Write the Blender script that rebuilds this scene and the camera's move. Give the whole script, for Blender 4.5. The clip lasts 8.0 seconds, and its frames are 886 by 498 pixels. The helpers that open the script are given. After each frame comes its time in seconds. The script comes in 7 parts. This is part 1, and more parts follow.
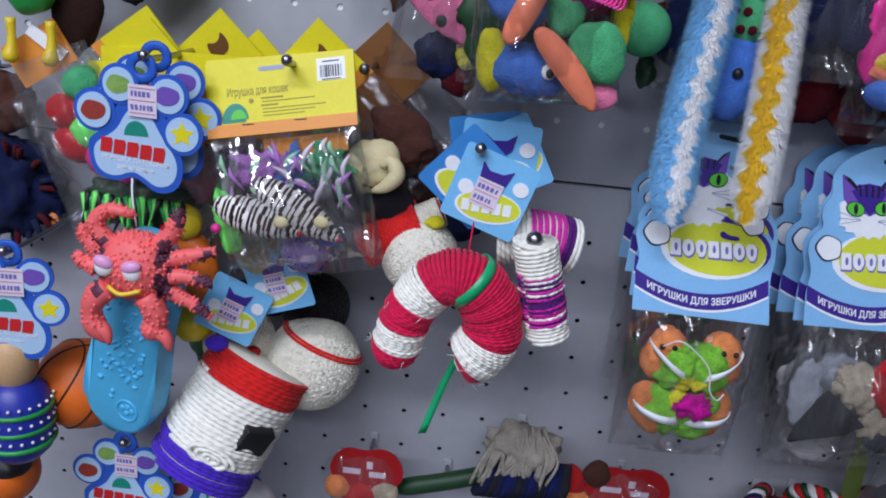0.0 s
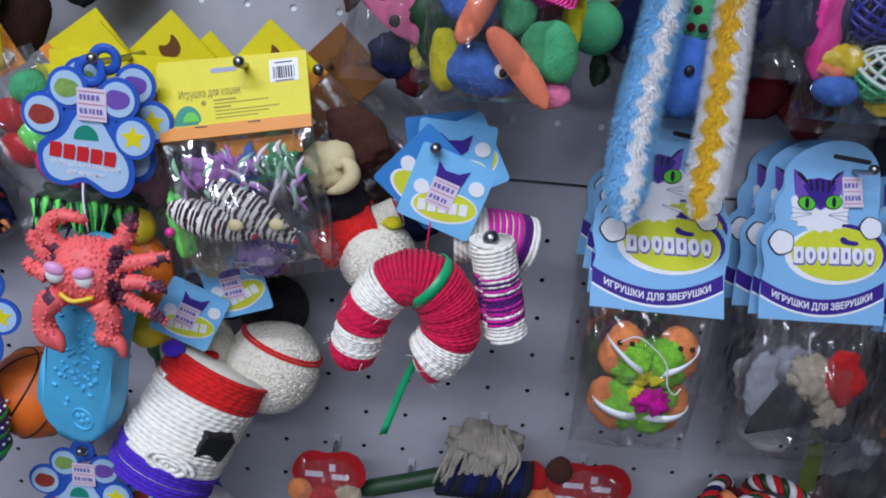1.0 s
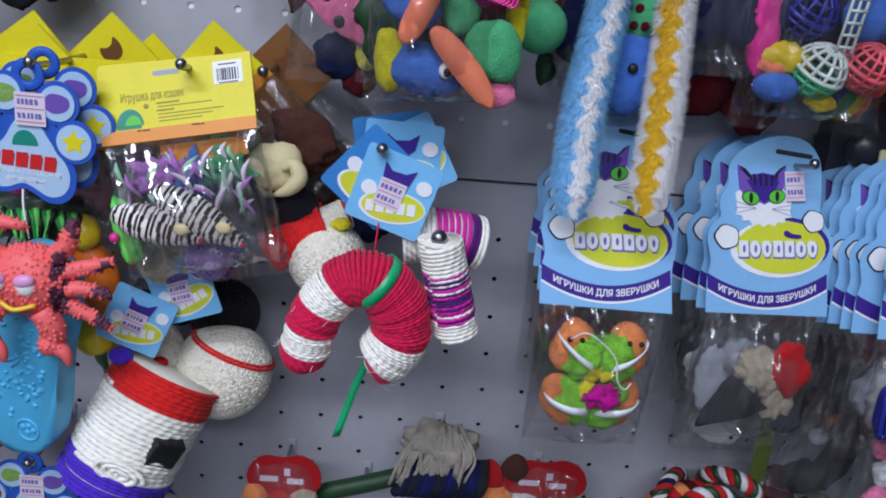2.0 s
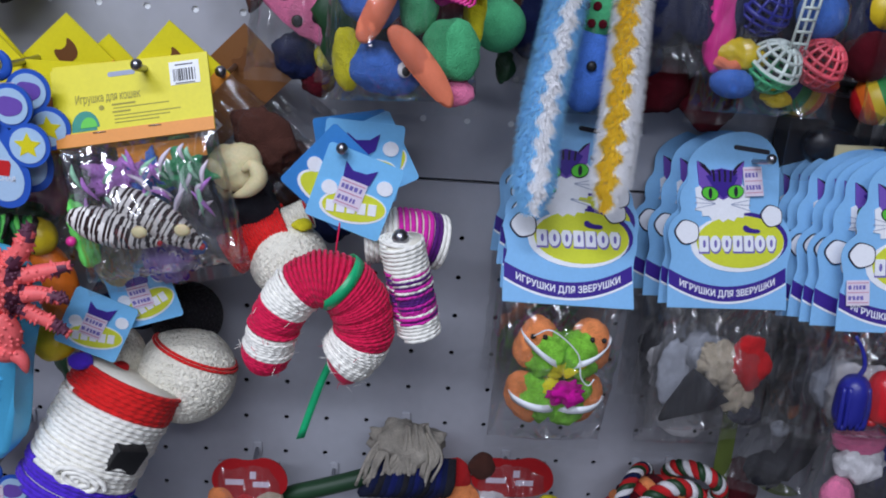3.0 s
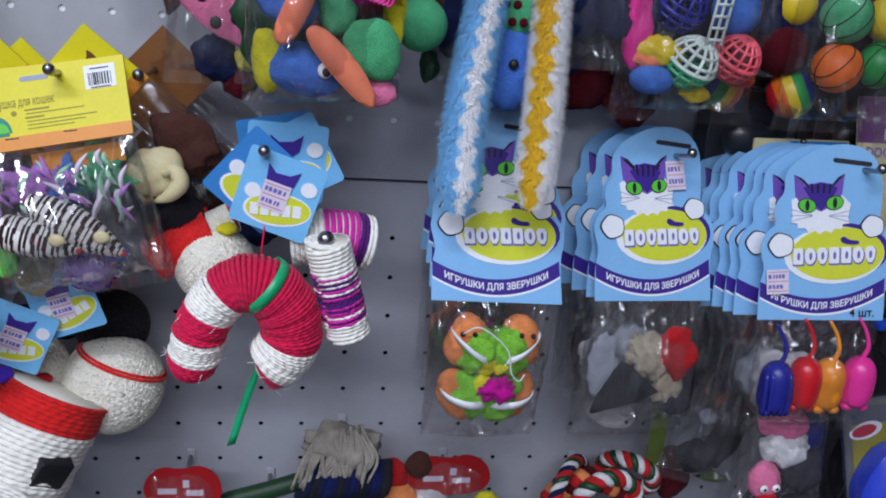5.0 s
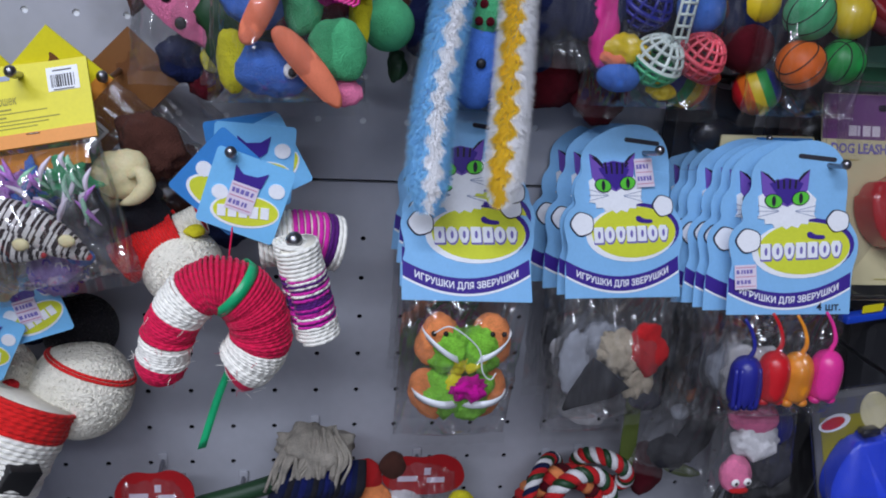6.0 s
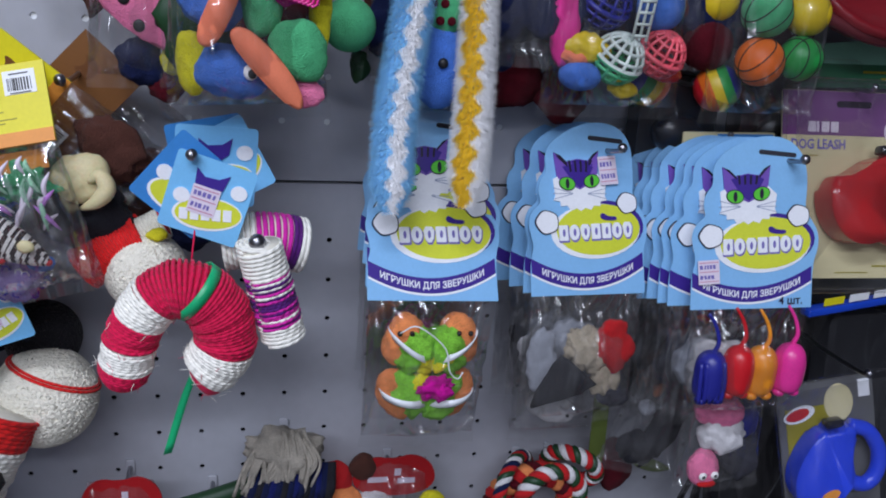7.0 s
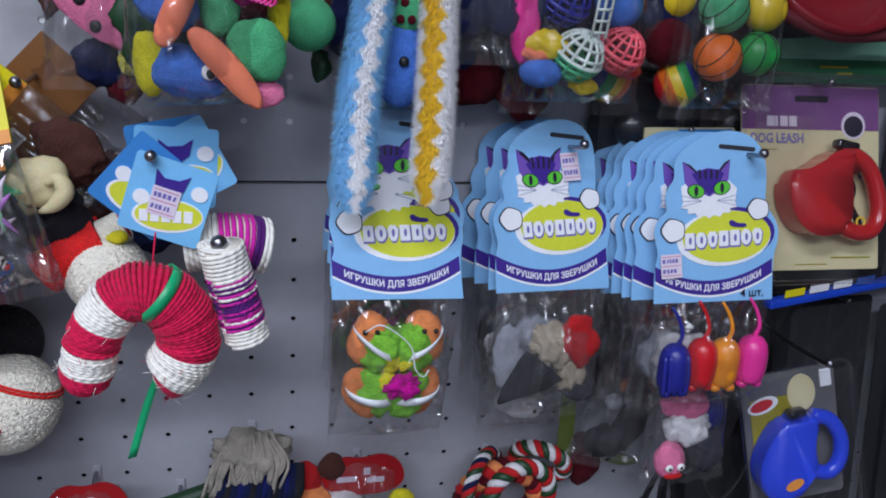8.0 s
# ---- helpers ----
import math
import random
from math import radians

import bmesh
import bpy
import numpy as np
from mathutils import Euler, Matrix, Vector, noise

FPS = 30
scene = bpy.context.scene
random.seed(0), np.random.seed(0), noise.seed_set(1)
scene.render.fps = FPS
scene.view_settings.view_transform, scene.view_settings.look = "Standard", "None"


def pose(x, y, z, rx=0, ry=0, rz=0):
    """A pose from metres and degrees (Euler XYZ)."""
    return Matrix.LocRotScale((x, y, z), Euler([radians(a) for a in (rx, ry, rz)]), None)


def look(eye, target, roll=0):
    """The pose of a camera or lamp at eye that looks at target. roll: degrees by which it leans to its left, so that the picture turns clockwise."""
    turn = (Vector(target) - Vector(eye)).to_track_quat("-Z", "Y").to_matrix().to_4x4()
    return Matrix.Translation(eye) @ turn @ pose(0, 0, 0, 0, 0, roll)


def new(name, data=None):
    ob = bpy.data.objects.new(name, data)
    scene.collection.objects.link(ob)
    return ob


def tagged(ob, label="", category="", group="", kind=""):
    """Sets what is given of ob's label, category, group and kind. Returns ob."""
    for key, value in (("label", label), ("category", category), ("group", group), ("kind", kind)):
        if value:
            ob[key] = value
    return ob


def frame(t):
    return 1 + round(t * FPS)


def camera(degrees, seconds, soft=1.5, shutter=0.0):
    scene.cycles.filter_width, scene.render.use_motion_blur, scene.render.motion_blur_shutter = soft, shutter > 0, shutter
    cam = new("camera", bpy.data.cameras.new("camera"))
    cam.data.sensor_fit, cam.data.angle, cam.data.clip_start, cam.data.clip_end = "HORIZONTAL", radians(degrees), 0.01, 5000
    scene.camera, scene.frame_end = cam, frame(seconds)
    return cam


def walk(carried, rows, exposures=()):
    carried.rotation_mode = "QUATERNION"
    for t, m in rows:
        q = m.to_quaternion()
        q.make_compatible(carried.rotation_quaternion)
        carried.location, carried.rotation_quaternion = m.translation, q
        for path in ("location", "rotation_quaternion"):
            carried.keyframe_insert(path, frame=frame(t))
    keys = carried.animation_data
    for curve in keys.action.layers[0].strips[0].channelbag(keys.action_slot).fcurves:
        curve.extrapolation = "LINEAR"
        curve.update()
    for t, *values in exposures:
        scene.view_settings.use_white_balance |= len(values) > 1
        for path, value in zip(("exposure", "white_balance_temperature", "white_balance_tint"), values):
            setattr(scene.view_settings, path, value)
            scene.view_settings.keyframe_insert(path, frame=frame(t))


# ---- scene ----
cam = camera(53.0, 8.0, soft=1.9)
PATH = [
    (0, (-0.11, -0.791, 1.63), (-0.171, 1.085, 0.94), 5.4),
    (0.5, (-0.107, -0.791, 1.631), (-0.133, 1.087, 0.943), 5.3),
    (1, (-0.103, -0.79, 1.631), (-0.089, 1.089, 0.946), 5.2),
    (1.5, (-0.098, -0.79, 1.631), (-0.038, 1.09, 0.951), 5.1),
    (3, (-0.087, -0.79, 1.631), (0.079, 1.086, 0.96), 4.9),
    (3.5, (-0.083, -0.79, 1.632), (0.115, 1.083, 0.96), 4.8),
    (4, (-0.077, -0.791, 1.633), (0.154, 1.08, 0.963), 4.7),
    (4.5, (-0.076, -0.791, 1.633), (0.187, 1.076, 0.966), 4.7),
    (6, (-0.068, -0.792, 1.633), (0.272, 1.065, 0.972), 4.5),
    (6.5, (-0.065, -0.793, 1.633), (0.302, 1.06, 0.974), 4.3),
    (7, (-0.061, -0.794, 1.633), (0.336, 1.053, 0.978), 4.2),
    (7.5, (-0.057, -0.795, 1.633), (0.369, 1.046, 0.979), 4.0),
    (8, (-0.054, -0.797, 1.633), (0.402, 1.038, 0.98), 3.9),
]
walk(cam, [(t, look(eye, target, roll)) for t, eye, target, roll in PATH])

# ---------------------------------------------------------------- world and light
world = bpy.data.worlds.new("shop_air")
scene.world = world
world.use_nodes = True
world.node_tree.nodes["Background"].inputs[0].default_value = (0.75, 0.85, 1.0, 1)
world.node_tree.nodes["Background"].inputs[1].default_value = 0.12
scene.view_settings.exposure = -0.82


def ceiling_lamp(x, y, z, sx, sy, watts, color):
    data = bpy.data.lights.new("tube_light", "AREA")
    data.shape, data.size, data.size_y, data.energy, data.color = "RECTANGLE", sx, sy, watts, color
    ob = new("tube_light", data)
    ob.location = (x, y, z)
    return ob


TUBE = (0.775, 0.825, 0.985)
ceiling_lamp(-0.90, -1.55, 3.25, 1.8, 0.30, 95, TUBE)
ceiling_lamp(-0.70, -2.90, 3.25, 3.0, 0.30, 150, TUBE)


# ---------------------------------------------------------------- materials
def lin(c):
    return tuple((v / 255 / 12.92) if v <= 10 else ((v / 255 + 0.055) / 1.055) ** 2.4 for v in c)


def mat(name, c, rough=0.5, metal=0.0, vary=0.12, scale=60.0, bump=0.15, sheen=0.0, coat=0.0, sub=0.0, relief=0.0006, spec=0.5):
    """A plain surface with fine grain and larger stains."""
    m = bpy.data.materials.new(name)
    m.use_nodes = True
    nt = m.node_tree
    p = nt.nodes["Principled BSDF"]
    co = nt.nodes.new("ShaderNodeTexCoord")
    big, fine = nt.nodes.new("ShaderNodeTexNoise"), nt.nodes.new("ShaderNodeTexNoise")
    big.inputs["Scale"].default_value, fine.inputs["Scale"].default_value = scale, scale * 9
    big.inputs["Detail"].default_value = 3
    for n in (big, fine):
        nt.links.new(co.outputs["Object"], n.inputs["Vector"])
    add = nt.nodes.new("ShaderNodeMath")
    add.operation = "ADD"
    nt.links.new(big.outputs["Fac"], add.inputs[0])
    nt.links.new(fine.outputs["Fac"], add.inputs[1])
    ramp = nt.nodes.new("ShaderNodeMapRange")
    ramp.inputs["From Min"].default_value, ramp.inputs["From Max"].default_value = 0.6, 1.4
    ramp.inputs["To Min"].default_value, ramp.inputs["To Max"].default_value = 1 - vary, 1 + vary
    nt.links.new(add.outputs[0], ramp.inputs["Value"])
    mul = nt.nodes.new("ShaderNodeVectorMath")
    mul.operation = "SCALE"
    mul.inputs[0].default_value = lin(c)
    nt.links.new(ramp.outputs["Result"], mul.inputs["Scale"])
    nt.links.new(mul.outputs["Vector"], p.inputs["Base Color"])
    p.inputs["Roughness"].default_value, p.inputs["Metallic"].default_value = rough, metal
    p.inputs["Specular IOR Level"].default_value = spec
    p.inputs["Sheen Weight"].default_value, p.inputs["Coat Weight"].default_value = sheen, coat
    if sub:
        p.inputs["Subsurface Weight"].default_value, p.inputs["Subsurface Scale"].default_value = sub, 0.004
    if bump:
        b = nt.nodes.new("ShaderNodeBump")
        b.inputs["Strength"].default_value, b.inputs["Distance"].default_value = bump, relief
        nt.links.new(fine.outputs["Fac"], b.inputs["Height"])
        nt.links.new(b.outputs["Normal"], p.inputs["Normal"])
    return m


def paper(name, c, rough=0.42, vary=0.05):
    return mat(name, c, rough, vary=vary, scale=45, bump=0.04, spec=0.35)


def rubber(name, c, rough=0.38, vary=0.10):
    return mat(name, c, rough, vary=vary, scale=70, bump=0.10)


def cloth(name, c, vary=0.22):
    return mat(name, c, 0.95, vary=vary, scale=110, bump=0.9, sheen=0.04, relief=0.0022, spec=0.08)


def twine(name, c, vary=0.2):
    """Twisted sisal: slanted strands along each turn."""
    m = mat(name, c, 0.78, vary=vary, scale=180, bump=0.0, sheen=0.1, spec=0.2)
    nt = m.node_tree
    p = nt.nodes["Principled BSDF"]
    uv = nt.nodes.new("ShaderNodeUVMap")
    w = nt.nodes.new("ShaderNodeTexWave")
    w.bands_direction = "DIAGONAL"
    w.inputs["Scale"].default_value, w.inputs["Distortion"].default_value = 0.34, 1.6
    w.inputs["Detail"].default_value = 2
    nt.links.new(uv.outputs["UV"], w.inputs["Vector"])
    st, mp = nt.nodes.new("ShaderNodeTexNoise"), nt.nodes.new("ShaderNodeMapping")
    mp.inputs["Scale"].default_value = (0.22, 3.0, 1.0)
    st.inputs["Scale"].default_value, st.inputs["Detail"].default_value = 2.2, 4
    nt.links.new(uv.outputs["UV"], mp.inputs["Vector"])
    nt.links.new(mp.outputs["Vector"], st.inputs["Vector"])
    rg = nt.nodes.new("ShaderNodeMapRange")
    rg.inputs["From Min"].default_value, rg.inputs["From Max"].default_value = 0.3, 0.7
    rg.inputs["To Min"].default_value, rg.inputs["To Max"].default_value = 0.86, 1.14
    nt.links.new(st.outputs["Fac"], rg.inputs["Value"])
    src = p.inputs["Base Color"].links[0].from_socket
    sc = nt.nodes.new("ShaderNodeVectorMath")
    sc.operation = "SCALE"
    nt.links.new(src, sc.inputs[0])
    nt.links.new(rg.outputs["Result"], sc.inputs["Scale"])
    nt.links.new(sc.outputs["Vector"], p.inputs["Base Color"])
    b = nt.nodes.new("ShaderNodeBump")
    b.inputs["Strength"].default_value, b.inputs["Distance"].default_value = 0.55, 0.0010
    nt.links.new(w.outputs["Fac"], b.inputs["Height"])
    nt.links.new(b.outputs["Normal"], p.inputs["Normal"])
    return m


def film(name, haze=0.02, rough=0.10, gloss=1.0, crease=1.0):
    """Thin clear plastic: see-through, with gloss that grows at a glance, and long creases over soft dents."""
    m = bpy.data.materials.new(name)
    m.use_nodes = True
    nt = m.node_tree
    nt.nodes.clear()
    out = nt.nodes.new("ShaderNodeOutputMaterial")
    tr, gl, df = nt.nodes.new("ShaderNodeBsdfTransparent"), nt.nodes.new("ShaderNodeBsdfGlossy"), nt.nodes.new("ShaderNodeBsdfDiffuse")
    tr.inputs["Color"].default_value = (0.97, 0.97, 0.97, 1)
    gl.inputs["Roughness"].default_value = rough
    df.inputs["Color"].default_value = (0.85, 0.85, 0.87, 1)
    co, mp = nt.nodes.new("ShaderNodeTexCoord"), nt.nodes.new("ShaderNodeMapping")
    mp.inputs["Scale"].default_value, mp.inputs["Rotation"].default_value = (1.9, 1.0, 0.55), (0, 0.45, 0)
    soft, ridge = nt.nodes.new("ShaderNodeTexNoise"), nt.nodes.new("ShaderNodeTexNoise")
    soft.inputs["Scale"].default_value, soft.inputs["Detail"].default_value, soft.inputs["Distortion"].default_value = 9, 2, 1.0
    ridge.noise_type = "RIDGED_MULTIFRACTAL"
    ridge.inputs["Scale"].default_value, ridge.inputs["Detail"].default_value = 26, 1.2
    nt.links.new(co.outputs["Object"], mp.inputs["Vector"])
    nt.links.new(mp.outputs["Vector"], soft.inputs["Vector"])
    nt.links.new(mp.outputs["Vector"], ridge.inputs["Vector"])
    add = nt.nodes.new("ShaderNodeMath")
    add.operation = "MULTIPLY_ADD"
    add.inputs[1].default_value = 0.34
    nt.links.new(ridge.outputs["Fac"], add.inputs[0])
    nt.links.new(soft.outputs["Fac"], add.inputs[2])
    bu = nt.nodes.new("ShaderNodeBump")
    bu.inputs["Strength"].default_value, bu.inputs["Distance"].default_value = min(1.0, crease), 0.050
    nt.links.new(add.outputs[0], bu.inputs["Height"])
    fr = nt.nodes.new("ShaderNodeFresnel")
    fr.inputs["IOR"].default_value = 1.5
    mu = nt.nodes.new("ShaderNodeMath")
    mu.operation, mu.inputs[1].default_value, mu.use_clamp = "MULTIPLY", 1.35 * gloss, True
    nt.links.new(bu.outputs["Normal"], gl.inputs["Normal"])
    nt.links.new(fr.outputs[0], mu.inputs[0])
    m1, m2 = nt.nodes.new("ShaderNodeMixShader"), nt.nodes.new("ShaderNodeMixShader")
    m1.inputs[0].default_value = haze
    nt.links.new(tr.outputs[0], m1.inputs[1])
    nt.links.new(df.outputs[0], m1.inputs[2])
    cap = nt.nodes.new("ShaderNodeMath")
    cap.operation, cap.inputs[1].default_value = "MINIMUM", 0.34
    nt.links.new(mu.outputs[0], cap.inputs[0])
    nt.links.new(cap.outputs[0], m2.inputs[0])
    nt.links.new(m1.outputs[0], m2.inputs[1])
    nt.links.new(gl.outputs[0], m2.inputs[2])
    nt.links.new(m2.outputs[0], out.inputs["Surface"])
    return m


BOARD = mat("grey_painted_steel", (176, 178, 186), 0.42, vary=0.05, scale=9, bump=0.03)
HOLE_WHITE = mat("hole_white", (235, 238, 240), 0.4, vary=0.03)
HOLE_SHADE = mat("hole_shade", (40, 40, 44), 0.8, spec=0.1)
JOINT = mat("joint_dark", (55, 56, 60), 0.7)
STEEL = mat("chromed_wire", (150, 150, 155), 0.30, metal=1.0, vary=0.05, bump=0.02)
FILM = film("clear_bag_film", haze=0.012)
FILM_SOFT = film("cloudy_bag_film", haze=0.030, rough=0.12)
FILM_CRISP = film("crackling_bag_film", haze=0.02, rough=0.10, gloss=3.2)
FILM_MILKY = film("milky_bag_film", haze=0.035, rough=0.12)
BLISTER = film("blister_plastic", haze=0.004, rough=0.06, gloss=0.28, crease=0.05)
SKYCARD = paper("pale_blue_card", (134, 188, 232))
SKYTAG = paper("sky_blue_tag", (122, 192, 238))
DEEPTAG = paper("blue_tag_back", (60, 135, 205))
INDIGO = paper("indigo_print", (62, 40, 138))
VIOLET = paper("violet_print", (116, 84, 178))
CITRON = paper("yellow_green_print", (214, 220, 62))
WHITE_PRINT = paper("white_print", (240, 242, 246))
GREY_PRINT = paper("grey_print", (150, 160, 185))
GREEN_PRINT = paper("green_print", (92, 200, 62))
DARK_PRINT = paper("dark_print", (35, 28, 50))
PALE_LILAC = paper("price_sticker", (226, 214, 228))
PINK_INK = paper("sticker_ink", (200, 130, 160))
LILAC_INK = paper("sticker_pen", (120, 110, 180))
YELLOW = paper("yellow_card", (228, 216, 34))
ORANGE_CARD = paper("orange_card", (232, 150, 62))
KRAFT = paper("brown_kraft", (128, 84, 46))
RUST_PRINT = paper("rust_print", (158, 62, 52), vary=0.3)
OLIVE_PRINT = paper("olive_green_print", (132, 168, 86), vary=0.3)
BROWN_PRINT = paper("brown_print", (110, 68, 36))
OLIVE_INK = paper("olive_ink", (150, 140, 30))
TEAL_PRINT = paper("teal_print", (30, 140, 120))
BLUE_PRINT = paper("royal_blue_print", (44, 92, 190))
ICE_PRINT = paper("ice_blue_print", (176, 208, 236))
RED_PRINT = paper("red_print", (205, 40, 44))
TAG_RED = paper("dark_red_print", (168, 24, 30))
BLACK_PRINT = paper("black_print", (22, 22, 24))
CRIMSON = twine("crimson_sisal", (214, 24, 76))
CREAM_SISAL = twine("natural_sisal", (232, 228, 212), 0.12)
WHITE_SISAL = twine("white_sisal", (246, 244, 234), 0.08)
RED_SISAL = twine("red_sisal", (220, 34, 34))
PURPLE_SISAL = twine("purple_sisal", (78, 44, 190))
MAGENTA_SISAL = twine("magenta_sisal", (205, 40, 160))
PLUM_SISAL = twine("plum_sisal", (84, 26, 110))
GREEN_STRAP = mat("green_ribbon", (28, 172, 112), 0.35, vary=0.08, bump=0.05)
CORAL = rubber("coral_rubber", (240, 104, 104), 0.55)
DARK_SPOT = rubber("dark_rubber_paint", (92, 44, 66), 0.6)
LILAC_PAINT = rubber("lilac_paint", (226, 160, 206))
WHITE_PAINT = rubber("white_paint", (240, 238, 236))
YELLOW_PAINT = rubber("yellow_paint", (236, 200, 50))
SOLE = rubber("turquoise_rubber", (84, 186, 230), 0.42, 0.06)
ORANGE_RUBBER = rubber("orange_rubber", (228, 108, 30), 0.5)
BLACK_RUBBER = rubber("black_rubber", (24, 24, 26), 0.5)
GREEN_RUBBER = rubber("green_rubber", (40, 150, 70))
YELLOW_RUBBER = rubber("yellow_rubber", (226, 196, 40))
RED_RUBBER = rubber("red_rubber", (205, 30, 40), 0.3)
NAVY_RUBBER = rubber("navy_rubber", (38, 42, 140), 0.35)
PINK_RUBBER = rubber("pink_rubber", (232, 56, 150), 0.3)
AMBER_RUBBER = rubber("amber_rubber", (240, 150, 40), 0.3)
NEON = rubber("neon_green_rubber", (120, 240, 110), 0.5)
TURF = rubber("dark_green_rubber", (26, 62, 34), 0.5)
PLASTIC_WHITE = mat("white_lattice_plastic", (222, 234, 226), 0.3, vary=0.03, bump=0.02)
PLASTIC_MINT = mat("mint_plastic", (90, 200, 140), 0.3, vary=0.03, bump=0.02)
PLASTIC_PINK = mat("pink_lattice_plastic", (238, 96, 110), 0.3, vary=0.03, bump=0.02)
PLASTIC_RED = mat("red_glossy_plastic", (186, 34, 38), 0.2, vary=0.05, bump=0.02, coat=0.4)
PLASTIC_BLUE = mat("blue_glossy_plastic", (40, 70, 215), 0.2, vary=0.05, bump=0.02, coat=0.4)
PLASTIC_BLACK = mat("black_glossy_plastic", (20, 20, 24), 0.22, vary=0.05, bump=0.02, coat=0.3)
RAIL_BLUE = mat("blue_rail_plastic", (28, 70, 190), 0.3, vary=0.04, bump=0.02)
PURPLE_CARD = paper("purple_card", (120, 74, 128))
STRAW_CARD = paper("straw_card", (214, 204, 160))
GREEN_CARD = paper("dark_green_card", (36, 92, 62))
MINT_CARD = paper("mint_card", (120, 172, 148))
BLACK_CARD = paper("black_card", (26, 27, 32))
PLUSH_GREEN = cloth("lime_plush", (138, 208, 70), 0.45)
PLUSH_ORANGE = cloth("orange_plush", (246, 150, 92), 0.3)
PLUSH_YELLOW = cloth("yellow_plush", (232, 222, 50))
PLUSH_MAGENTA = cloth("magenta_plush", (214, 26, 160))
PLUSH_BLUE = cloth("blue_plush", (82, 130, 220))
PLUSH_MINT = cloth("mint_plush", (84, 180, 124))
PLUSH_SALMON = mat("orange_foam", (240, 132, 96), 0.8, vary=0.08, scale=90, bump=0.3)
PLUSH_PINK = cloth("pink_plush", (240, 130, 170))
PLUSH_WHITE = cloth("white_plush", (232, 230, 232))
DEEP_NAVY = cloth("deep_navy_rope", (28, 36, 96))
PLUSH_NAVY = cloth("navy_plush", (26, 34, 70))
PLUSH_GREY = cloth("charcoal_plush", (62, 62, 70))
CHARCOAL = cloth("black_felt", (40, 40, 46), 0.35)
PLUSH_RED = cloth("red_plush", (200, 40, 44))
PLUSH_BEIGE = cloth("beige_wool", (196, 182, 158), 0.3)
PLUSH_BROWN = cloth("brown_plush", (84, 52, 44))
DARK_BROWN = cloth("dark_brown_plush", (56, 36, 32))
PLUSH_MAROON = cloth("maroon_plush", (84, 16, 28))
PALE_SCRAP = cloth("dull_white_cloth", (176, 180, 190))
WOOL = cloth("grey_wool", (190, 182, 168), 0.3)
VIOLET_FUZZ = cloth("violet_fuzz", (204, 140, 222))
PALE_MINT = cloth("pale_mint_feather", (176, 232, 196))
LILAC_YARN = cloth("lilac_yarn", (168, 142, 206))
CREAM_HIDE = mat("cream_hide", (208, 196, 152), 0.6, vary=0.1, scale=60, bump=0.3, sub=0.2)
SATIN_RIBBON = mat("white_ribbon", (236, 240, 244), 0.35, vary=0.04)
FUR_SKY = mat("sky_blue_fur", (150, 212, 250), 1.0, vary=0.16, scale=120, bump=0.0, spec=0.0)
FUR_WHITE = mat("white_fur", (253, 253, 254), 1.0, vary=0.06, scale=120, bump=0.0, spec=0.0)
FUR_GOLD = mat("gold_fur", (246, 206, 62), 1.0, vary=0.16, scale=120, bump=0.0, spec=0.0)
ZEBRA_DARK = cloth("dark_brown_stripe", (58, 42, 42), 0.15)
ZEBRA_PALE = mat("pale_satin_stripe", (240, 236, 230), 0.45, vary=0.08, scale=120, bump=0.2)
STRIP_GREEN = mat("olive_strip", (106, 122, 56), 0.5, vary=0.1)
FLOOR_TILE = mat("grey_floor_tile", (84, 82, 82), 0.4, vary=0.08, scale=6)
# Room tones steer the bounce: pale south wall fills, darker sides keep contrast.
BOUNCE_PAINT = mat("bounce_wall_paint", (165, 166, 170), 0.7, vary=0.04, scale=4)
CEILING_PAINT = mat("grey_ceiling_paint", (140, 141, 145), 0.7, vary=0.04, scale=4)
DIM_PAINT = mat("dim_wall_paint", (74, 74, 80), 0.7, vary=0.04, scale=4)


# ---------------------------------------------------------------- makers
def part(name, bm, material, parent=None, label="", smooth=True):
    me = bpy.data.meshes.new(name)
    bm.normal_update()
    bm.to_mesh(me)
    bm.free()
    for m in material if isinstance(material, (list, tuple)) else [material]:
        me.materials.append(m)
    if smooth:
        for p in me.polygons:
            p.use_smooth = True
    ob = new(name, me)
    if parent is not None:
        ob.parent = parent
    if name in ("blister", "blister_edge"):
        ob.visible_shadow = False
    return tagged(ob, label) if label else ob


def thing(name, m, label, category, group=""):
    ob = new(name)
    ob.empty_display_size = 0.01
    ob.matrix_basis = m
    return tagged(ob, label, category, group)


def ellipse(cx, cz, rx, rz, n=28, turn=0.0):
    c, s = math.cos(radians(turn)), math.sin(radians(turn))
    pts = [(rx * math.cos(2 * math.pi * k / n), rz * math.sin(2 * math.pi * k / n)) for k in range(n)]
    return [(cx + c * a - s * b, cz + s * a + c * b) for a, b in pts]


def rect(cx, cz, w, h, turn=0.0, r=0.0):
    c, s = math.cos(radians(turn)), math.sin(radians(turn))
    if r:
        base = []
        for sx, sz, a0 in ((1, 1, 0), (-1, 1, 90), (-1, -1, 180), (1, -1, 270)):
            for k in range(5):
                a = radians(a0 + 22.5 * k)
                base.append((sx * (w / 2 - r) + r * math.cos(a), sz * (h / 2 - r) + r * math.sin(a)))
    else:
        base = [(w / 2, h / 2), (-w / 2, h / 2), (-w / 2, -h / 2), (w / 2, -h / 2)]
    return [(cx + c * a - s * b, cz + s * a + c * b) for a, b in base]


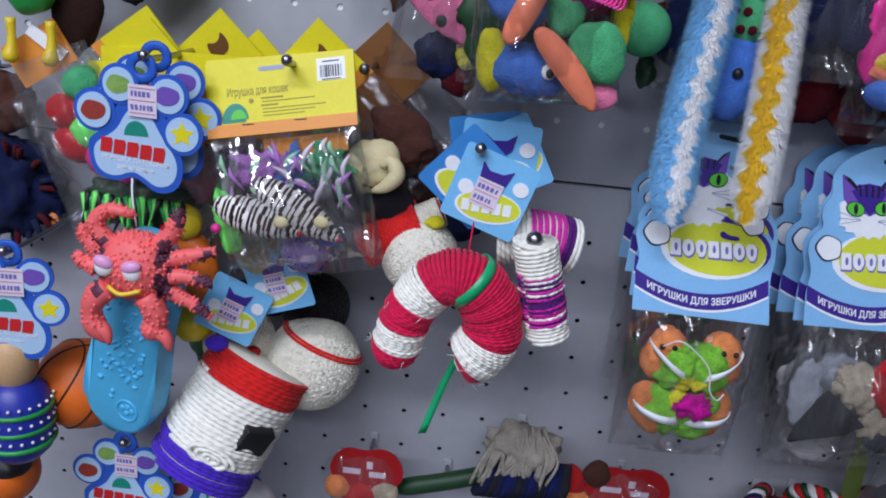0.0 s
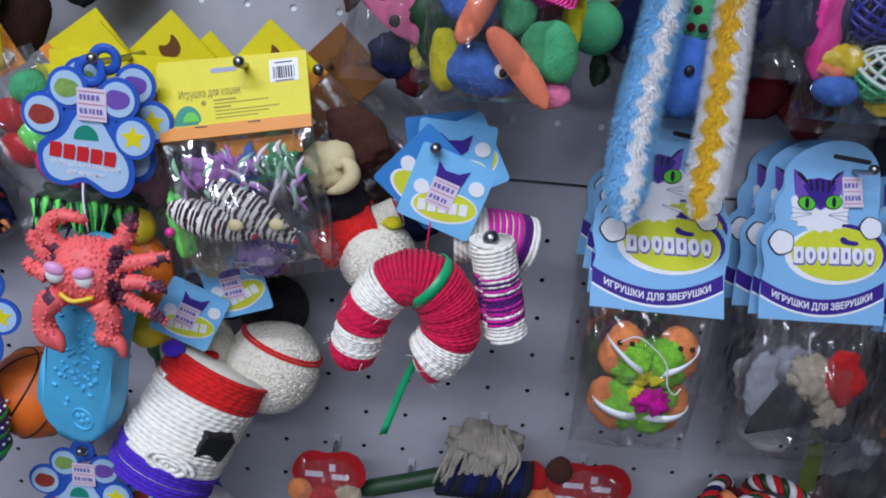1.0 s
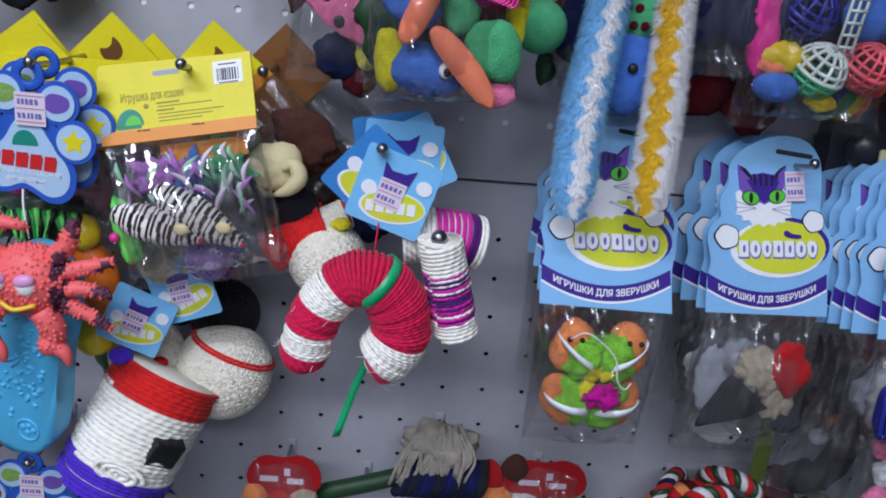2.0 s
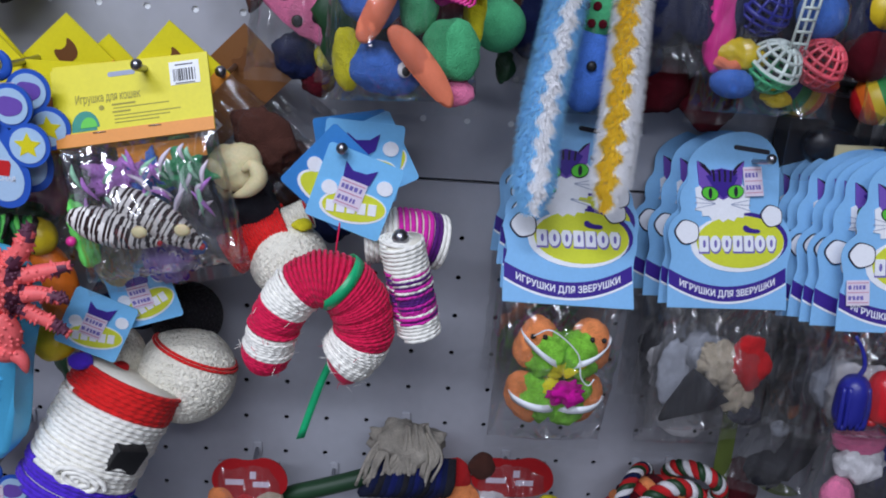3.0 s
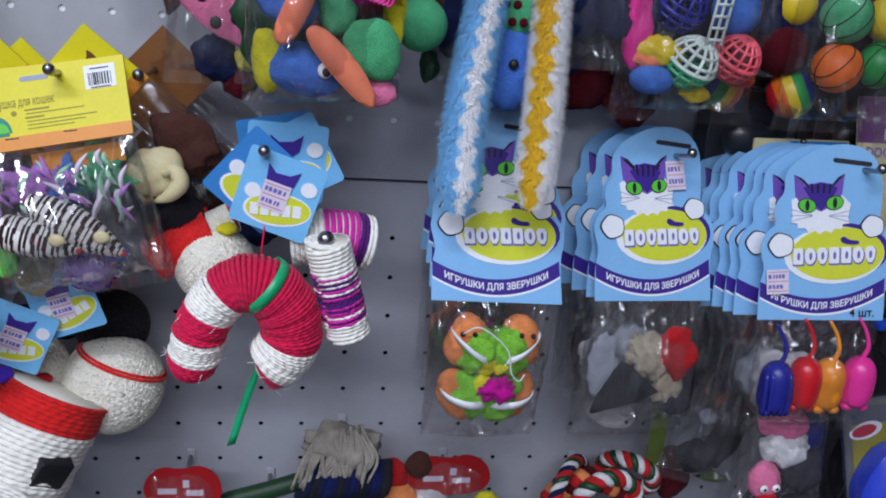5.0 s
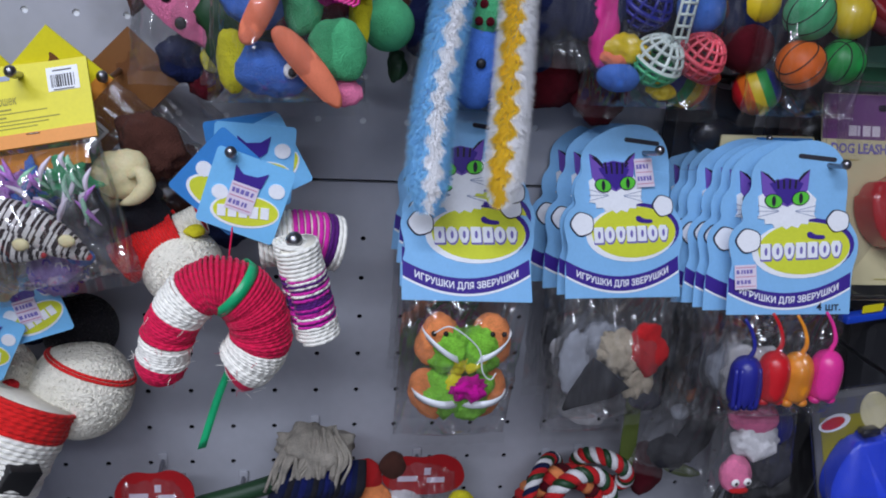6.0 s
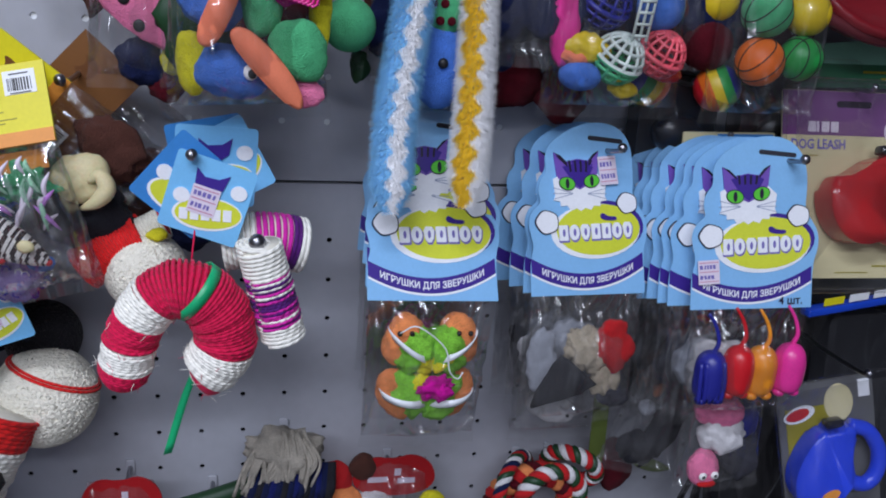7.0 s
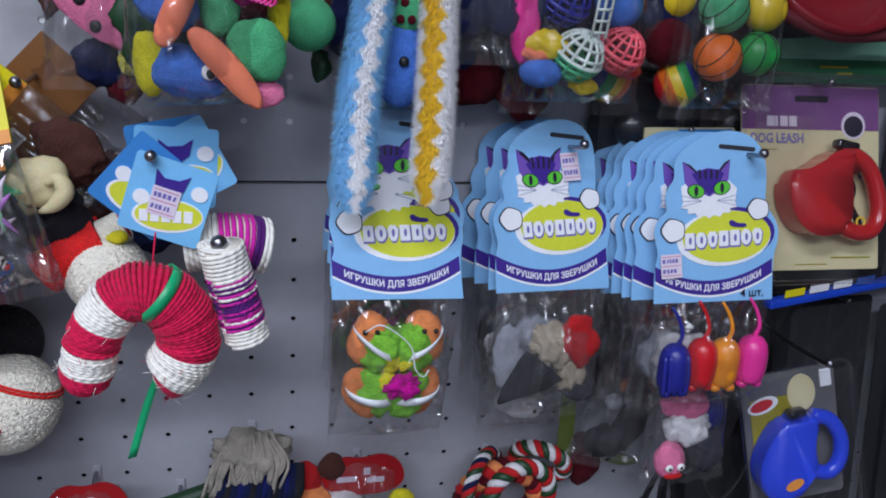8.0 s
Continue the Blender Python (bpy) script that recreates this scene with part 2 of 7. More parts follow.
def smooth_loop(pts, times=2):
    for _ in range(times):
        out = []
        for k, (ax, az) in enumerate(pts):
            bx, bz = pts[(k + 1) % len(pts)]
            out += [(0.75 * ax + 0.25 * bx, 0.75 * az + 0.25 * bz), (0.25 * ax + 0.75 * bx, 0.25 * az + 0.75 * bz)]
        pts = out
    return pts


def plate(pts, front, back, bm=None, bend=None, index=0):
    """A flat sheet cut to an outline in x and z, from y = front (towards the shopper) to y = back."""
    bm = bm or bmesh.new()
    f = [bm.verts.new((x, front, z)) for x, z in pts]
    b = [bm.verts.new((x, back, z)) for x, z in pts]
    area = sum(pts[k][0] * pts[(k + 1) % len(pts)][1] - pts[(k + 1) % len(pts)][0] * pts[k][1] for k in range(len(pts)))
    n = len(pts)
    made = []
    if area > 0:
        made.append(bm.faces.new(f))
        made.append(bm.faces.new(b[::-1]))
        made += [bm.faces.new((f[k], b[k], b[(k + 1) % n], f[(k + 1) % n])) for k in range(n)]
    else:
        made.append(bm.faces.new(f[::-1]))
        made.append(bm.faces.new(b))
        made += [bm.faces.new((f[k], f[(k + 1) % n], b[(k + 1) % n], b[k])) for k in range(n)]
    for q in made:
        q.material_index = index
    return bm


def slab(pts, front, back, bevel=0.002, segments=2):
    bm = plate(pts, front, back)
    edges = [e for e in bm.edges if abs(e.verts[0].co.y - e.verts[1].co.y) < 1e-9]
    bmesh.ops.bevel(bm, geom=edges, offset=bevel, segments=segments, affect="EDGES", profile=0.5)
    return bm


def tube(pts, r, sides=6, bm=None, closed=False, index=0, uvscale=0.0):
    """A round strand along points; r is a number or one radius a point."""
    bm = bm or bmesh.new()
    uv = bm.loops.layers.uv.verify() if uvscale else None
    pts = [Vector(p) for p in pts]
    n = len(pts)
    rs = r if isinstance(r, (list, tuple)) else [r] * n
    rings, side = [], None
    run = [0.0]
    for k in range(1, n):
        run.append(run[-1] + (pts[k] - pts[k - 1]).length)
    for k in range(n):
        a, b = pts[k - 1 if k or closed else 0], pts[(k + 1) % n if k < n - 1 or closed else n - 1]
        d = (b - a).normalized() if (b - a).length > 1e-9 else Vector((0, 0, 1))
        if side is None:
            side = d.orthogonal().normalized()
        side = side - d * side.dot(d)
        side = side.normalized() if side.length > 1e-6 else d.orthogonal().normalized()
        up = d.cross(side)
        rings.append([bm.verts.new(pts[k] + rs[k] * (math.cos(2 * math.pi * j / sides) * side + math.sin(2 * math.pi * j / sides) * up)) for j in range(sides)])
    last = n if closed else n - 1
    for k in range(last):
        p, q = rings[k], rings[(k + 1) % n]
        for j in range(sides):
            f = bm.faces.new((p[j], p[(j + 1) % sides], q[(j + 1) % sides], q[j]))
            f.material_index = index
            if uv:
                u0, u1 = run[k] * uvscale, run[min(k + 1, n - 1)] * uvscale
                for loop, (u, v) in zip(f.loops, ((u0, j), (u0, j + 1), (u1, j + 1), (u1, j))):
                    loop[uv].uv = (u, v / sides * 2)
    if not closed:
        for ring in (rings[0][::-1], rings[-1]):
            f = bm.faces.new(ring)
            f.material_index = index
    return bm


def spline(ctrl, n):
    """n + 1 points on a smooth curve through the control points."""
    p = [Vector(c) for c in ctrl]
    p = [2 * p[0] - p[1], *p, 2 * p[-1] - p[-2]]
    out, spans = [], len(p) - 3
    for k in range(n + 1):
        u = k / n * spans
        i = min(int(u), spans - 1)
        t = u - i
        a, b, c, d = p[i : i + 4]
        out.append(0.5 * ((2 * b) + (c - a) * t + (2 * a - 5 * b + 4 * c - d) * t * t + (3 * b - a - 3 * c + d) * t**3))
    return out


def wrap(axis, radius, rope, u0=0.0, u1=1.0, steps=22, jitter=0.06, bm=None, index=0, seed=0, pitch=None):
    """Rope wound turn by turn round an axis curve, between the shares u0 and u1 of its length; radius is a function of u."""
    rnd = random.Random(seed)
    axis = [Vector(a) for a in axis]
    run = [0.0]
    for k in range(1, len(axis)):
        run.append(run[-1] + (axis[k] - axis[k - 1]).length)
    total = run[-1]
    turns = max(1, round((u1 - u0) * total / (pitch or 1.85 * rope)))
    frames, side = [], None
    for k in range(len(axis)):
        d = (axis[min(k + 1, len(axis) - 1)] - axis[max(k - 1, 0)]).normalized()
        if side is None:
            side = d.orthogonal().normalized()
        side = (side - d * side.dot(d)).normalized()
        frames.append((side.copy(), d.cross(side)))
    pts, offs = [], [rnd.uniform(-jitter, jitter) for _ in range(turns + 2)]
    for s in range(turns * steps + 1):
        u = u0 + (u1 - u0) * s / (turns * steps)
        want = u * total
        i = 0
        while i < len(run) - 2 and run[i + 1] < want:
            i += 1
        t = (want - run[i]) / max(run[i + 1] - run[i], 1e-9)
        c = axis[i].lerp(axis[i + 1], t)
        sd, up = frames[i][0].lerp(frames[i + 1][0], t), frames[i][1].lerp(frames[i + 1][1], t)
        a = 2 * math.pi * s / steps
        turn = s / steps
        o = offs[int(turn)] * (1 - turn % 1) + offs[int(turn) + 1] * (turn % 1)
        rr = max(radius(u) + rope * o * 2, 0.0004)
        pts.append(c + rr * (math.cos(a) * sd + math.sin(a) * up))
    return tube(pts, rope, 6, bm, index=index, uvscale=1 / (rope * 2.2))


def core(axis, radius, sides=20, bm=None, index=0):
    n = len(axis)
    return tube(axis, [max(radius(k / (n - 1)), 0.0003) for k in range(n)], sides, bm, index=index)


def lump(c, r, amp=0.08, freq=60.0, turn=(0, 0, 0), sub=4, bm=None, index=0, seed=0.0):
    """A soft uneven ball stretched to three radii."""
    bm = bm or bmesh.new()
    made = bmesh.ops.create_icosphere(bm, subdivisions=sub, radius=1.0)["verts"]
    m = pose(*c, *turn)
    for v in made:
        q = Vector((v.co.x * r[0], v.co.y * r[1], v.co.z * r[2])) * freq + Vector((seed, seed * 1.7, 0))
        k = 1 + amp * (noise.noise(q) + 0.55 * noise.noise(q * 2.3) + 0.3 * noise.noise(q * 5.1))
        v.co = m @ Vector((v.co.x * r[0] * k, v.co.y * r[1] * k, v.co.z * r[2] * k))
    for v in made:
        for f in v.link_faces:
            f.material_index = index
    return bm


def lathe(profile, n=24, bm=None, m=None, index=0):
    """Turned about z: (radius, z) from bottom to top."""
    bm = bm or bmesh.new()
    m = m or Matrix.Identity(4)
    rings = [[bm.verts.new(m @ Vector((max(r, 1e-5) * math.cos(2 * math.pi * k / n), max(r, 1e-5) * math.sin(2 * math.pi * k / n), z))) for k in range(n)] for r, z in profile]
    for p, q in zip(rings, rings[1:]):
        for k in range(n):
            bm.faces.new((p[k], p[(k + 1) % n], q[(k + 1) % n], q[k])).material_index = index
    return bm


def bag(w0, w1, z0, z1, depth, seed=0, fold=0.0016, nx=22, nz=30, lean=0.0, fin=True):
    """A flat clear bag from z0 (top) down to z1, pillowed by its contents, creased, with a welded fin below."""
    bm = bmesh.new()
    off = Vector((seed * 3.1, seed * 1.3, seed * 0.7))
    for sgn in (-1, 1):
        grid = []
        for j in range(nz + 1):
            v = j / nz
            w, z = w0 + (w1 - w0) * v, z0 + (z1 - z0) * v
            row = []
            for i in range(nx + 1):
                u = 2 * i / nx - 1
                puff = (1 - u * u) ** 0.6 * min(1, v * 2.2) ** 0.8 * min(1, (1 - v) * 6) ** 0.6
                q = Vector((u * w * 14, z * 16, 0.3 * sgn)) + off
                ridge = 1 - abs(noise.noise(q * 1.6)) * 2.2
                fine = 1 - abs(noise.noise(Vector((q.x * 4.2, q.y * 2.2, 1.0 * sgn)))) * 2
                edge = 0.02 * w * noise.noise(Vector((z * 90, 3 * i // nx, seed)))
                y = sgn * (depth / 2 * puff + 0.0006) + fold * (ridge + 0.7 * fine) * (0.35 + puff)
                row.append(bm.verts.new((u * w / 2 + edge + lean * v, y, z)))
            grid.append(row)
        for j in range(nz):
            for i in range(nx):
                q = (grid[j][i], grid[j + 1][i], grid[j + 1][i + 1], grid[j][i + 1])
                bm.faces.new(q if sgn < 0 else q[::-1])
    if fin:
        cols = []
        for i in range(nx + 1):
            u = 2 * i / nx - 1
            yy = 0.003 * noise.noise(Vector((i * 0.7, seed, 2)))
            cols.append([bm.verts.new((u * w1 / 2 * 1.03 + lean, yy * k, z1 - 0.005 * k)) for k in range(3)])
        for a, b in zip(cols, cols[1:]):
            for k in range(2):
                bm.faces.new((a[k], a[k + 1], b[k + 1], b[k]))
    return bm


def words(text, size, bold=0.0, width=None):
    """Lettering in the built-in face, lying in x and z, centred, facing the shopper."""
    cu = bpy.data.curves.new("lettering", "FONT")
    cu.body, cu.size, cu.extrude, cu.offset, cu.resolution_u = text, size, 0.00008, bold, 2
    cu.align_x, cu.align_y = "CENTER", "CENTER"
    ob = new("lettering", cu)
    dg = bpy.context.evaluated_depsgraph_get()
    me = bpy.data.meshes.new_from_object(ob.evaluated_get(dg))
    bm = bmesh.new()
    bm.from_mesh(me)
    bpy.data.objects.remove(ob)
    bpy.data.meshes.remove(me)
    if width and bm.verts:
        xs = [v.co.x for v in bm.verts]
        k = width / (max(xs) - min(xs))
        for v in bm.verts:
            v.co.x *= k
    for v in bm.verts:
        v.co = Vector((v.co.x, -v.co.z, v.co.y))
    return bm


def moved(bm, m):
    bm.transform(m)
    return bm


def bars(spec, front, bm=None):
    """Unreadable lines of print: small flat bars (x, z, width, height)."""
    bm = bm or bmesh.new()
    for x, z, w, h in spec:
        plate(rect(x, z, w, h), front, front + 0.0003, bm)
    return bm


# ---------------------------------------------------------------- the shop round the display
def box(x0, x1, y0, y1, z0, z1):
    bm = bmesh.new()
    bmesh.ops.create_cube(bm, size=1)
    for v in bm.verts:
        v.co = Vector((x0 if v.co.x < 0 else x1, y0 if v.co.y < 0 else y1, z0 if v.co.z < 0 else z1))
    return bm


# Unseen room added round the display to reflect and limit light.
for nm, args, mt, lab in (
    ("floor", (-2.6, 2.6, -3.6, 0.3, -0.1, 0.0), FLOOR_TILE, "grey tiled shop floor"),
    ("ceiling", (-2.6, 2.6, -3.6, 0.3, 3.3, 3.4), CEILING_PAINT, "unseen shop ceiling, grey to limit bounce"),
    ("wall_south", (-2.6, 2.6, -3.7, -3.6, 0, 3.3), BOUNCE_PAINT, "unseen shop wall, pale to bounce light"),
    ("wall_west", (-2.7, -2.6, -3.6, 0.3, 0, 3.3), DIM_PAINT, "unseen shop wall, dark to limit bounce"),
    ("wall_east", (2.6, 2.7, -3.6, 0.3, 0, 3.3), DIM_PAINT, "unseen shop wall, dark to limit bounce"),
    ("wall_north", (-2.6, 2.6, 0.2, 0.3, 0, 3.3), DIM_PAINT, "grey painted wall behind the display"),
):
    tagged(part(nm, box(*args), mt, smooth=False), lab, "room", kind="structure")

# perforated back panels: two sheets, with a joint between them
PITCH, JOINT_Z = 0.04, 1.416


def panel_sheet(x0, x1, z0, z1, ox, oz, hole):
    """A steel sheet with round holes on a square grid; outside the holed field it is plain."""
    bm = bmesh.new()
    ix0, ix1 = math.ceil((x0 - ox) / PITCH + 0.5), math.floor((x1 - ox) / PITCH - 0.5)
    iz0, iz1 = math.ceil((z0 - oz) / PITCH + 0.5), math.floor((z1 - oz) / PITCH - 0.5)
    n = 12
    for i in range(ix0, ix1 + 1):
        for j in range(iz0, iz1 + 1):
            cx, cz = ox + i * PITCH, oz + j * PITCH
            ring, sq, deep = [], [], []
            for k in range(n):
                a = 2 * math.pi * (k + 0.5) / n
                c, s = math.cos(a), math.sin(a)
                e = PITCH / 2 / max(abs(c), abs(s))
                ring.append(bm.verts.new((cx + hole * c, 0, cz + hole * s)))
                deep.append(bm.verts.new((cx + hole * c, 0.0018, cz + hole * s)))
                sq.append(bm.verts.new((cx + e * c, 0, cz + e * s)))
            corner = {k: bm.verts.new((cx + PITCH / 2 * sx, 0, cz + PITCH / 2 * sz)) for k, sx, sz in ((1, 1, 1), (4, -1, 1), (7, -1, -1), (10, 1, -1))}
            for k in range(n):
                q = (k + 1) % n
                bm.faces.new([ring[k], sq[k], *([corner[k]] if k in corner else []), sq[q], ring[q]])
                bm.faces.new((deep[k], ring[k], ring[q], deep[q]))
    fx0, fx1 = ox + (ix0 - 0.5) * PITCH, ox + (ix1 + 0.5) * PITCH
    fz0, fz1 = oz + (iz0 - 0.5) * PITCH, oz + (iz1 + 0.5) * PITCH
    for a, b, c, d in ((x0, x1, z0, fz0), (x0, x1, fz1, z1), (x0, fx0, fz0, fz1), (fx1, x1, fz0, fz1)):
        if b - a > 1e-4 and d - c > 1e-4:
            bm.faces.new([bm.verts.new(p) for p in ((a, 0, c), (b, 0, c), (b, 0, d), (a, 0, d))])
    for z in (z0, z1):
        s = 1 if z == z1 else -1
        q = [bm.verts.new(p) for p in ((x0, 0, z), (x1, 0, z), (x1, 0.014, z), (x0, 0.014, z))]
        bm.faces.new(q if s > 0 else q[::-1])
    bmesh.ops.remove_doubles(bm, verts=bm.verts, dist=2e-5)
    return bm


display = thing("display_back", pose(0, 0, 0), "grey perforated steel shelving back", "back panel")
tagged(display, kind="structure")
part("lower_panel", panel_sheet(-0.95, 1.05, 0.72, JOINT_Z - 0.0015, 0, 1.2, 0.0025), BOARD, display, smooth=False)
part("upper_panel", panel_sheet(-0.95, 1.05, JOINT_Z + 0.0015, 2.02, -0.005, 1.472, 0.0030), BOARD, display, smooth=False)
part("base_panel", box(-0.95, 1.05, 0.0, 0.014, 0.0, 0.7185), BOARD, display, smooth=False)
part("shadow_gap", box(-0.95, 1.05, 0.008, 0.010, JOINT_Z - 0.01, JOINT_Z + 0.01), JOINT, display, smooth=False)
# Dark sheet added behind the lower holes, standing in for the shade inside.
part("dark_backing", box(-0.95, 1.05, 0.012, 0.016, 0.72, JOINT_Z), HOLE_SHADE, display, smooth=False)
# White sheet added behind the upper panel so its holes look white.
part("white_backing", box(-0.95, 1.05, 0.0019, 0.005, JOINT_Z + 0.02, 2.02), HOLE_WHITE, display, smooth=False)


def hook(x, z, reach, drop=0.0, r=0.0021):
    """A chromed display hook with a holder plate, a wire and a round tip."""
    h = thing("display_hook", pose(x, 0, z), "chromed wire display hook on the perforated panel", "hook", "display hooks")
    part("holder_plate", slab(rect(0, 0, 0.009, 0.016, r=0.002), -0.003, 0.0, 0.0008), BOARD, h)
    pts = spline([(0, -0.002, 0), (0, -reach * 0.5, -0.002 + drop * 0.4), (0, -reach * 0.93, drop), (0, -reach, drop + 0.004)], 16)
    part("wire", tube(pts, r, 8), STEEL, h)
    tip = bmesh.new()
    bmesh.ops.create_uvsphere(tip, u_segments=12, v_segments=8, radius=0.0044 if reach > 0.08 else 0.003)
    part("tip", moved(tip, pose(0, -reach, drop + 0.004)), STEEL, h)
    return h


# ---------------------------------------------------------------- small shared pieces
def tilt(ob, rx):
    ob.rotation_euler = (radians(rx), 0, 0)
    return ob


def sticker(parent, cx, cz, front, w=0.021, h=0.025, turn=0.0):
    """A pale price sticker with two inked rows."""
    s = part("price_sticker", moved(plate(rect(0, 0, w, h), front, front + 0.0003), pose(cx, 0, cz, 0, -turn, 0)), PALE_LILAC, parent, "pale lilac price sticker", smooth=False)
    b = bars([(0, h * 0.40, w * 0.9, 0.0006), (0, h * 0.02, w * 0.9, 0.0006), (0, -h * 0.38, w * 0.9, 0.0006)], front - 0.0004)
    part("ruled_line", moved(b, pose(cx, 0, cz, 0, -turn, 0)), PINK_INK, s, smooth=False)
    rnd = random.Random(int(cx * 9999) + int(cz * 7777))
    b2 = bmesh.new()
    for row in (0.22, -0.2):
        x = -w * 0.36
        while x < w * 0.34:
            k = rnd.uniform(0.0012, 0.0026)
            plate(rect(x, h * row, k, h * 0.16, rnd.uniform(-12, 12)), front - 0.0004, front, b2)
            x += k + 0.0011
    part("pen_mark", moved(b2, pose(cx, 0, cz, 0, -turn, 0)), LILAC_INK, s, smooth=False)
    return s


def ribbon(pts, across, w, t=0.0006, bm=None):
    """A flat band along points; across is its width's direction."""
    bm = bm or bmesh.new()
    pts, across = [Vector(p) for p in pts], Vector(across).normalized()
    rows = []
    for k, p in enumerate(pts):
        d = (pts[min(k + 1, len(pts) - 1)] - pts[max(k - 1, 0)]).normalized()
        n = d.cross(across).normalized()
        rows.append([bm.verts.new(p + a * w / 2 * across + b * t / 2 * n) for a, b in ((-1, -1), (1, -1), (1, 1), (-1, 1))])
    for p, q in zip(rows, rows[1:]):
        for j in range(4):
            bm.faces.new((p[j], p[(j + 1) % 4], q[(j + 1) % 4], q[j]))
    bm.faces.new(rows[0][::-1])
    bm.faces.new(rows[-1])
    return bm


def ball_seams(r, c, parent, material=None, turn=(0, 0, 0), w=0.0006):
    """Four raised dark seams of a small basketball."""
    m = pose(*c, *turn)
    n = 40
    for k, (tilt_a, off) in enumerate(((0, 0), (90, 0), (0, 0.55), (0, -0.55))):
        pts = []
        for j in range(n):
            a = 2 * math.pi * j / n
            rr = math.sqrt(1 - off * off)
            v = Vector((off + (0.12 * math.cos(2 * a) * (1 if off > 0 else -1) if off else 0), rr * math.cos(a), rr * math.sin(a))).normalized() * r * 1.004
            if tilt_a:
                v = Vector((v.y, v.x, v.z))
            pts.append(m @ v)
        part("seam", tube(pts, w, 5, closed=True), material or BLACK_RUBBER, parent)


# ---------------------------------------------------------------- blue die-cut header cards
CARD_OUTLINE = smooth_loop([
    (0.055, 0.0), (0.055, 0.0005), (0.0555, 0.038), (0.0605, 0.052), (0.0605, 0.066), (0.054, 0.077), (0.0475, 0.086), (0.0490, 0.102),
    (0.0490, 0.118), (0.0450, 0.134), (0.034, 0.146), (0.018, 0.1505), (-0.001, 0.149), (-0.019, 0.141), (-0.031, 0.132), (-0.0365, 0.122),
    (-0.0355, 0.108), (-0.0425, 0.101), (-0.0445, 0.090), (-0.0415, 0.081), (-0.0505, 0.075), (-0.0550, 0.064), (-0.0525, 0.052), (-0.0505, 0.042),
    (-0.0545, 0.030), (-0.055, 0.0005), (-0.055, 0.0), (-0.0545, 0.0), (0.0545, 0.0)], 2)


def ribbon_z(x):
    s = (x + 0.055) / 0.11
    return 0.0655 * s * s - 0.0620 * s + 0.0268


def wave_band(lo, hi, front):
    xs = [-0.0538 + 0.1083 * k / 24 for k in range(25)]
    return plate([(x, ribbon_z(x) + lo) for x in xs] + [(x, ribbon_z(x) + hi) for x in reversed(xs)], front, front + 0.0003)


def jagged(cx, cz, rx, rz, a0, a1, n, deep):
    """Points along an arc with short tufts."""
    pts = []
    for k in range(n + 1):
        a = radians(a0 + (a1 - a0) * k / n)
        q = 1 + (deep if k % 2 else 0.0)
        pts.append((cx + rx * q * math.cos(a), cz + rz * q * math.sin(a)))
    return pts


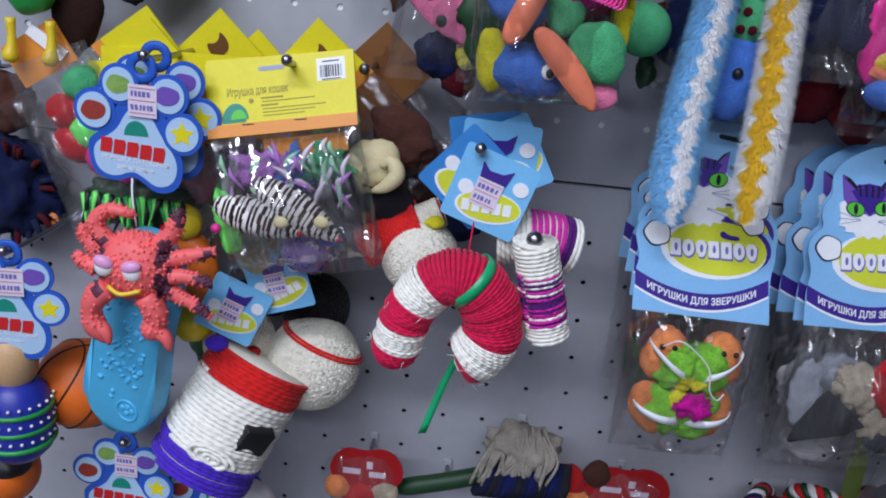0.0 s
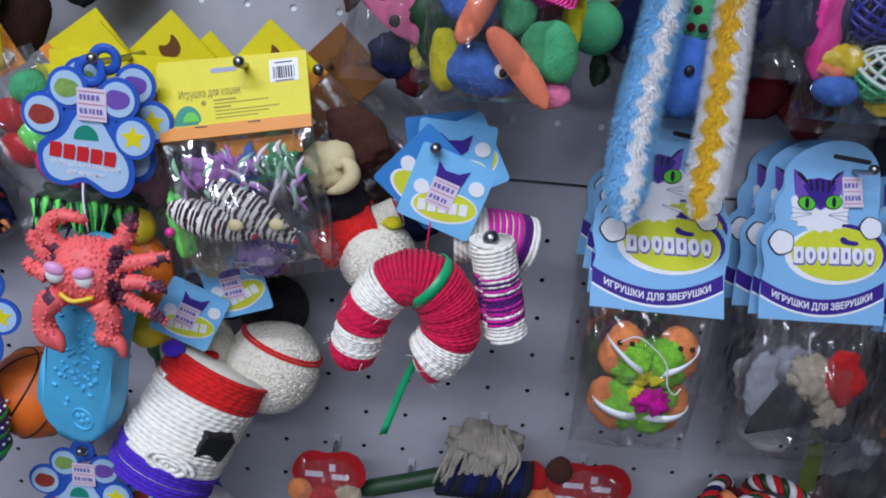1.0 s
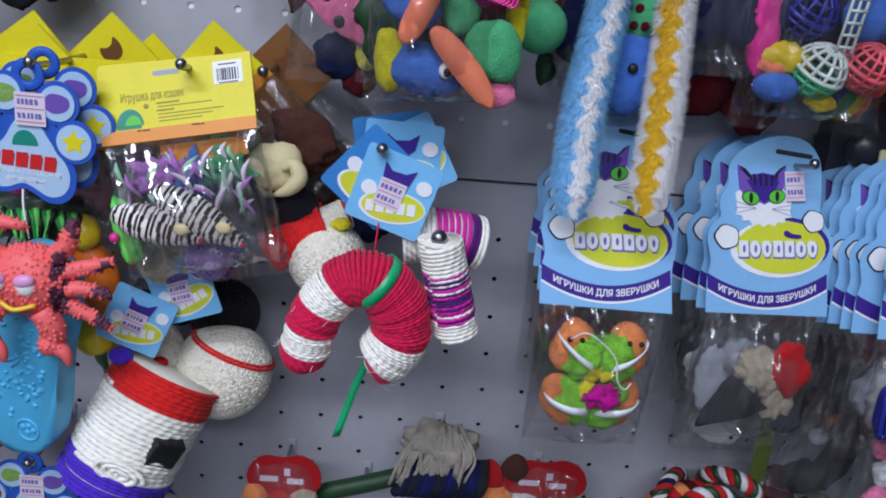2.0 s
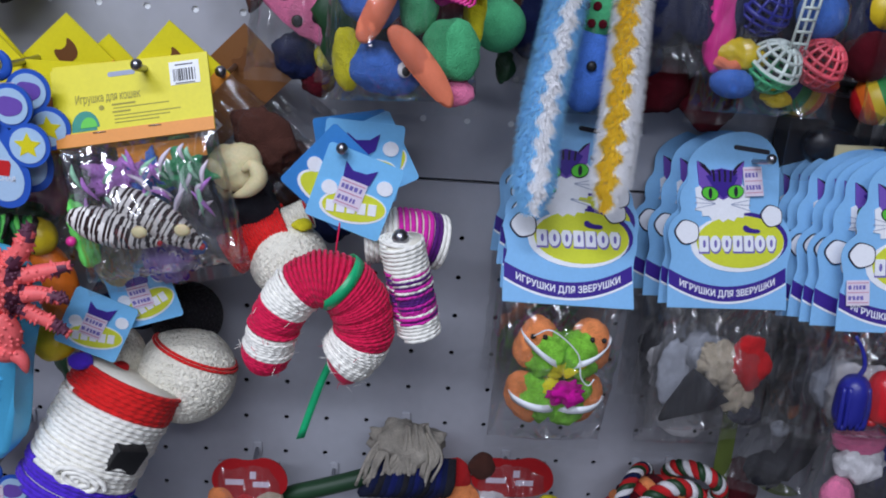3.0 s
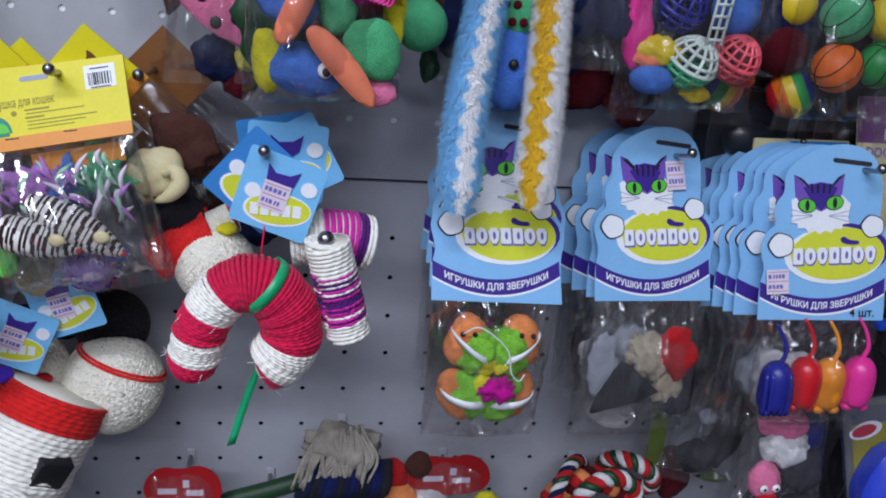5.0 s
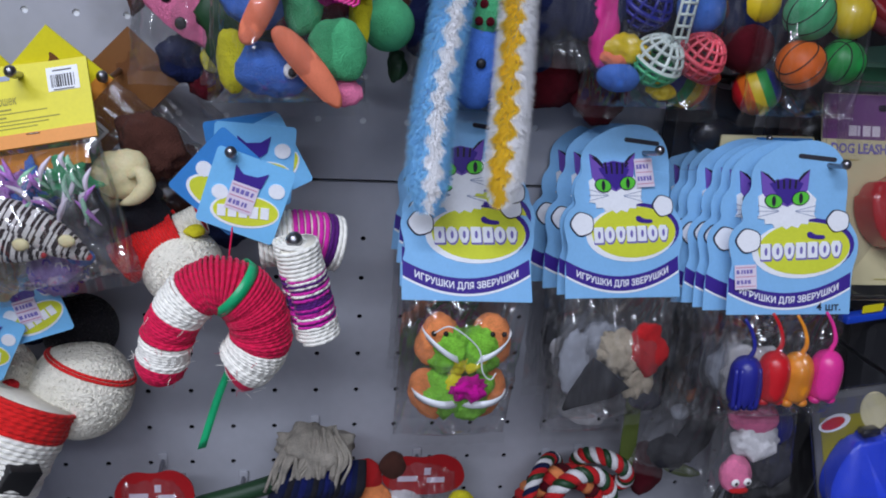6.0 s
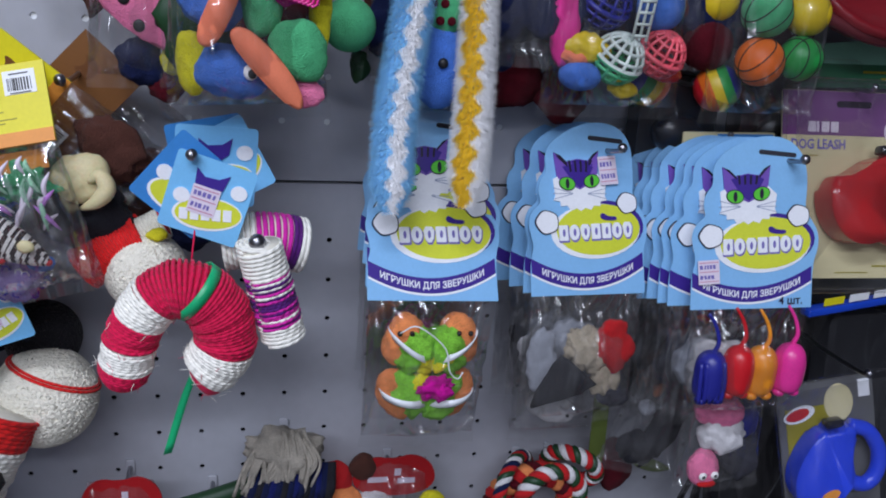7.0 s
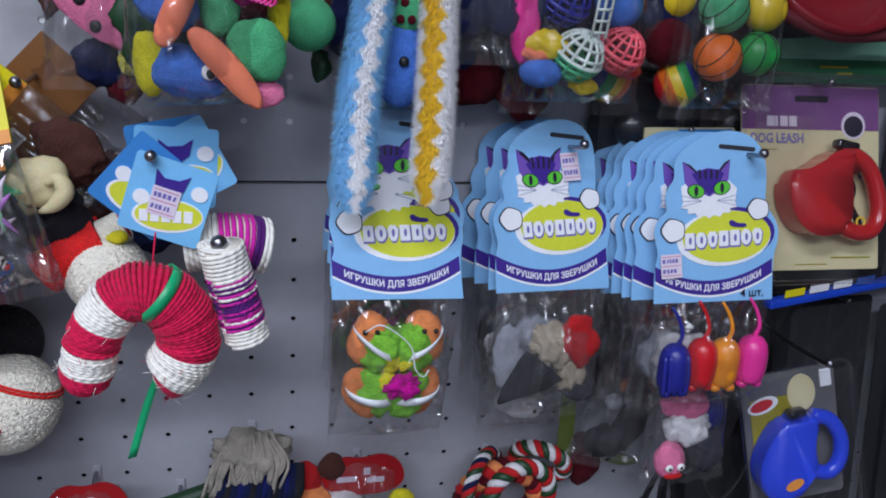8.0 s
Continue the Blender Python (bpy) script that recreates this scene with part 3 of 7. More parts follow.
def die_cut_card(parent, rich=True):
    """The scalloped header card with its printed shapes."""
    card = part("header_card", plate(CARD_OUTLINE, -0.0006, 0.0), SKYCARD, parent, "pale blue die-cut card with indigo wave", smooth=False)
    part("printed_wave", wave_band(-0.0062, 0.0066, -0.0010), INDIGO, card, smooth=False)
    part("printed_line", wave_band(-0.0082, -0.0063, -0.0010), WHITE_PRINT, card, smooth=False)
    part("printed_shadow", plate(ellipse(0.0145, 0.0590, 0.0425, 0.0245, turn=3), -0.0010, -0.0006), INDIGO, card, smooth=False)
    part("printed_rim", plate(ellipse(0.0095, 0.0560, 0.0435, 0.0245, turn=3), -0.0013, -0.0006), WHITE_PRINT, card, smooth=False)
    part("printed_oval", plate(ellipse(0.0120, 0.0575, 0.0408, 0.0226, turn=3), -0.0016, -0.0006), CITRON, card, smooth=False)
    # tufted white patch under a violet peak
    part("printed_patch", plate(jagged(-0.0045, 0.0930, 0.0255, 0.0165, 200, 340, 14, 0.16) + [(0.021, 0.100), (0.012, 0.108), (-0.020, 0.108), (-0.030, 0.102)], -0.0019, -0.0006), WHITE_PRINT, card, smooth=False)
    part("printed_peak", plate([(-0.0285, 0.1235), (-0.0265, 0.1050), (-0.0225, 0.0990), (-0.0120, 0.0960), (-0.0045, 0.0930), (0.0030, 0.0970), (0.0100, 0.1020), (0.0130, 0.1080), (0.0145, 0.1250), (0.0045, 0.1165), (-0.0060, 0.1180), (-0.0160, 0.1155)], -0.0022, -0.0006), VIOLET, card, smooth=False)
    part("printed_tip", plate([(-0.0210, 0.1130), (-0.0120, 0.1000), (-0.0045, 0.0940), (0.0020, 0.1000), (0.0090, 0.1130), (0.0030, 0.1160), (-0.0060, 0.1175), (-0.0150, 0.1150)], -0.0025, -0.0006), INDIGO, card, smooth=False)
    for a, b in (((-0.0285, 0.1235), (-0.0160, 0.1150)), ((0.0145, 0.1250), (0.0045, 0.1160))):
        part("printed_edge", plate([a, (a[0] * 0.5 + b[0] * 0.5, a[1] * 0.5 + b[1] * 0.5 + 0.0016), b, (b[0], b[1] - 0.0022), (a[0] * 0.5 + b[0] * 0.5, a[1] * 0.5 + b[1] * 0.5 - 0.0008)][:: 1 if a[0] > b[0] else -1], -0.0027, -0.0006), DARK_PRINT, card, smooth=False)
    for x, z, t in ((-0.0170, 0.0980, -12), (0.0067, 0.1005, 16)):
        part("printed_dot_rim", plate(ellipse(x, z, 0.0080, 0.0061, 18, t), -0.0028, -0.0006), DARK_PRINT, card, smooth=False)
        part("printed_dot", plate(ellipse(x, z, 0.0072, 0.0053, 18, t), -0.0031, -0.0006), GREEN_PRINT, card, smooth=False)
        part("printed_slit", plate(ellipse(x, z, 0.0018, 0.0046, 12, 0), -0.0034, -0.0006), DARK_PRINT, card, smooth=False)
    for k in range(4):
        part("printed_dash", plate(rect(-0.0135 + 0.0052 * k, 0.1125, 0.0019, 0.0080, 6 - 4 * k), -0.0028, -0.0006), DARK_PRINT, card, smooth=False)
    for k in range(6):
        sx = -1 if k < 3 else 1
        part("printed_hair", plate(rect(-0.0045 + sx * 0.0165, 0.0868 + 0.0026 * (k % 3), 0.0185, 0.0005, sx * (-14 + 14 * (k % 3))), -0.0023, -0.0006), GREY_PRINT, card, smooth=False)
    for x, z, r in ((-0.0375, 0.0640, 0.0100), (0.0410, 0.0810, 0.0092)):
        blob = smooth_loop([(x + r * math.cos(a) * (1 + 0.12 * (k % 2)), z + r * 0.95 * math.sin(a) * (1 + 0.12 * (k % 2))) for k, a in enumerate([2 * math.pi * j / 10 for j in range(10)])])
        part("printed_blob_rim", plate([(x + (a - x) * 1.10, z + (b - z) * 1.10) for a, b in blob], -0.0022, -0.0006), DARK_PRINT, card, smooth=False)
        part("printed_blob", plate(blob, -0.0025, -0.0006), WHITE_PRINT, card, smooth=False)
    # the brand's emblem as seven plain white shapes
    for k in range(7):
        x, z = -0.0225 + 0.0104 * k, 0.0545 + 0.00045 * k
        for grow, dx, dz, front, ink in ((0.0014, 0.0007, -0.0009, -0.0020, LILAC_INK), (0.0, 0.0, 0.0, -0.0024, WHITE_PRINT)):
            if k in (1, 5):
                shape = ellipse(x + dx, z + dz, 0.0048 + grow / 2, 0.0070 + grow / 2, 18)
            elif k in (2, 6):
                shape = smooth_loop([(x + dx - 0.0050 - grow / 2, z + dz + 0.0068 + grow / 2), (x + dx - 0.0030, z + dz - 0.0068 - grow / 2), (x + dx + 0.0036, z + dz - 0.0068 - grow / 2), (x + dx + 0.0050 + grow / 2, z + dz + 0.0068 + grow / 2)], 1)
            else:
                shape = rect(x + dx, z + dz, 0.0086 + grow, 0.0136 + grow, 2, 0.0010)
            part("emblem_shadow" if grow else "emblem_block", plate(shape, front, -0.0006), ink, card, smooth=False)
        part("emblem_dot", plate(ellipse(x + 0.0003, z, 0.0013, 0.0034, 10), -0.0027, -0.0006), LILAC_INK, card, smooth=False)
    part("emblem_mark", plate(smooth_loop([(0.0135, 0.0705), (0.0150, 0.0660), (0.0295, 0.0650), (0.0300, 0.0690), (0.0210, 0.0690), (0.0165, 0.0725)]), -0.0026, -0.0006), INDIGO, card, smooth=False)
    # Hang slot is a dark plate laid on, standing for a shaded hole.
    part("hang_slot", plate(rect(0.0215, 0.1350, 0.034, 0.0040, -6, 0.002), -0.0010, -0.0006), PLUSH_GREY, card, smooth=False)
    if rich:
        bm = words("ИГРУШКИ ДЛЯ ЗВЕРУШКИ", 0.0078, 0.00016, 0.088)
        for v in bm.verts:
            x, z = v.co.x, v.co.z
            v.co = Vector((x, v.co.y - 0.0012, ribbon_z(x) + z))
        part("lettering", bm, WHITE_PRINT, card, smooth=False)
    return card


def card_pack(m, lean, label, group="blue carded packs", rich=True):
    p = thing("toy_pack", m, label, "toy pack", group)
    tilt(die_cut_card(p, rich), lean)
    return p


def spare_pack(m, lean, fill, size, seed):
    """A pack further back on the hook: card, bag and one soft toy."""
    p = card_pack(m, lean, "pale blue carded clear bag hanging behind others", "blue carded packs", False)
    part("clear_bag", bag(0.104, 0.096, 0.0, -0.112, 0.016, seed, fold=0.0010, nx=12, nz=16), FILM, p)
    part("soft_toy", lump((0, 0.0, -0.065), (size, 0.009, size * 1.05), 0.35, 50, seed=seed), fill, p)
    return p


# three hooks of carded packs
K1, K2, K3 = (0.0743, -0.1456, 1.3586), (0.2199, -0.1102, 1.3482), (0.3581, -0.1423, 1.3474)
hook(0.094, 1.462, 0.135, 0.008)
hook(0.240, 1.462, 0.092, 0.010)
hook(0.386, 1.464, 0.135, 0.012)

pack = card_pack(pose(*K1, 0, 3, 5), -36, "pale blue carded bag of four bound plush fish")
part("clear_bag", bag(0.106, 0.098, 0.0, -0.122, 0.056, 3, fold=0.0024), FILM, pack)
rnd = random.Random(5)
for sx, sz, tz in ((-1, 0, 24), (1, 0, -24), (-1, 1, -30), (1, 1, 30)):
    cx, cz = sx * 0.0165, -0.036 - 0.041 * sz
    toy = part("plush_fish", lump((cx + sx * 0.007, -0.003, cz + 0.004 * (1 - 2 * sz)), (0.0165, 0.012, 0.023), 0.15, 60, (0, tz * 0.8, 0), seed=sx + sz), PLUSH_ORANGE, pack, "orange and lime plush fish")
    part("plush_body", lump((cx - sx * 0.003, -0.008, cz - 0.003), (0.0160, 0.012, 0.021), 0.28, 75, (0, tz, 0), seed=sz * 3 + sx), PLUSH_GREEN, toy)
    part("plush_patch", lump((cx - sx * 0.009, -0.013, cz - 0.012 + 0.02 * sz), (0.009, 0.007, 0.010), 0.45, 80, (0, -tz, 0), seed=sx * 2 + sz), PLUSH_YELLOW, toy)
    band = []
    for j in range(25):
        a = 2 * math.pi * j / 24
        band.append(pose(cx + sx * 0.003, -0.007, cz + 0.001 - 0.004 * sz, 0, tz * (1.4 - 2.0 * sz) + (0 if not sz else sx * 8), 0) @ Vector((0.0190 * math.cos(a) * 1.03, -0.0175 * math.sin(a), 0.0)))
    part("white_band", ribbon(band, (sx * math.sin(radians(22)), 0, 1), 0.0070, 0.0008), SATIN_RIBBON, toy)
    for ex in (-1, 1):
        eye = bmesh.new()
        bmesh.ops.create_uvsphere(eye, u_segments=10, v_segments=6, radius=0.0022)
        if not sz:
            part("button", moved(eye, pose(cx + sx * 0.008 + ex * 0.005, -0.015, cz + 0.014)), BLACK_RUBBER, toy)
        else:
            eye.free()
part("magenta_scrap", lump((0.006, -0.020, -0.068), (0.015, 0.007, 0.010), 0.6, 120, (0, -18, 0)), PLUSH_MAGENTA, pack)
part("string", tube(spline([(-0.03, -0.018, -0.02), (-0.018, -0.024, -0.012), (0.006, -0.024, -0.03), (0.012, -0.025, -0.05), (0.02, -0.024, -0.058), (0.024, -0.024, -0.052)], 24), 0.0006, 5), SATIN_RIBBON, pack)
for k, (dx, dy, dz) in enumerate(((0.001, 0.022, 0.003), (0.004, 0.070, 0.004), (0.004, 0.112, 0.000))):
    spare_pack(pose(K1[0] + dx, K1[1] + dy, K1[2] + dz, 0, 2, 3 - 4 * k), -24 + 6 * k, (PLUSH_GREEN, PLUSH_MAGENTA, PLUSH_NAVY)[k], 0.026, 11 + k)

pack = card_pack(pose(*K2, 0, 1, 6), -24, "pale blue carded bag of rag mice")
sticker(pack.children[0], 0.0225, 0.110, -0.0042, 0.0175, 0.0255, 5)
part("clear_bag", bag(0.106, 0.112, 0.0, -0.118, 0.050, 7, fold=0.0026), FILM_MILKY, pack)
part("charcoal_scrap", slab([(-0.046, -0.104), (-0.040, -0.086), (-0.030, -0.064), (-0.022, -0.054), (-0.010, -0.062), (0.004, -0.074), (0.016, -0.084), (0.000, -0.091), (-0.020, -0.096)], -0.013, -0.003, 0.004, 3), CHARCOAL, pack, "charcoal cloth triangle")
part("red_scrap", lump((0.028, -0.008, -0.046), (0.018, 0.008, 0.026), 0.25, 60, (0, -14, 0)), PLUSH_RED, pack)
part("beige_scrap", lump((0.006, -0.004, -0.052), (0.026, 0.007, 0.020), 0.35, 150, (0, 30, 0)), PLUSH_BEIGE, pack)
part("beige_scrap", lump((0.026, -0.004, -0.080), (0.014, 0.006, 0.022), 0.35, 150, (0, -10, 0), seed=4), PLUSH_BEIGE, pack)
part("white_scrap", lump((-0.038, 0.0, -0.060), (0.014, 0.006, 0.030), 0.3, 60), PALE_SCRAP, pack)
part("grey_scrap", lump((0.036, -0.005, -0.100), (0.016, 0.006, 0.010), 0.3, 60), PLUSH_GREY, pack)
for k, (dx, dy) in enumerate(((-0.001, 0.020), (-0.006, 0.048), (-0.012, 0.076))):
    spare_pack(pose(K2[0] + dx, K2[1] + dy, K2[2] - 0.004 - 0.005 * k, 0, 0, 5), -14, (PALE_SCRAP, PLUSH_WHITE, PLUSH_GREY)[k], 0.034, 21 + k)

pack = card_pack(pose(*K3, 0, -3, -5), -15, "pale blue carded bag of four rubber finger toys")
sticker(pack.children[0], -0.0400, 0.0330, -0.0042, 0.019, 0.021, 3)
part("lettering", moved(words("4 шт.", 0.0095, 0.0001), pose(0.0355, -0.0020, 0.0064, 0, 0, 0)), DARK_PRINT, pack.children[0], smooth=False)
part("clear_bag", bag(0.104, 0.106, 0.0, -0.098, 0.056, 9, fold=0.0022), FILM, pack)
for k, (mt, x, z) in enumerate(((NAVY_RUBBER, -0.036, -0.057), (RED_RUBBER, -0.012, -0.052), (AMBER_RUBBER, 0.010, -0.054), (PINK_RUBBER, 0.035, -0.051))):
    ax = [(x + 0.002 * math.sin(2.4 * q), -0.010 - 0.002 * (k % 2), z - 0.022 + 0.044 * q) for q in [j / 14 for j in range(15)]]
    toy = part("finger_toy", core(ax, lambda u: 0.0142 * (1 - (abs(2 * u - 0.86) / 1.16) ** 3.2) ** 0.5 if u < 0.999 else 0.003, 18), mt, pack, ("navy", "red", "amber", "pink")[k] + " rubber finger toy")
    part("tail", tube(spline([(x + 0.002, -0.010, z + 0.018), (x + 0.006, -0.011, z + 0.030), (x + 0.003, -0.009, z + 0.044), (x - 0.004, -0.007, z + 0.056)], 14), [0.0024 - 0.0011 * j / 14 for j in range(15)], 8), mt, toy)
    for ex in (-1, 1):
        part("foot", lump((x + ex * 0.0066, -0.016, z - 0.023), (0.0056, 0.006, 0.0042), 0.05, 30, sub=2), mt, toy)
    if k == 0:
        for j in range(5):
            part("fringe", tube(spline([(x - 0.010 + 0.005 * j, -0.018, z + 0.014), (x - 0.011 + 0.0055 * j, -0.021, z - 0.004), (x - 0.010 + 0.005 * j, -0.020, z - 0.024)], 8), 0.0024, 6), mt, toy)
for k in range(8):
    q = (k + 1) / 8
    spare_pack(pose(K3[0] - 0.006 - 0.038 * q, K3[1] + 0.012 + 0.095 * q, K3[2] - 0.004 - 0.018 * q, 0, -2 + (k % 3), -3 + 2 * (k % 2)), -12, (PLUSH_WHITE, PALE_SCRAP, PLUSH_GREY, PLUSH_BROWN)[k % 4], 0.030, 31 + k)


# ---------------------------------------------------------------- fur tails
def fur_tail(ctrl, base, fleck, rule, r, label, seed, strands=46000):
    """A hanging fur tail: soft core and thousands of short tufts, two-coloured in a zigzag."""
    rnd = random.Random(seed)
    t = thing("fur_tail", pose(*ctrl[-1]), label, "cat toy", "fur tails")
    o = Vector(ctrl[-1])
    axis = [p - o for p in spline(ctrl, 60)]
    part("core", core(axis, lambda u: r * 0.68 * min(1, (1.0 - u) * 9 + 0.25), 16), fleck, t)
    verts, faces, mats = [], [], []
    for _ in range(strands):
        u = rnd.random() ** 0.9
        k = u * 60
        i = min(int(k), 59)
        c = axis[i].lerp(axis[i + 1], k - i)
        a = rnd.uniform(-math.pi, math.pi)
        n = Vector((math.sin(a), -math.cos(a), 0))
        root = c + n * r * 0.72 * min(1, (1 - u) * 9 + 0.2)
        grow = rnd.uniform(0.24, 0.40) * r
        tip = root + n * grow + Vector((rnd.uniform(-1, 1) * 0.14 * r, rnd.uniform(-1, 1) * 0.14 * r, -rnd.uniform(0.0, 0.30) * r))
        side = Vector((math.cos(a), math.sin(a), 0)) * rnd.uniform(0.00016, 0.00034)
        b = len(verts)
        mid = root.lerp(tip, 0.55) + n * grow * 0.18
        verts += [root - side, root + side, mid + side * 0.8, mid - side * 0.8, tip]
        faces += [(b, b + 1, b + 2, b + 3), (b + 3, b + 2, b + 4)]
        q = rule(a, c.z)
        mats += [q, q]
    me = bpy.data.meshes.new("fur")
    me.from_pydata(verts, [], faces)
    me.materials.append(base)
    me.materials.append(fleck)
    me.polygons.foreach_set("material_index", mats)
    f = new("fur", me)
    f.parent = t
    return t


def zig(z, step):
    q = (z / step) % 1.0
    return 2 * abs(2 * q - 1) - 1


fur_tail([(0.058, -0.085, 1.70), (0.052, -0.100, 1.596), (0.038, -0.128, 1.514), (0.034, -0.150, 1.437)], FUR_SKY, FUR_WHITE,
         lambda a, z: 1 if abs(a - 0.10 - 0.20 * zig(z, 0.0155)) < 0.40 or abs(a) > 2.2 else 0, 0.0168, "sky-blue and white zigzag fur tail hanging in front of a card", 3)
fur_tail([(0.107, -0.085, 1.70), (0.103, -0.100, 1.601), (0.098, -0.128, 1.520), (0.092, -0.150, 1.442)], FUR_GOLD, FUR_WHITE,
         lambda a, z: 0 if -0.95 < a + 0.10 + 0.26 * zig(z, 0.0165) < 0.10 else 1, 0.0156, "yellow and white zigzag fur tail hanging in front of a card", 4)
hook(0.058, 1.700, 0.10, 0.0)
hook(0.107, 1.700, 0.10, 0.0)


# ---------------------------------------------------------------- sisal toys on the middle hook
def square_tag(parent, cx, cy, cz, side, ry, rz=0, material=None, rx=-3, plain=False, mark=True):
    """A small square blue tag with an oval print, blocks and a sticker."""
    tg = part("hang_tag", plate(rect(0, 0, side, side, r=0.003), -0.0006, 0.0), material or SKYTAG, parent, "sky-blue square paper tag", smooth=False)
    tg.matrix_local = pose(cx, cy, cz, rx, ry, rz)
    k = side / 0.058
    part("printed_rim", plate(ellipse(0.003 * k, -0.011 * k, 0.025 * k, 0.0125 * k, 24, 14), -0.0010, -0.0006), WHITE_PRINT, tg, smooth=False)
    part("printed_oval", plate(ellipse(0.0035 * k, -0.0105 * k, 0.0235 * k, 0.011 * k, 24, 14), -0.0013, -0.0006), CITRON, tg, smooth=False)
    for x, z in ((-0.018, -0.003), (0.020, 0.011)):
        part("printed_blob", plate(ellipse(x * k, z * k, 0.006 * k, 0.0055 * k, 14), -0.0016, -0.0006), WHITE_PRINT, tg, smooth=False)
    part("printed_peak", plate([(a * k, b * k) for a, b in ((-0.013, 0.020), (-0.011, 0.006), (0.000, 0.002), (0.009, 0.009), (0.011, 0.021), (0.004, 0.016), (-0.006, 0.015))], -0.0016, -0.0006), INDIGO, tg, smooth=False)
    if not plain:
        for j in range(5):
            part("emblem_block", plate(rect((-0.013 + 0.0075 * j) * k, (-0.0155 + 0.002 * j) * k, 0.006 * k, 0.0085 * k, 14), -0.0019, -0.0006), WHITE_PRINT, tg, smooth=False)
    if mark:
        sticker(tg, -0.002 * k, -0.002 * k, -0.0024, 0.020 * k, 0.021 * k, 0)
    return tg


TAG = (-0.110, -0.168, 1.473)
hook(-0.110, 1.466, 0.168, 0.010, 0.0026)

arch = thing("sisal_arch", pose(-0.110, -0.187, 1.393), "crimson and white sisal-wound arch toy with a green strap", "cat toy")
A = [Vector(p) - Vector((-0.110, -0.187, 1.393)) for p in ((-0.166, -0.184, 1.308), (-0.159, -0.187, 1.327), (-0.151, -0.190, 1.357), (-0.133, -0.192, 1.384), (-0.109, -0.192, 1.390), (-0.090, -0.190, 1.373), (-0.084, -0.188, 1.346), (-0.097, -0.186, 1.322), (-0.108, -0.185, 1.314))]
A = [Vector((p.x * 0.94 - 0.002, p.y, p.z * 0.96 - 0.001)) for p in A]
axis = spline(A, 80)


def arch_r(u):
    r = 0.0176 + 0.0034 * min(1, max(0, (u - 0.25) / 0.4))
    return r * min(1.0, math.sqrt(max(0.02, 1 - max(0, (0.10 - u) / 0.10) ** 2))) * min(1.0, math.sqrt(max(0.02, 1 - max(0, (u - 0.90) / 0.10) ** 2)))


part("core", core(axis, lambda u: arch_r(u) * 0.91, 24), CRIMSON, arch)
for k, (a, b, mt) in enumerate(((0.0, 0.10, CRIMSON), (0.10, 0.20, WHITE_SISAL), (0.20, 0.30, CRIMSON), (0.30, 0.405, WHITE_SISAL), (0.405, 0.82, CRIMSON), (0.82, 1.0, WHITE_SISAL))):
    part("sisal_band", wrap(axis, arch_r, 0.0015, a, b, 24, 0.36, seed=k, pitch=0.0023), mt, arch)
k = 42
c, d = axis[k], (axis[k + 3] - axis[k + 1]).normalized()
nx = d.cross(Vector((0, 1, 0))).normalized()
ny = nx.cross(d).normalized()
part("strap", ribbon([c + 0.0222 * (math.cos(2 * math.pi * j / 30) * nx + math.sin(2 * math.pi * j / 30) * ny) for j in range(31)], d, 0.0080, 0.0008), GREEN_STRAP, arch, "green ribbon strap")
part("strap", ribbon(spline([(0.006, 0.020, -0.030), (0.002, 0.020, -0.070), (-0.010, 0.018, -0.105), (-0.023, 0.016, -0.150)], 16), (1, 0, 0.25), 0.0068, 0.0008), GREEN_STRAP, arch, "green ribbon end")


def fibres(axis, radius, n, material, parent, seed, grow=0.006):
    """Loose sisal hairs standing off a wound surface."""
    rnd, bm = random.Random(seed), bmesh.new()
    for _ in range(n):
        k = rnd.randrange(2, len(axis) - 2)
        d = (axis[k + 1] - axis[k - 1]).normalized()
        s = d.orthogonal().normalized()
        a = rnd.uniform(0, 2 * math.pi)
        w = math.cos(a) * s + math.sin(a) * d.cross(s)
        c = axis[k] + w * (radius(k / (len(axis) - 1)) + 0.001)
        e = (d * rnd.uniform(-1, 1) + w.cross(d) * rnd.uniform(-1, 1)).normalized()
        tube([c, c + e * grow * 0.6 + w * 0.0012, c + e * grow + w * rnd.uniform(0.001, 0.004)], [0.00022, 0.0002, 0.0001], 4, bm)
    return tagged(part("loose_fibre", bm, material, parent), kind="stuff")


fibres(axis, arch_r, 60, CRIMSON, arch, 3)
fibres(axis[6:32], lambda u: 0.0180, 22, WHITE_SISAL, arch, 4)
fibres(axis[64:78], lambda u: 0.0200, 22, WHITE_SISAL, arch, 5)
part("string", tube(spline([(0.0, 0.030, 0.078), (0.001, 0.029, 0.040), (-0.001, 0.010, 0.012)], 8), 0.0007, 5), CRIMSON, arch)
square_tag(arch, 0.0100, 0.0240, 0.0540, 0.058, 17, -8)

spool = thing("sisal_spool", pose(-0.064, -0.183, 1.417), "white sisal spool with a mixed magenta and plum middle", "cat toy", "sisal spools")
ax = spline([(0, 0, 0.002), (0.009, 0.0005, -0.033), (0.0185, 0.001, -0.071)], 30)
part("core", core(ax, lambda u: 0.0148, 24), CREAM_SISAL, spool)
part("sisal_band", wrap(ax, lambda u: 0.0152, 0.0017, 0.0, 0.30, 24, 0.1, seed=1), WHITE_SISAL, spool)
part("sisal_band", wrap(ax, lambda u: 0.0152, 0.0017, 0.80, 1.0, 24, 0.1, seed=2), WHITE_SISAL, spool)
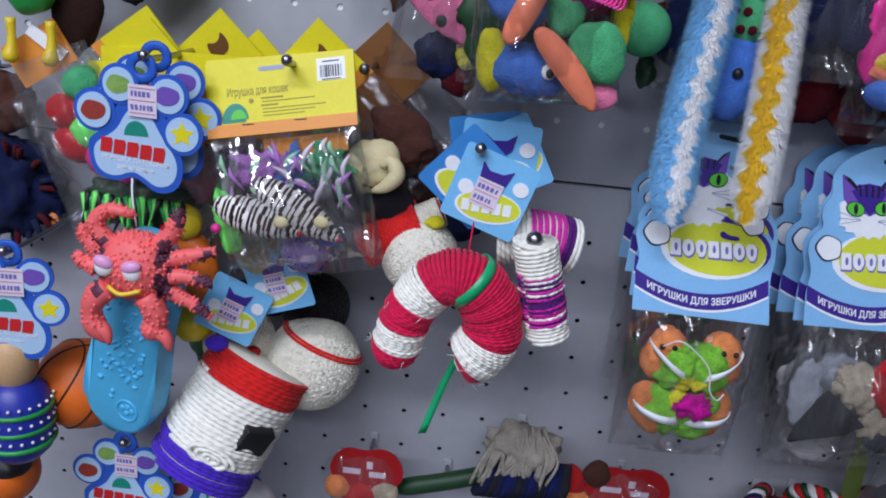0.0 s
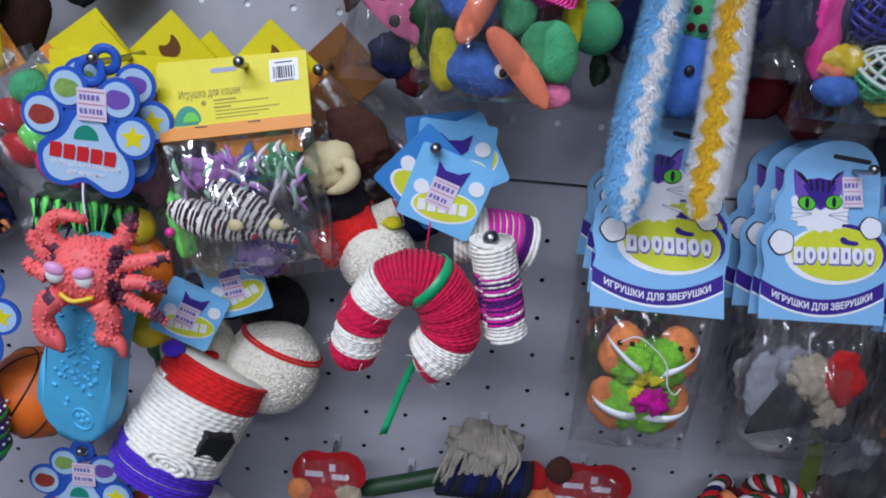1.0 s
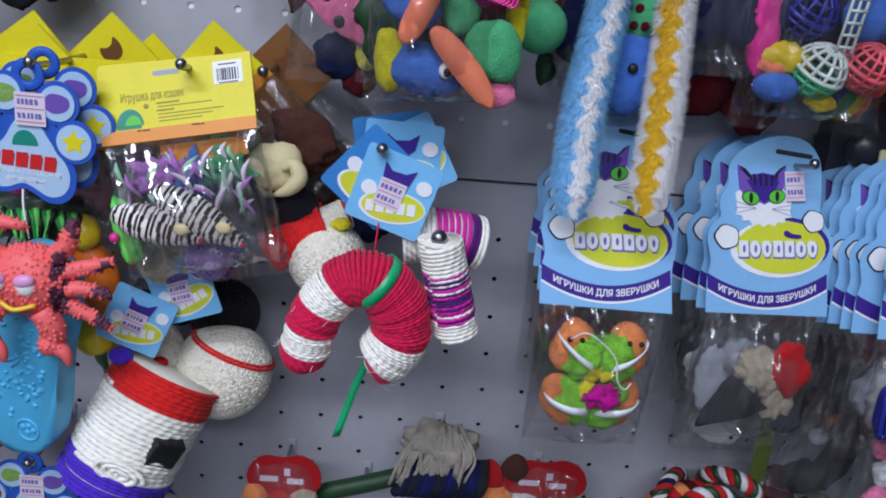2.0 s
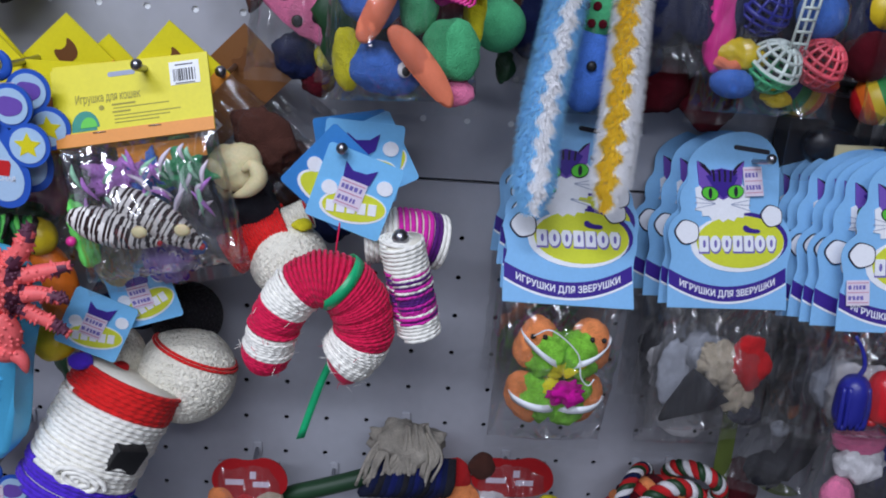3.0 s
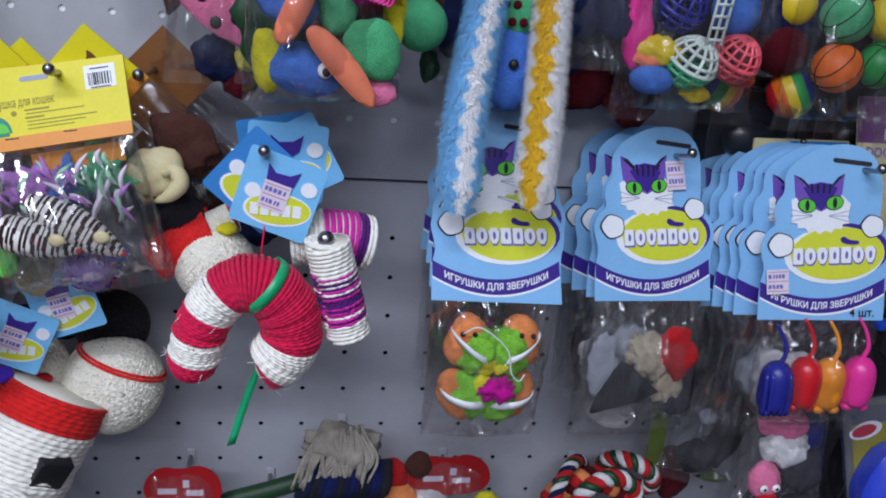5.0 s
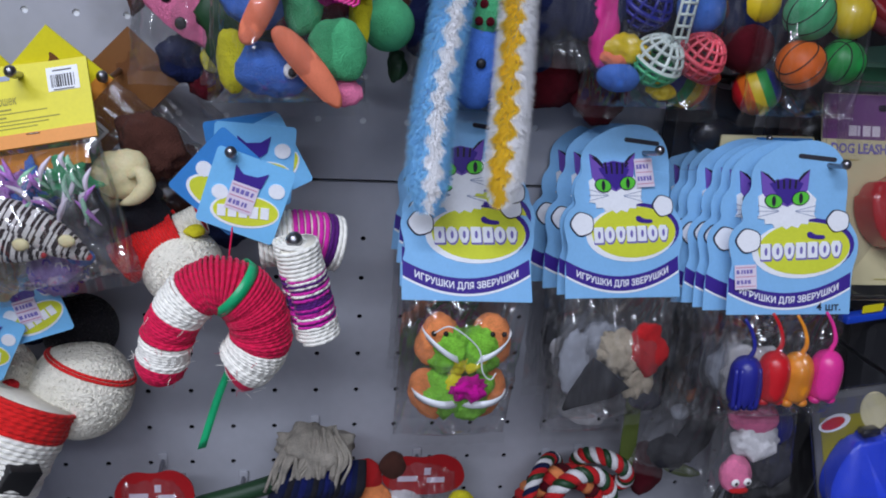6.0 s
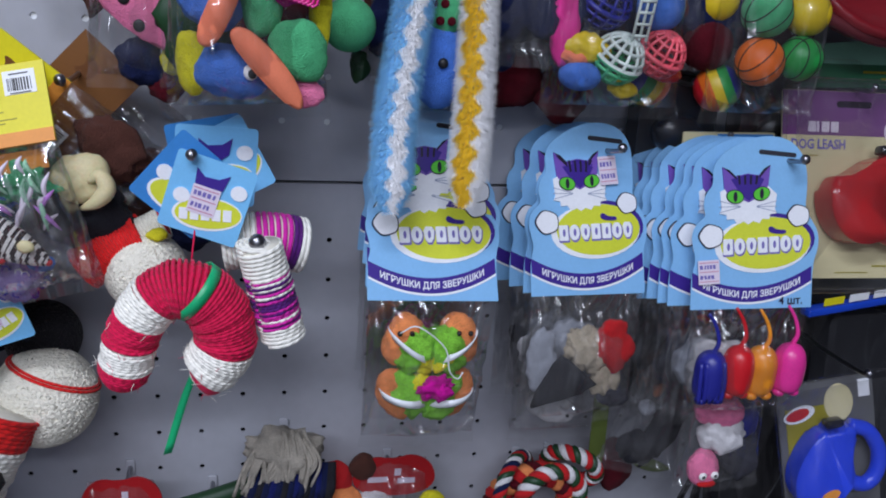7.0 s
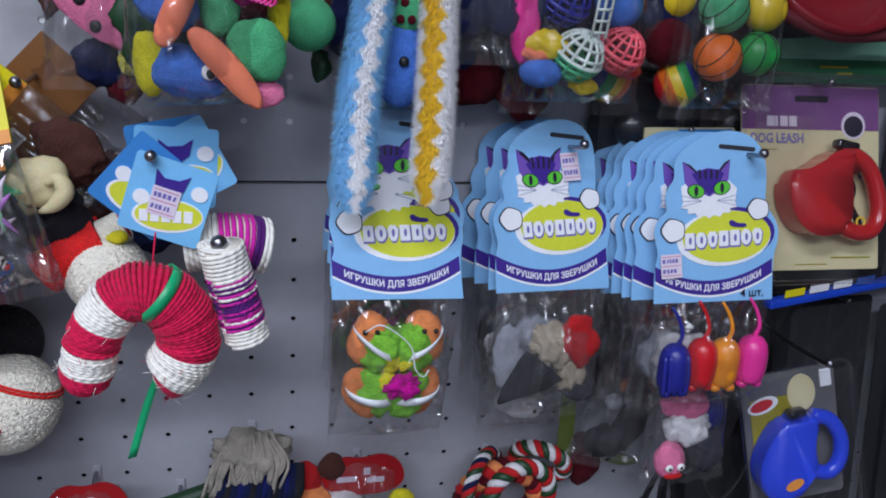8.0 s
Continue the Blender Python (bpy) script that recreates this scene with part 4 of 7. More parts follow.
part("top_coil", wrap([(0, 0, 0.0015), (0, 0, 0.0035)], lambda u: 0.0142 * (1 - u) + 0.002, 0.0016, 0, 1, 24, 0.0, seed=3, pitch=0.0004), WHITE_SISAL, spool)
rnd = random.Random(8)
for j in range(20):
    a = 0.29 + 0.515 * j / 20
    part("mixed_strand", wrap([p for p in ax], lambda u: 0.0150 + 0.0014 * rnd.random(), 0.00120, a, a + 0.034, 24, 0.25, seed=j), (MAGENTA_SISAL, PLUM_SISAL, WHITE_SISAL, PLUM_SISAL, MAGENTA_SISAL)[rnd.randrange(5)], spool)
bell = bmesh.new()
bmesh.ops.create_uvsphere(bell, u_segments=16, v_segments=10, radius=0.0062)
part("bell", moved(bell, pose(-0.001, -0.006, 0.006)), STEEL, spool, "small chromed bell")
square_tag(spool, -0.050, 0.0270, 0.038, 0.058, 42, 4, DEEPTAG, plain=True, mark=False)

spool = thing("sisal_spool", pose(-0.060, -0.140, 1.412), "magenta and white sisal spool behind another", "cat toy", "sisal spools")
ax2 = spline([(-0.030, 0, -0.006), (0.004, 0, -0.004), (0.030, 0.004, -0.010)], 24)
part("core", core(ax2, lambda u: 0.0195, 20), CREAM_SISAL, spool)
for a, b, mt in ((0.0, 0.42, WHITE_SISAL), (0.42, 0.78, MAGENTA_SISAL), (0.78, 0.88, PLUM_SISAL), (0.88, 1.0, WHITE_SISAL)):
    part("sisal_band", wrap(ax2, lambda u: 0.0200, 0.0020, a, b, 22, 0.1), mt, spool)
square_tag(spool, -0.036, 0.012, 0.050, 0.060, 4, 6, SKYTAG, plain=True, mark=False)
square_tag(spool, -0.030, 0.016, 0.050, 0.058, -28, 2, SKYTAG, plain=True, mark=False)

spool = thing("sisal_spool", pose(-0.170, -0.115, 1.398), "bright red sisal spool with a natural end", "cat toy", "sisal spools")
ax = spline([(-0.026, -0.004, -0.022), (0, 0, -0.004), (0.034, 0.004, 0.014)], 24)
part("core", core(ax, lambda u: 0.0165 if u < 0.74 else 0.0112, 20), RED_SISAL, spool)
part("sisal_band", wrap(ax, lambda u: 0.0170, 0.0013, 0.0, 0.74, 22, 0.1), RED_SISAL, spool)
part("sisal_band", wrap(ax, lambda u: 0.0115, 0.0013, 0.74, 1.0, 22, 0.1), CREAM_SISAL, spool)
square_tag(spool, 0.066, 0.046, 0.058, 0.060, -10, 8, DEEPTAG, plain=True, mark=False)


def sisal_ball(c, r, turn, material, label, stripe=None, rope=0.0013, group="sisal balls"):
    b = thing("sisal_ball", pose(*c, *turn), label, "cat toy", group)
    ax = [(0, 0, -r + 2 * r * j / 40) for j in range(41)]
    rad = lambda u: r * math.sqrt(max(0.0, 1 - (2 * u - 1) ** 2))
    part("core", core(ax, lambda u: rad(u) * 0.978, 36), material, b)
    rnd = random.Random(int(r * 1e5))
    bm = bmesh.new()
    for k in range(260):
        n = Vector((rnd.gauss(0, 1), rnd.gauss(0, 1), rnd.gauss(0, 1.6))).normalized()
        p = n.orthogonal().normalized()
        q = n.cross(p)
        off, a0, span = rnd.uniform(-0.5, 0.5), rnd.uniform(0, 6.28), rnd.uniform(2.0, 4.5)
        w = math.sqrt(1 - off * off)
        tube([r * 0.9925 * (off * n + w * (math.cos(a0 + span * j / 18) * p + math.sin(a0 + span * j / 18) * q)) for j in range(19)], rope * rnd.uniform(0.50, 0.75), 5, bm, uvscale=1 / (rope * 2.2))
    tagged(part("wound_strand", bm, material, b), kind="stuff")
    if stripe:
        part("sisal_band", wrap(ax, lambda u: rad(u) + 0.0008, rope, stripe[0], stripe[1], 30, 0.35), stripe[2], b)
    return b


sisal_ball((-0.150, -0.118, 1.374), 0.031, (20, -15, 0), CREAM_SISAL, "natural sisal ball behind the arch toy")
part("yellow_scrap", lump((0.018, 0.0, 0.032), (0.008, 0.005, 0.005), 0.3, 80), PLUSH_YELLOW, bpy.data.objects["sisal_ball"])


# ---------------------------------------------------------------- yellow header packs
def header_pack(m, lean, label, front=False, w=0.110, h=0.058, length=0.088, seed=1, wide=0.116, haze=False, depth=0.030, tint=None):
    """A clear bag under a folded yellow header with an orange edge; origin at the middle of the header's lower edge."""
    p = thing("toy_pack", m, label, "toy pack", "yellow header packs")
    hd = part("header_card", plate(rect(0, h / 2, w, h), -0.0012, 0.0012), tint or YELLOW, p, "brown folded paper header" if tint else "yellow folded paper header", smooth=False)
    part("orange_edge", plate(rect(0, 0.0048, w - 0.0002, 0.0096), -0.0018, 0.0018), tint or ORANGE_CARD, hd, smooth=False)
    if front:
        part("lettering", moved(words("Игрушка для кошек", 0.0088, 0.00012, 0.047), pose(-0.0175, -0.0014, 0.0335, 0, 0, 0)), OLIVE_INK, hd, smooth=False)
        part("printed_dome", plate([(-0.045 + 0.010 * (1 - math.cos(math.pi * k / 14)), 0.0128 + 0.0125 * math.sin(math.pi * k / 14)) for k in range(15)], -0.0016, -0.0012), TEAL_PRINT, hd, smooth=False)
        part("printed_dome", plate([(-0.0385 + 0.0060 * (1 - math.cos(math.pi * k / 14)), 0.0128 + 0.0075 * math.sin(math.pi * k / 14)) for k in range(15)], -0.0020, -0.0012), GREEN_PRINT, hd, smooth=False)
        part("printed_bar", bars([(-0.036, 0.0118, 0.018, 0.0026)], -0.0016), TEAL_PRINT, hd, smooth=False)
        part("printed_dot", plate(ellipse(-0.0225, 0.0262, 0.0019, 0.0019, 12), -0.0016, -0.0012), OLIVE_INK, hd, smooth=False)
        part("fine_print", bars([(-0.0065, 0.0275, 0.017, 0.0012), (0.006, 0.0248, 0.040, 0.0007), (-0.0085, 0.0220, 0.013, 0.0012), (0.010, 0.0192, 0.048, 0.0007), (0.006, 0.0166, 0.040, 0.0007), (0.002, 0.0140, 0.032, 0.0007)], -0.0015), OLIVE_INK, hd, smooth=False)
        st = part("price_sticker", plate(rect(0.0395, 0.0445, 0.0215, 0.0170), -0.0016, -0.0012), WHITE_PRINT, hd, "white barcode sticker", smooth=False)
        rnd = random.Random(2)
        code, x = [], 0.0315
        while x < 0.0475:
            k = rnd.choice((0.0004, 0.0007, 0.0011))
            code.append((x, 0.0430, k, 0.0090))
            x += k + rnd.choice((0.0005, 0.0009))
        part("barcode", bars(code + [(0.0395, 0.0505, 0.013, 0.0008), (0.0395, 0.0368, 0.014, 0.0007)], -0.0020), BLACK_PRINT, st, smooth=False)
        part("hang_slot", plate(rect(-0.006, 0.0500, 0.020, 0.0035, 0, 0.0016), -0.0015, -0.0012), GREY_PRINT, hd, smooth=False)
        for k in range(4):
            part("staple", tube([(-0.03 + 0.04 * (k % 2) + 0.003 * (k // 2), -0.0022, 0.0085), (-0.024 + 0.04 * (k % 2) + 0.003 * (k // 2), -0.0022, 0.0082)], 0.0004, 5), STEEL, hd)
    else:
        part("printed_patch", plate(smooth_loop([(0.026, 0.030), (0.023, 0.038), (0.027, 0.046), (0.031, 0.041), (0.037, 0.041), (0.042, 0.046), (0.042, 0.036), (0.037, 0.029)]), -0.0016, -0.0012), BROWN_PRINT, hd, smooth=False)
        part("printed_bar", bars([(-0.026, 0.040, 0.036, 0.004), (-0.026, 0.030, 0.028, 0.0015)], -0.0016), OLIVE_INK, hd, smooth=False)
        st = part("price_sticker", plate(rect(-0.028, 0.018, 0.020, 0.013), -0.0020, -0.0012), WHITE_PRINT, hd, smooth=False)
        part("barcode", bars([(-0.036 + 0.0021 * k, 0.018, 0.0009, 0.008) for k in range(8)], -0.0024), BLACK_PRINT, st, smooth=False)
    tilt(hd, lean)
    part("clear_bag", bag(w, wide, 0.0, -length, depth, seed, fold=0.0026), FILM_CRISP if front else FILM_SOFT if haze else FILM, p)
    return p


def zebra(parent, a, b, r, seed):
    """A small satin-covered body with slanted dark stripes, and felt ends."""
    a, b = Vector(a), Vector(b)
    bm, n, sides = bmesh.new(), 66, 20
    d = (b - a).normalized()
    s = d.cross(Vector((0, 1, 0))).normalized()
    u = d.cross(s)
    rings = []
    for k in range(n + 1):
        q = k / n
        rr = r * max(0.05, math.sin(math.pi * min(1, 0.04 + 0.93 * q)) ** 0.62 * (1.08 - 0.30 * q))
        rings.append([bm.verts.new(a.lerp(b, q) + rr * (math.cos(2 * math.pi * j / sides) * s + 0.8 * math.sin(2 * math.pi * j / sides) * u)) for j in range(sides)])
    for k in range(n):
        for j in range(sides):
            f = bm.faces.new((rings[k][j], rings[k][(j + 1) % sides], rings[k + 1][(j + 1) % sides], rings[k + 1][j]))
            f.material_index = 1 if (k + 1.6 * math.sin(2 * math.pi * j / sides + seed) + 0.8 * math.sin(k * 0.6)) % 4.2 < 1.9 else 0
    bm.faces.new(rings[0][::-1])
    bm.faces.new(rings[-1])
    toy = part("striped_mouse_toy", bm, [ZEBRA_PALE, ZEBRA_DARK], parent, "white and dark brown striped satin mouse toy")
    part("felt_ear", lump(tuple(a.lerp(b, 0.78) + Vector((0.004, -r * 0.8, 0.007))), (0.006, 0.002, 0.005), 0.2, 90, sub=2), CREAM_HIDE, toy)
    part("nose", lump(tuple(b), (0.0028, 0.0028, 0.0028), 0, 1, sub=2), RED_RUBBER, toy)
    return toy


hook(-0.256, 1.512, 0.150, 0.010, 0.0026)
yp = header_pack(pose(-0.2575, -0.150, 1.4725, 0, -11.5, 0), -26, "yellow-headed clear bag of striped mouse toys", True, w=0.114, seed=2, length=0.104, wide=0.124, depth=0.060)
zebra(yp, (-0.058, -0.012, -0.046), (0.003, -0.016, -0.074), 0.0150, 0.4)
zebra(yp, (-0.026, -0.006, -0.034), (0.032, -0.014, -0.082), 0.0155, 1.2)
part("violet_tuft", lump((-0.022, 0.004, -0.026), (0.020, 0.005, 0.012), 0.9, 130), VIOLET_FUZZ, yp)
part("lime_tuft", lump((0.026, 0.004, -0.028), (0.016, 0.005, 0.012), 0.9, 130, seed=2), PLUSH_MINT, yp)
part("violet_tuft", lump((0.002, 0.006, -0.030), (0.018, 0.006, 0.014), 0.9, 130, seed=5), PLUSH_BLUE, yp)
rnd = random.Random(61)
for k in range(46):
    x, z, a = rnd.uniform(-0.050, 0.048), rnd.uniform(-0.058, -0.012), rnd.uniform(0.6, 2.6)
    d = Vector((math.cos(a), 0, math.sin(a))) * rnd.uniform(0.006, 0.013)
    c = Vector((x, -0.006 - 0.006 * rnd.random(), z))
    part("feather_strand", tube(spline([c - d, c + Vector((0.003 * rnd.uniform(-1, 1), -0.002, 0.002)), c + d], 6), [0.0004, 0.0012, 0.0018, 0.0020, 0.0018, 0.0012, 0.0004], 5), (PALE_LILAC, VIOLET_FUZZ, PALE_MINT, PALE_LILAC, VIOLET_FUZZ, PALE_MINT)[k % 6], yp)
part("neon_tuft", lump((-0.056, 0.002, -0.066), (0.010, 0.006, 0.026), 0.35, 90), NEON, yp)
part("pink_bead", lump((-0.064, -0.004, -0.068), (0.004, 0.004, 0.004), 0, 1, sub=2), PINK_RUBBER, yp)
part("orange_slip", plate(rect(0.014, -0.012, 0.064, 0.014), 0.006, 0.0065), ORANGE_CARD, yp, smooth=False)
part("cyan_scrap", lump((0.022, 0.0, -0.086), (0.010, 0.006, 0.006), 0.3, 80), PLUSH_BLUE, yp)
header_pack(pose(-0.2660, -0.128, 1.4690, 0, -10, 0), -24, "yellow-headed clear bag hung behind another", seed=4, length=0.100)


def corner_pack(apex, ry, fill, size, label, seed, left=False, tint=None):
    """A twisted pack further back, hanging so that one corner of its header points up."""
    m = pose(0, 0, 0, 0, ry, 4)
    o = Vector(apex) - (m @ Vector((-0.055 if left else 0.055, 0, 0.058)))
    p = header_pack(pose(o.x, o.y, o.z, 0, ry, 4), 0, label, seed=seed, tint=tint)
    if fill:
        part("soft_toy", lump((0, 0, -0.055), (size, 0.010, size * 0.9), 0.3, 60, seed=seed), fill, p)
    return p


corner_pack((-0.388, -0.072, 1.546), 52, PLUSH_RED, 0.024, "yellow-headed clear bag turned on its hook", 41, True)
corner_pack((-0.379, -0.088, 1.538), -42, PLUSH_PINK, 0.026, "yellow-headed clear bag turned on its hook", 42)
corner_pack((-0.332, -0.060, 1.548), -45, PLUSH_MINT, 0.022, "yellow-headed clear bag turned on its hook", 43)
corner_pack((-0.303, -0.050, 1.533), -44, PLUSH_BLUE, 0.022, "yellow-headed clear bag turned on its hook", 44)
corner_pack((-0.198, -0.040, 1.548), -46, PLUSH_BROWN, 0.024, "brown-headed clear bag turned on its hook", 46, tint=KRAFT)
header_pack(pose(-0.3580, -0.116, 1.4490, 0, -2, 0), -6, "yellow-headed clear bag behind a paw-shaped card", seed=6, w=0.122)
header_pack(pose(-0.3560, -0.096, 1.4570, 0, -1, 0), -4, "yellow-headed clear bag behind a paw-shaped card", seed=7, w=0.122)

# pack with the cream rawhide piece, hanging askew
cp = corner_pack((-0.244, -0.100, 1.5526), -50, None, 0, "yellow-headed clear bag with a cream rawhide piece", 8)
cpb = cp.matrix_basis.inverted()


def in_pack(x, y, z):
    return tuple(cpb @ Vector((x, y, z)))


hide = part("rawhide_fold", lump(in_pack(-0.190, -0.132, 1.452), (0.019, 0.009, 0.021), 0.16, 55, (0, -20, 10)), CREAM_HIDE, cp, "cream folded rawhide")
part("curl", tube(spline([in_pack(-0.190, -0.142, 1.432), in_pack(-0.179, -0.146, 1.438), in_pack(-0.171, -0.145, 1.448), in_pack(-0.176, -0.143, 1.457), in_pack(-0.184, -0.142, 1.452)], 16), [0.0015 + 0.0050 * math.sin(math.pi * k / 16) for k in range(17)], 10), CREAM_HIDE, hide)
part("dark_scrap", lump(in_pack(-0.188, -0.116, 1.420), (0.030, 0.012, 0.030), 0.3, 60), CHARCOAL, cp)
part("dark_scrap", lump(in_pack(-0.172, -0.112, 1.470), (0.020, 0.010, 0.030), 0.3, 60, seed=3), PLUSH_BROWN, cp)
hook(-0.205, 1.515, 0.110, 0.0)
hook(-0.385, 1.500, 0.110, 0.0)


# ---------------------------------------------------------------- paw-shaped cards and rubber toys
def paw_card(parent, small=False):
    c = part("paw_card", plate(smooth_loop([(-0.038, -0.020), (-0.034, -0.036), (-0.018, -0.041), (-0.005, -0.035), (0.002, -0.039), (0.014, -0.048), (0.030, -0.043), (0.035, -0.022), (0.024, 0.000), (0.018, 0.020), (0.000, 0.034), (-0.014, 0.022), (-0.020, 0.002), (-0.037, -0.008)]), -0.0010, 0.0), BLUE_PRINT, parent, "blue paw-shaped paper card", smooth=False)
    part("printed_field", plate(smooth_loop([(-0.034, -0.021), (-0.030, -0.033), (-0.018, -0.037), (-0.005, -0.031), (0.003, -0.035), (0.014, -0.043), (0.027, -0.038), (0.030, -0.021), (0.018, -0.004), (0.010, 0.012), (0.000, 0.020), (-0.009, 0.012), (-0.016, -0.002), (-0.032, -0.011)]), -0.0014, -0.0010), ICE_PRINT, c, smooth=False)
    for k, (x, z, r, mt) in enumerate(((-0.0315, 0.0125, 0.0155, RUST_PRINT), (-0.0125, 0.033, 0.0145, OLIVE_PRINT), (0.0235, 0.0275, 0.0150, VIOLET), (0.0335, 0.0005, 0.0152, YELLOW))):
        part("toe", plate(ellipse(x, z, r, r * 1.04), -0.0013 - 0.0003 * k, 0.0), BLUE_PRINT, c, smooth=False)
        part("toe_print", plate(ellipse(x, z, r * 0.80, r * 0.84), -0.0028, 0.0), ICE_PRINT, c, smooth=False)
        if k == 3:
            shape = [(x + r * (0.62 if j % 2 == 0 else 0.30) * math.sin(2 * math.pi * j / 10), z + r * (0.62 if j % 2 == 0 else 0.30) * math.cos(2 * math.pi * j / 10)) for j in range(10)]
        else:
            shape = smooth_loop([(x + r * 0.6 * (1 + 0.15 * (j % 2)) * math.cos(2 * math.pi * j / 9), z + r * 0.46 * (1 + 0.2 * (j % 3 == 0)) * math.sin(2 * math.pi * j / 9)) for j in range(9)])
        part("toe_mark", plate(shape, -0.0031, 0.0), mt, c, smooth=False)
    tab = tube([(0.004 + 0.0082 * math.cos(2 * math.pi * j / 20), -0.0006, 0.046 + 0.0082 * math.sin(2 * math.pi * j / 20)) for j in range(20)], 0.0036, 6, closed=True)
    part("hang_ring", moved(tab, Matrix.Scale(0.35, 4, (0, 1, 0))), BLUE_PRINT, c)
    part("printed_dome", plate([(-0.010 + 0.009 * (1 - math.cos(math.pi * k / 12)), -0.004 + 0.011 * math.sin(math.pi * k / 12)) for k in range(13)], -0.0018, -0.0010), TEAL_PRINT, c, smooth=False)
    for k in range(5):
        part("emblem_block", plate([(-0.0235 + 0.0098 * k + a, -0.0125 - 0.0011 * k + b) for a, b in ((-0.0050, -0.0052), (0.0032, -0.0058), (0.0048, 0.0024), (0.0040, 0.0054), (-0.0036, 0.0056))], -0.0020, -0.0010), RED_PRINT, c, smooth=False)
    part("lettering", moved(words("ИГРУШКА ЛАТЕКСНАЯ", 0.0052, 0.00006, 0.050), pose(-0.002, -0.0017, -0.0235, 0, 4, 0)), WHITE_PRINT, c, smooth=False)
    part("lettering", moved(words("для животных", 0.0048, 0.00006, 0.028), pose(-0.002, -0.0017, -0.0292, 0, 4, 0)), WHITE_PRINT, c, smooth=False)
    sticker(c, 0.005, 0.0225, -0.0036, 0.021, 0.0235, -1)
    return c


hook(-0.355, 1.512, 0.166, 0.006, 0.0026)
crab = thing("rubber_crab_toy", pose(-0.361, -0.165, 1.467), "coral knobbly rubber crab toy on a blue paw card", "dog toy", "latex toys")
paw_card(crab)
part("cord", tube(spline([(-0.004, -0.004, -0.036), (-0.002, -0.010, -0.048), (0.002, -0.014, -0.070)], 6), 0.0008, 5), WHITE_PRINT, crab)


def knobbly_body():
    """One rubber body: round trunk, eight arms, two claws and many small knobs."""
    rnd = random.Random(12)
    o = Vector((0.006, -0.026, -0.095))
    bm = bmesh.new()
    lump(o, (0.028, 0.021, 0.026), 0.05, 30, sub=4, bm=bm)
    arms = (
        ((-0.016, 0.014), (-0.028, 0.030), (-0.018, 0.042), (0.002, 0.040), 0.0070), ((0.018, 0.016), (0.028, 0.028), (0.034, 0.042), (0.036, 0.044), 0.0072),
        ((0.022, 0.006), (0.036, 0.010), (0.050, 0.014), (0.060, 0.017), 0.0066), ((0.024, -0.006), (0.038, -0.004), (0.050, -0.006), (0.058, -0.008), 0.0062),
        ((0.020, -0.014), (0.034, -0.022), (0.046, -0.028), (0.057, -0.036), 0.0062), ((-0.022, 0.006), (-0.032, 0.012), (-0.038, 0.020), (-0.040, 0.026), 0.0064),
        ((-0.024, -0.004), (-0.034, -0.002), (-0.040, 0.002), (-0.042, 0.006), 0.0064))
    for k, (*ctrl, r) in enumerate(arms):
        path = [o + Vector((x, -0.004 + 0.002 * (k % 3), z)) for x, z in ctrl]
        tube(spline(path, 14), [r * (1 - 0.55 * (j / 14) ** 1.5) * (0.4 if j == 14 else 1) for j in range(15)], 12, bm)
    for sx, ctrl in ((-1, ((-0.018, -0.016), (-0.030, -0.030), (-0.030, -0.046), (-0.020, -0.062))), (1, ((0.010, -0.020), (0.018, -0.034), (0.016, -0.046), (0.008, -0.054)))):
        path = [o + Vector((x, -0.010, z)) for x, z in ctrl]
        tube(spline(path, 14), [0.0086, 0.009, 0.0092, 0.0092, 0.009, 0.0086, 0.008, 0.0075, 0.0078, 0.0085, 0.0088, 0.0082, 0.0068, 0.0048, 0.002], 12, bm)
        c = path[2]
        tube(spline([c, c + Vector((0.010, -0.003, -0.006)), c + Vector((0.013, -0.004, -0.016))], 8), [0.006, 0.0062, 0.006, 0.0056, 0.005, 0.0044, 0.0036, 0.0026, 0.001], 10, bm)
    bm.normal_update()
    for f in bm.faces:
        q = f.calc_center_median() - o
        side = abs(q.x) > 0.0185 and abs(q.x) < 0.028 and -0.02 < q.z < 0.024
        tip = q.x > 0.046 or (q.x > 0.026 and q.z > 0.034)
        if (side or tip) and noise.noise(q * 130) > -0.12:
            f.material_index = 1
    knobs = []
    for f in list(bm.faces):
        q = f.calc_center_median() - o
        if q.z > -0.048 and f.normal.y < 0.35 and rnd.random() < 0.34:
            knobs.append((f.calc_center_median(), f.normal.copy(), f.material_index))
    for c, n, mi in knobs:
        s = n.orthogonal().normalized()
        u = n.cross(s)
        ring = [bm.verts.new(c + 0.0016 * (math.cos(2 * math.pi * j / 5) * s + math.sin(2 * math.pi * j / 5) * u)) for j in range(5)]
        top = bm.verts.new(c + n * 0.0030)
        for j in range(5):
            bm.faces.new((ring[j], ring[(j + 1) % 5], top)).material_index = mi
    for x, z, t in ((-0.016, 0.004, 20), (0.004, 0.002, -10)):
        lump(o + Vector((x, -0.0195, z)), (0.0070, 0.0040, 0.0082), 0, 1, (0, t, 0), 3, bm, 3)
        lump(o + Vector((x, -0.0205, z + 0.0036)), (0.0076, 0.0042, 0.0050), 0, 1, (0, t, 0), 3, bm, 2)
    tube(spline([o + Vector((-0.014, -0.0190, -0.012)), o + Vector((-0.004, -0.0215, -0.016)), o + Vector((0.010, -0.0190, -0.013))], 10), 0.0018, 8, bm, index=4)
    return bm


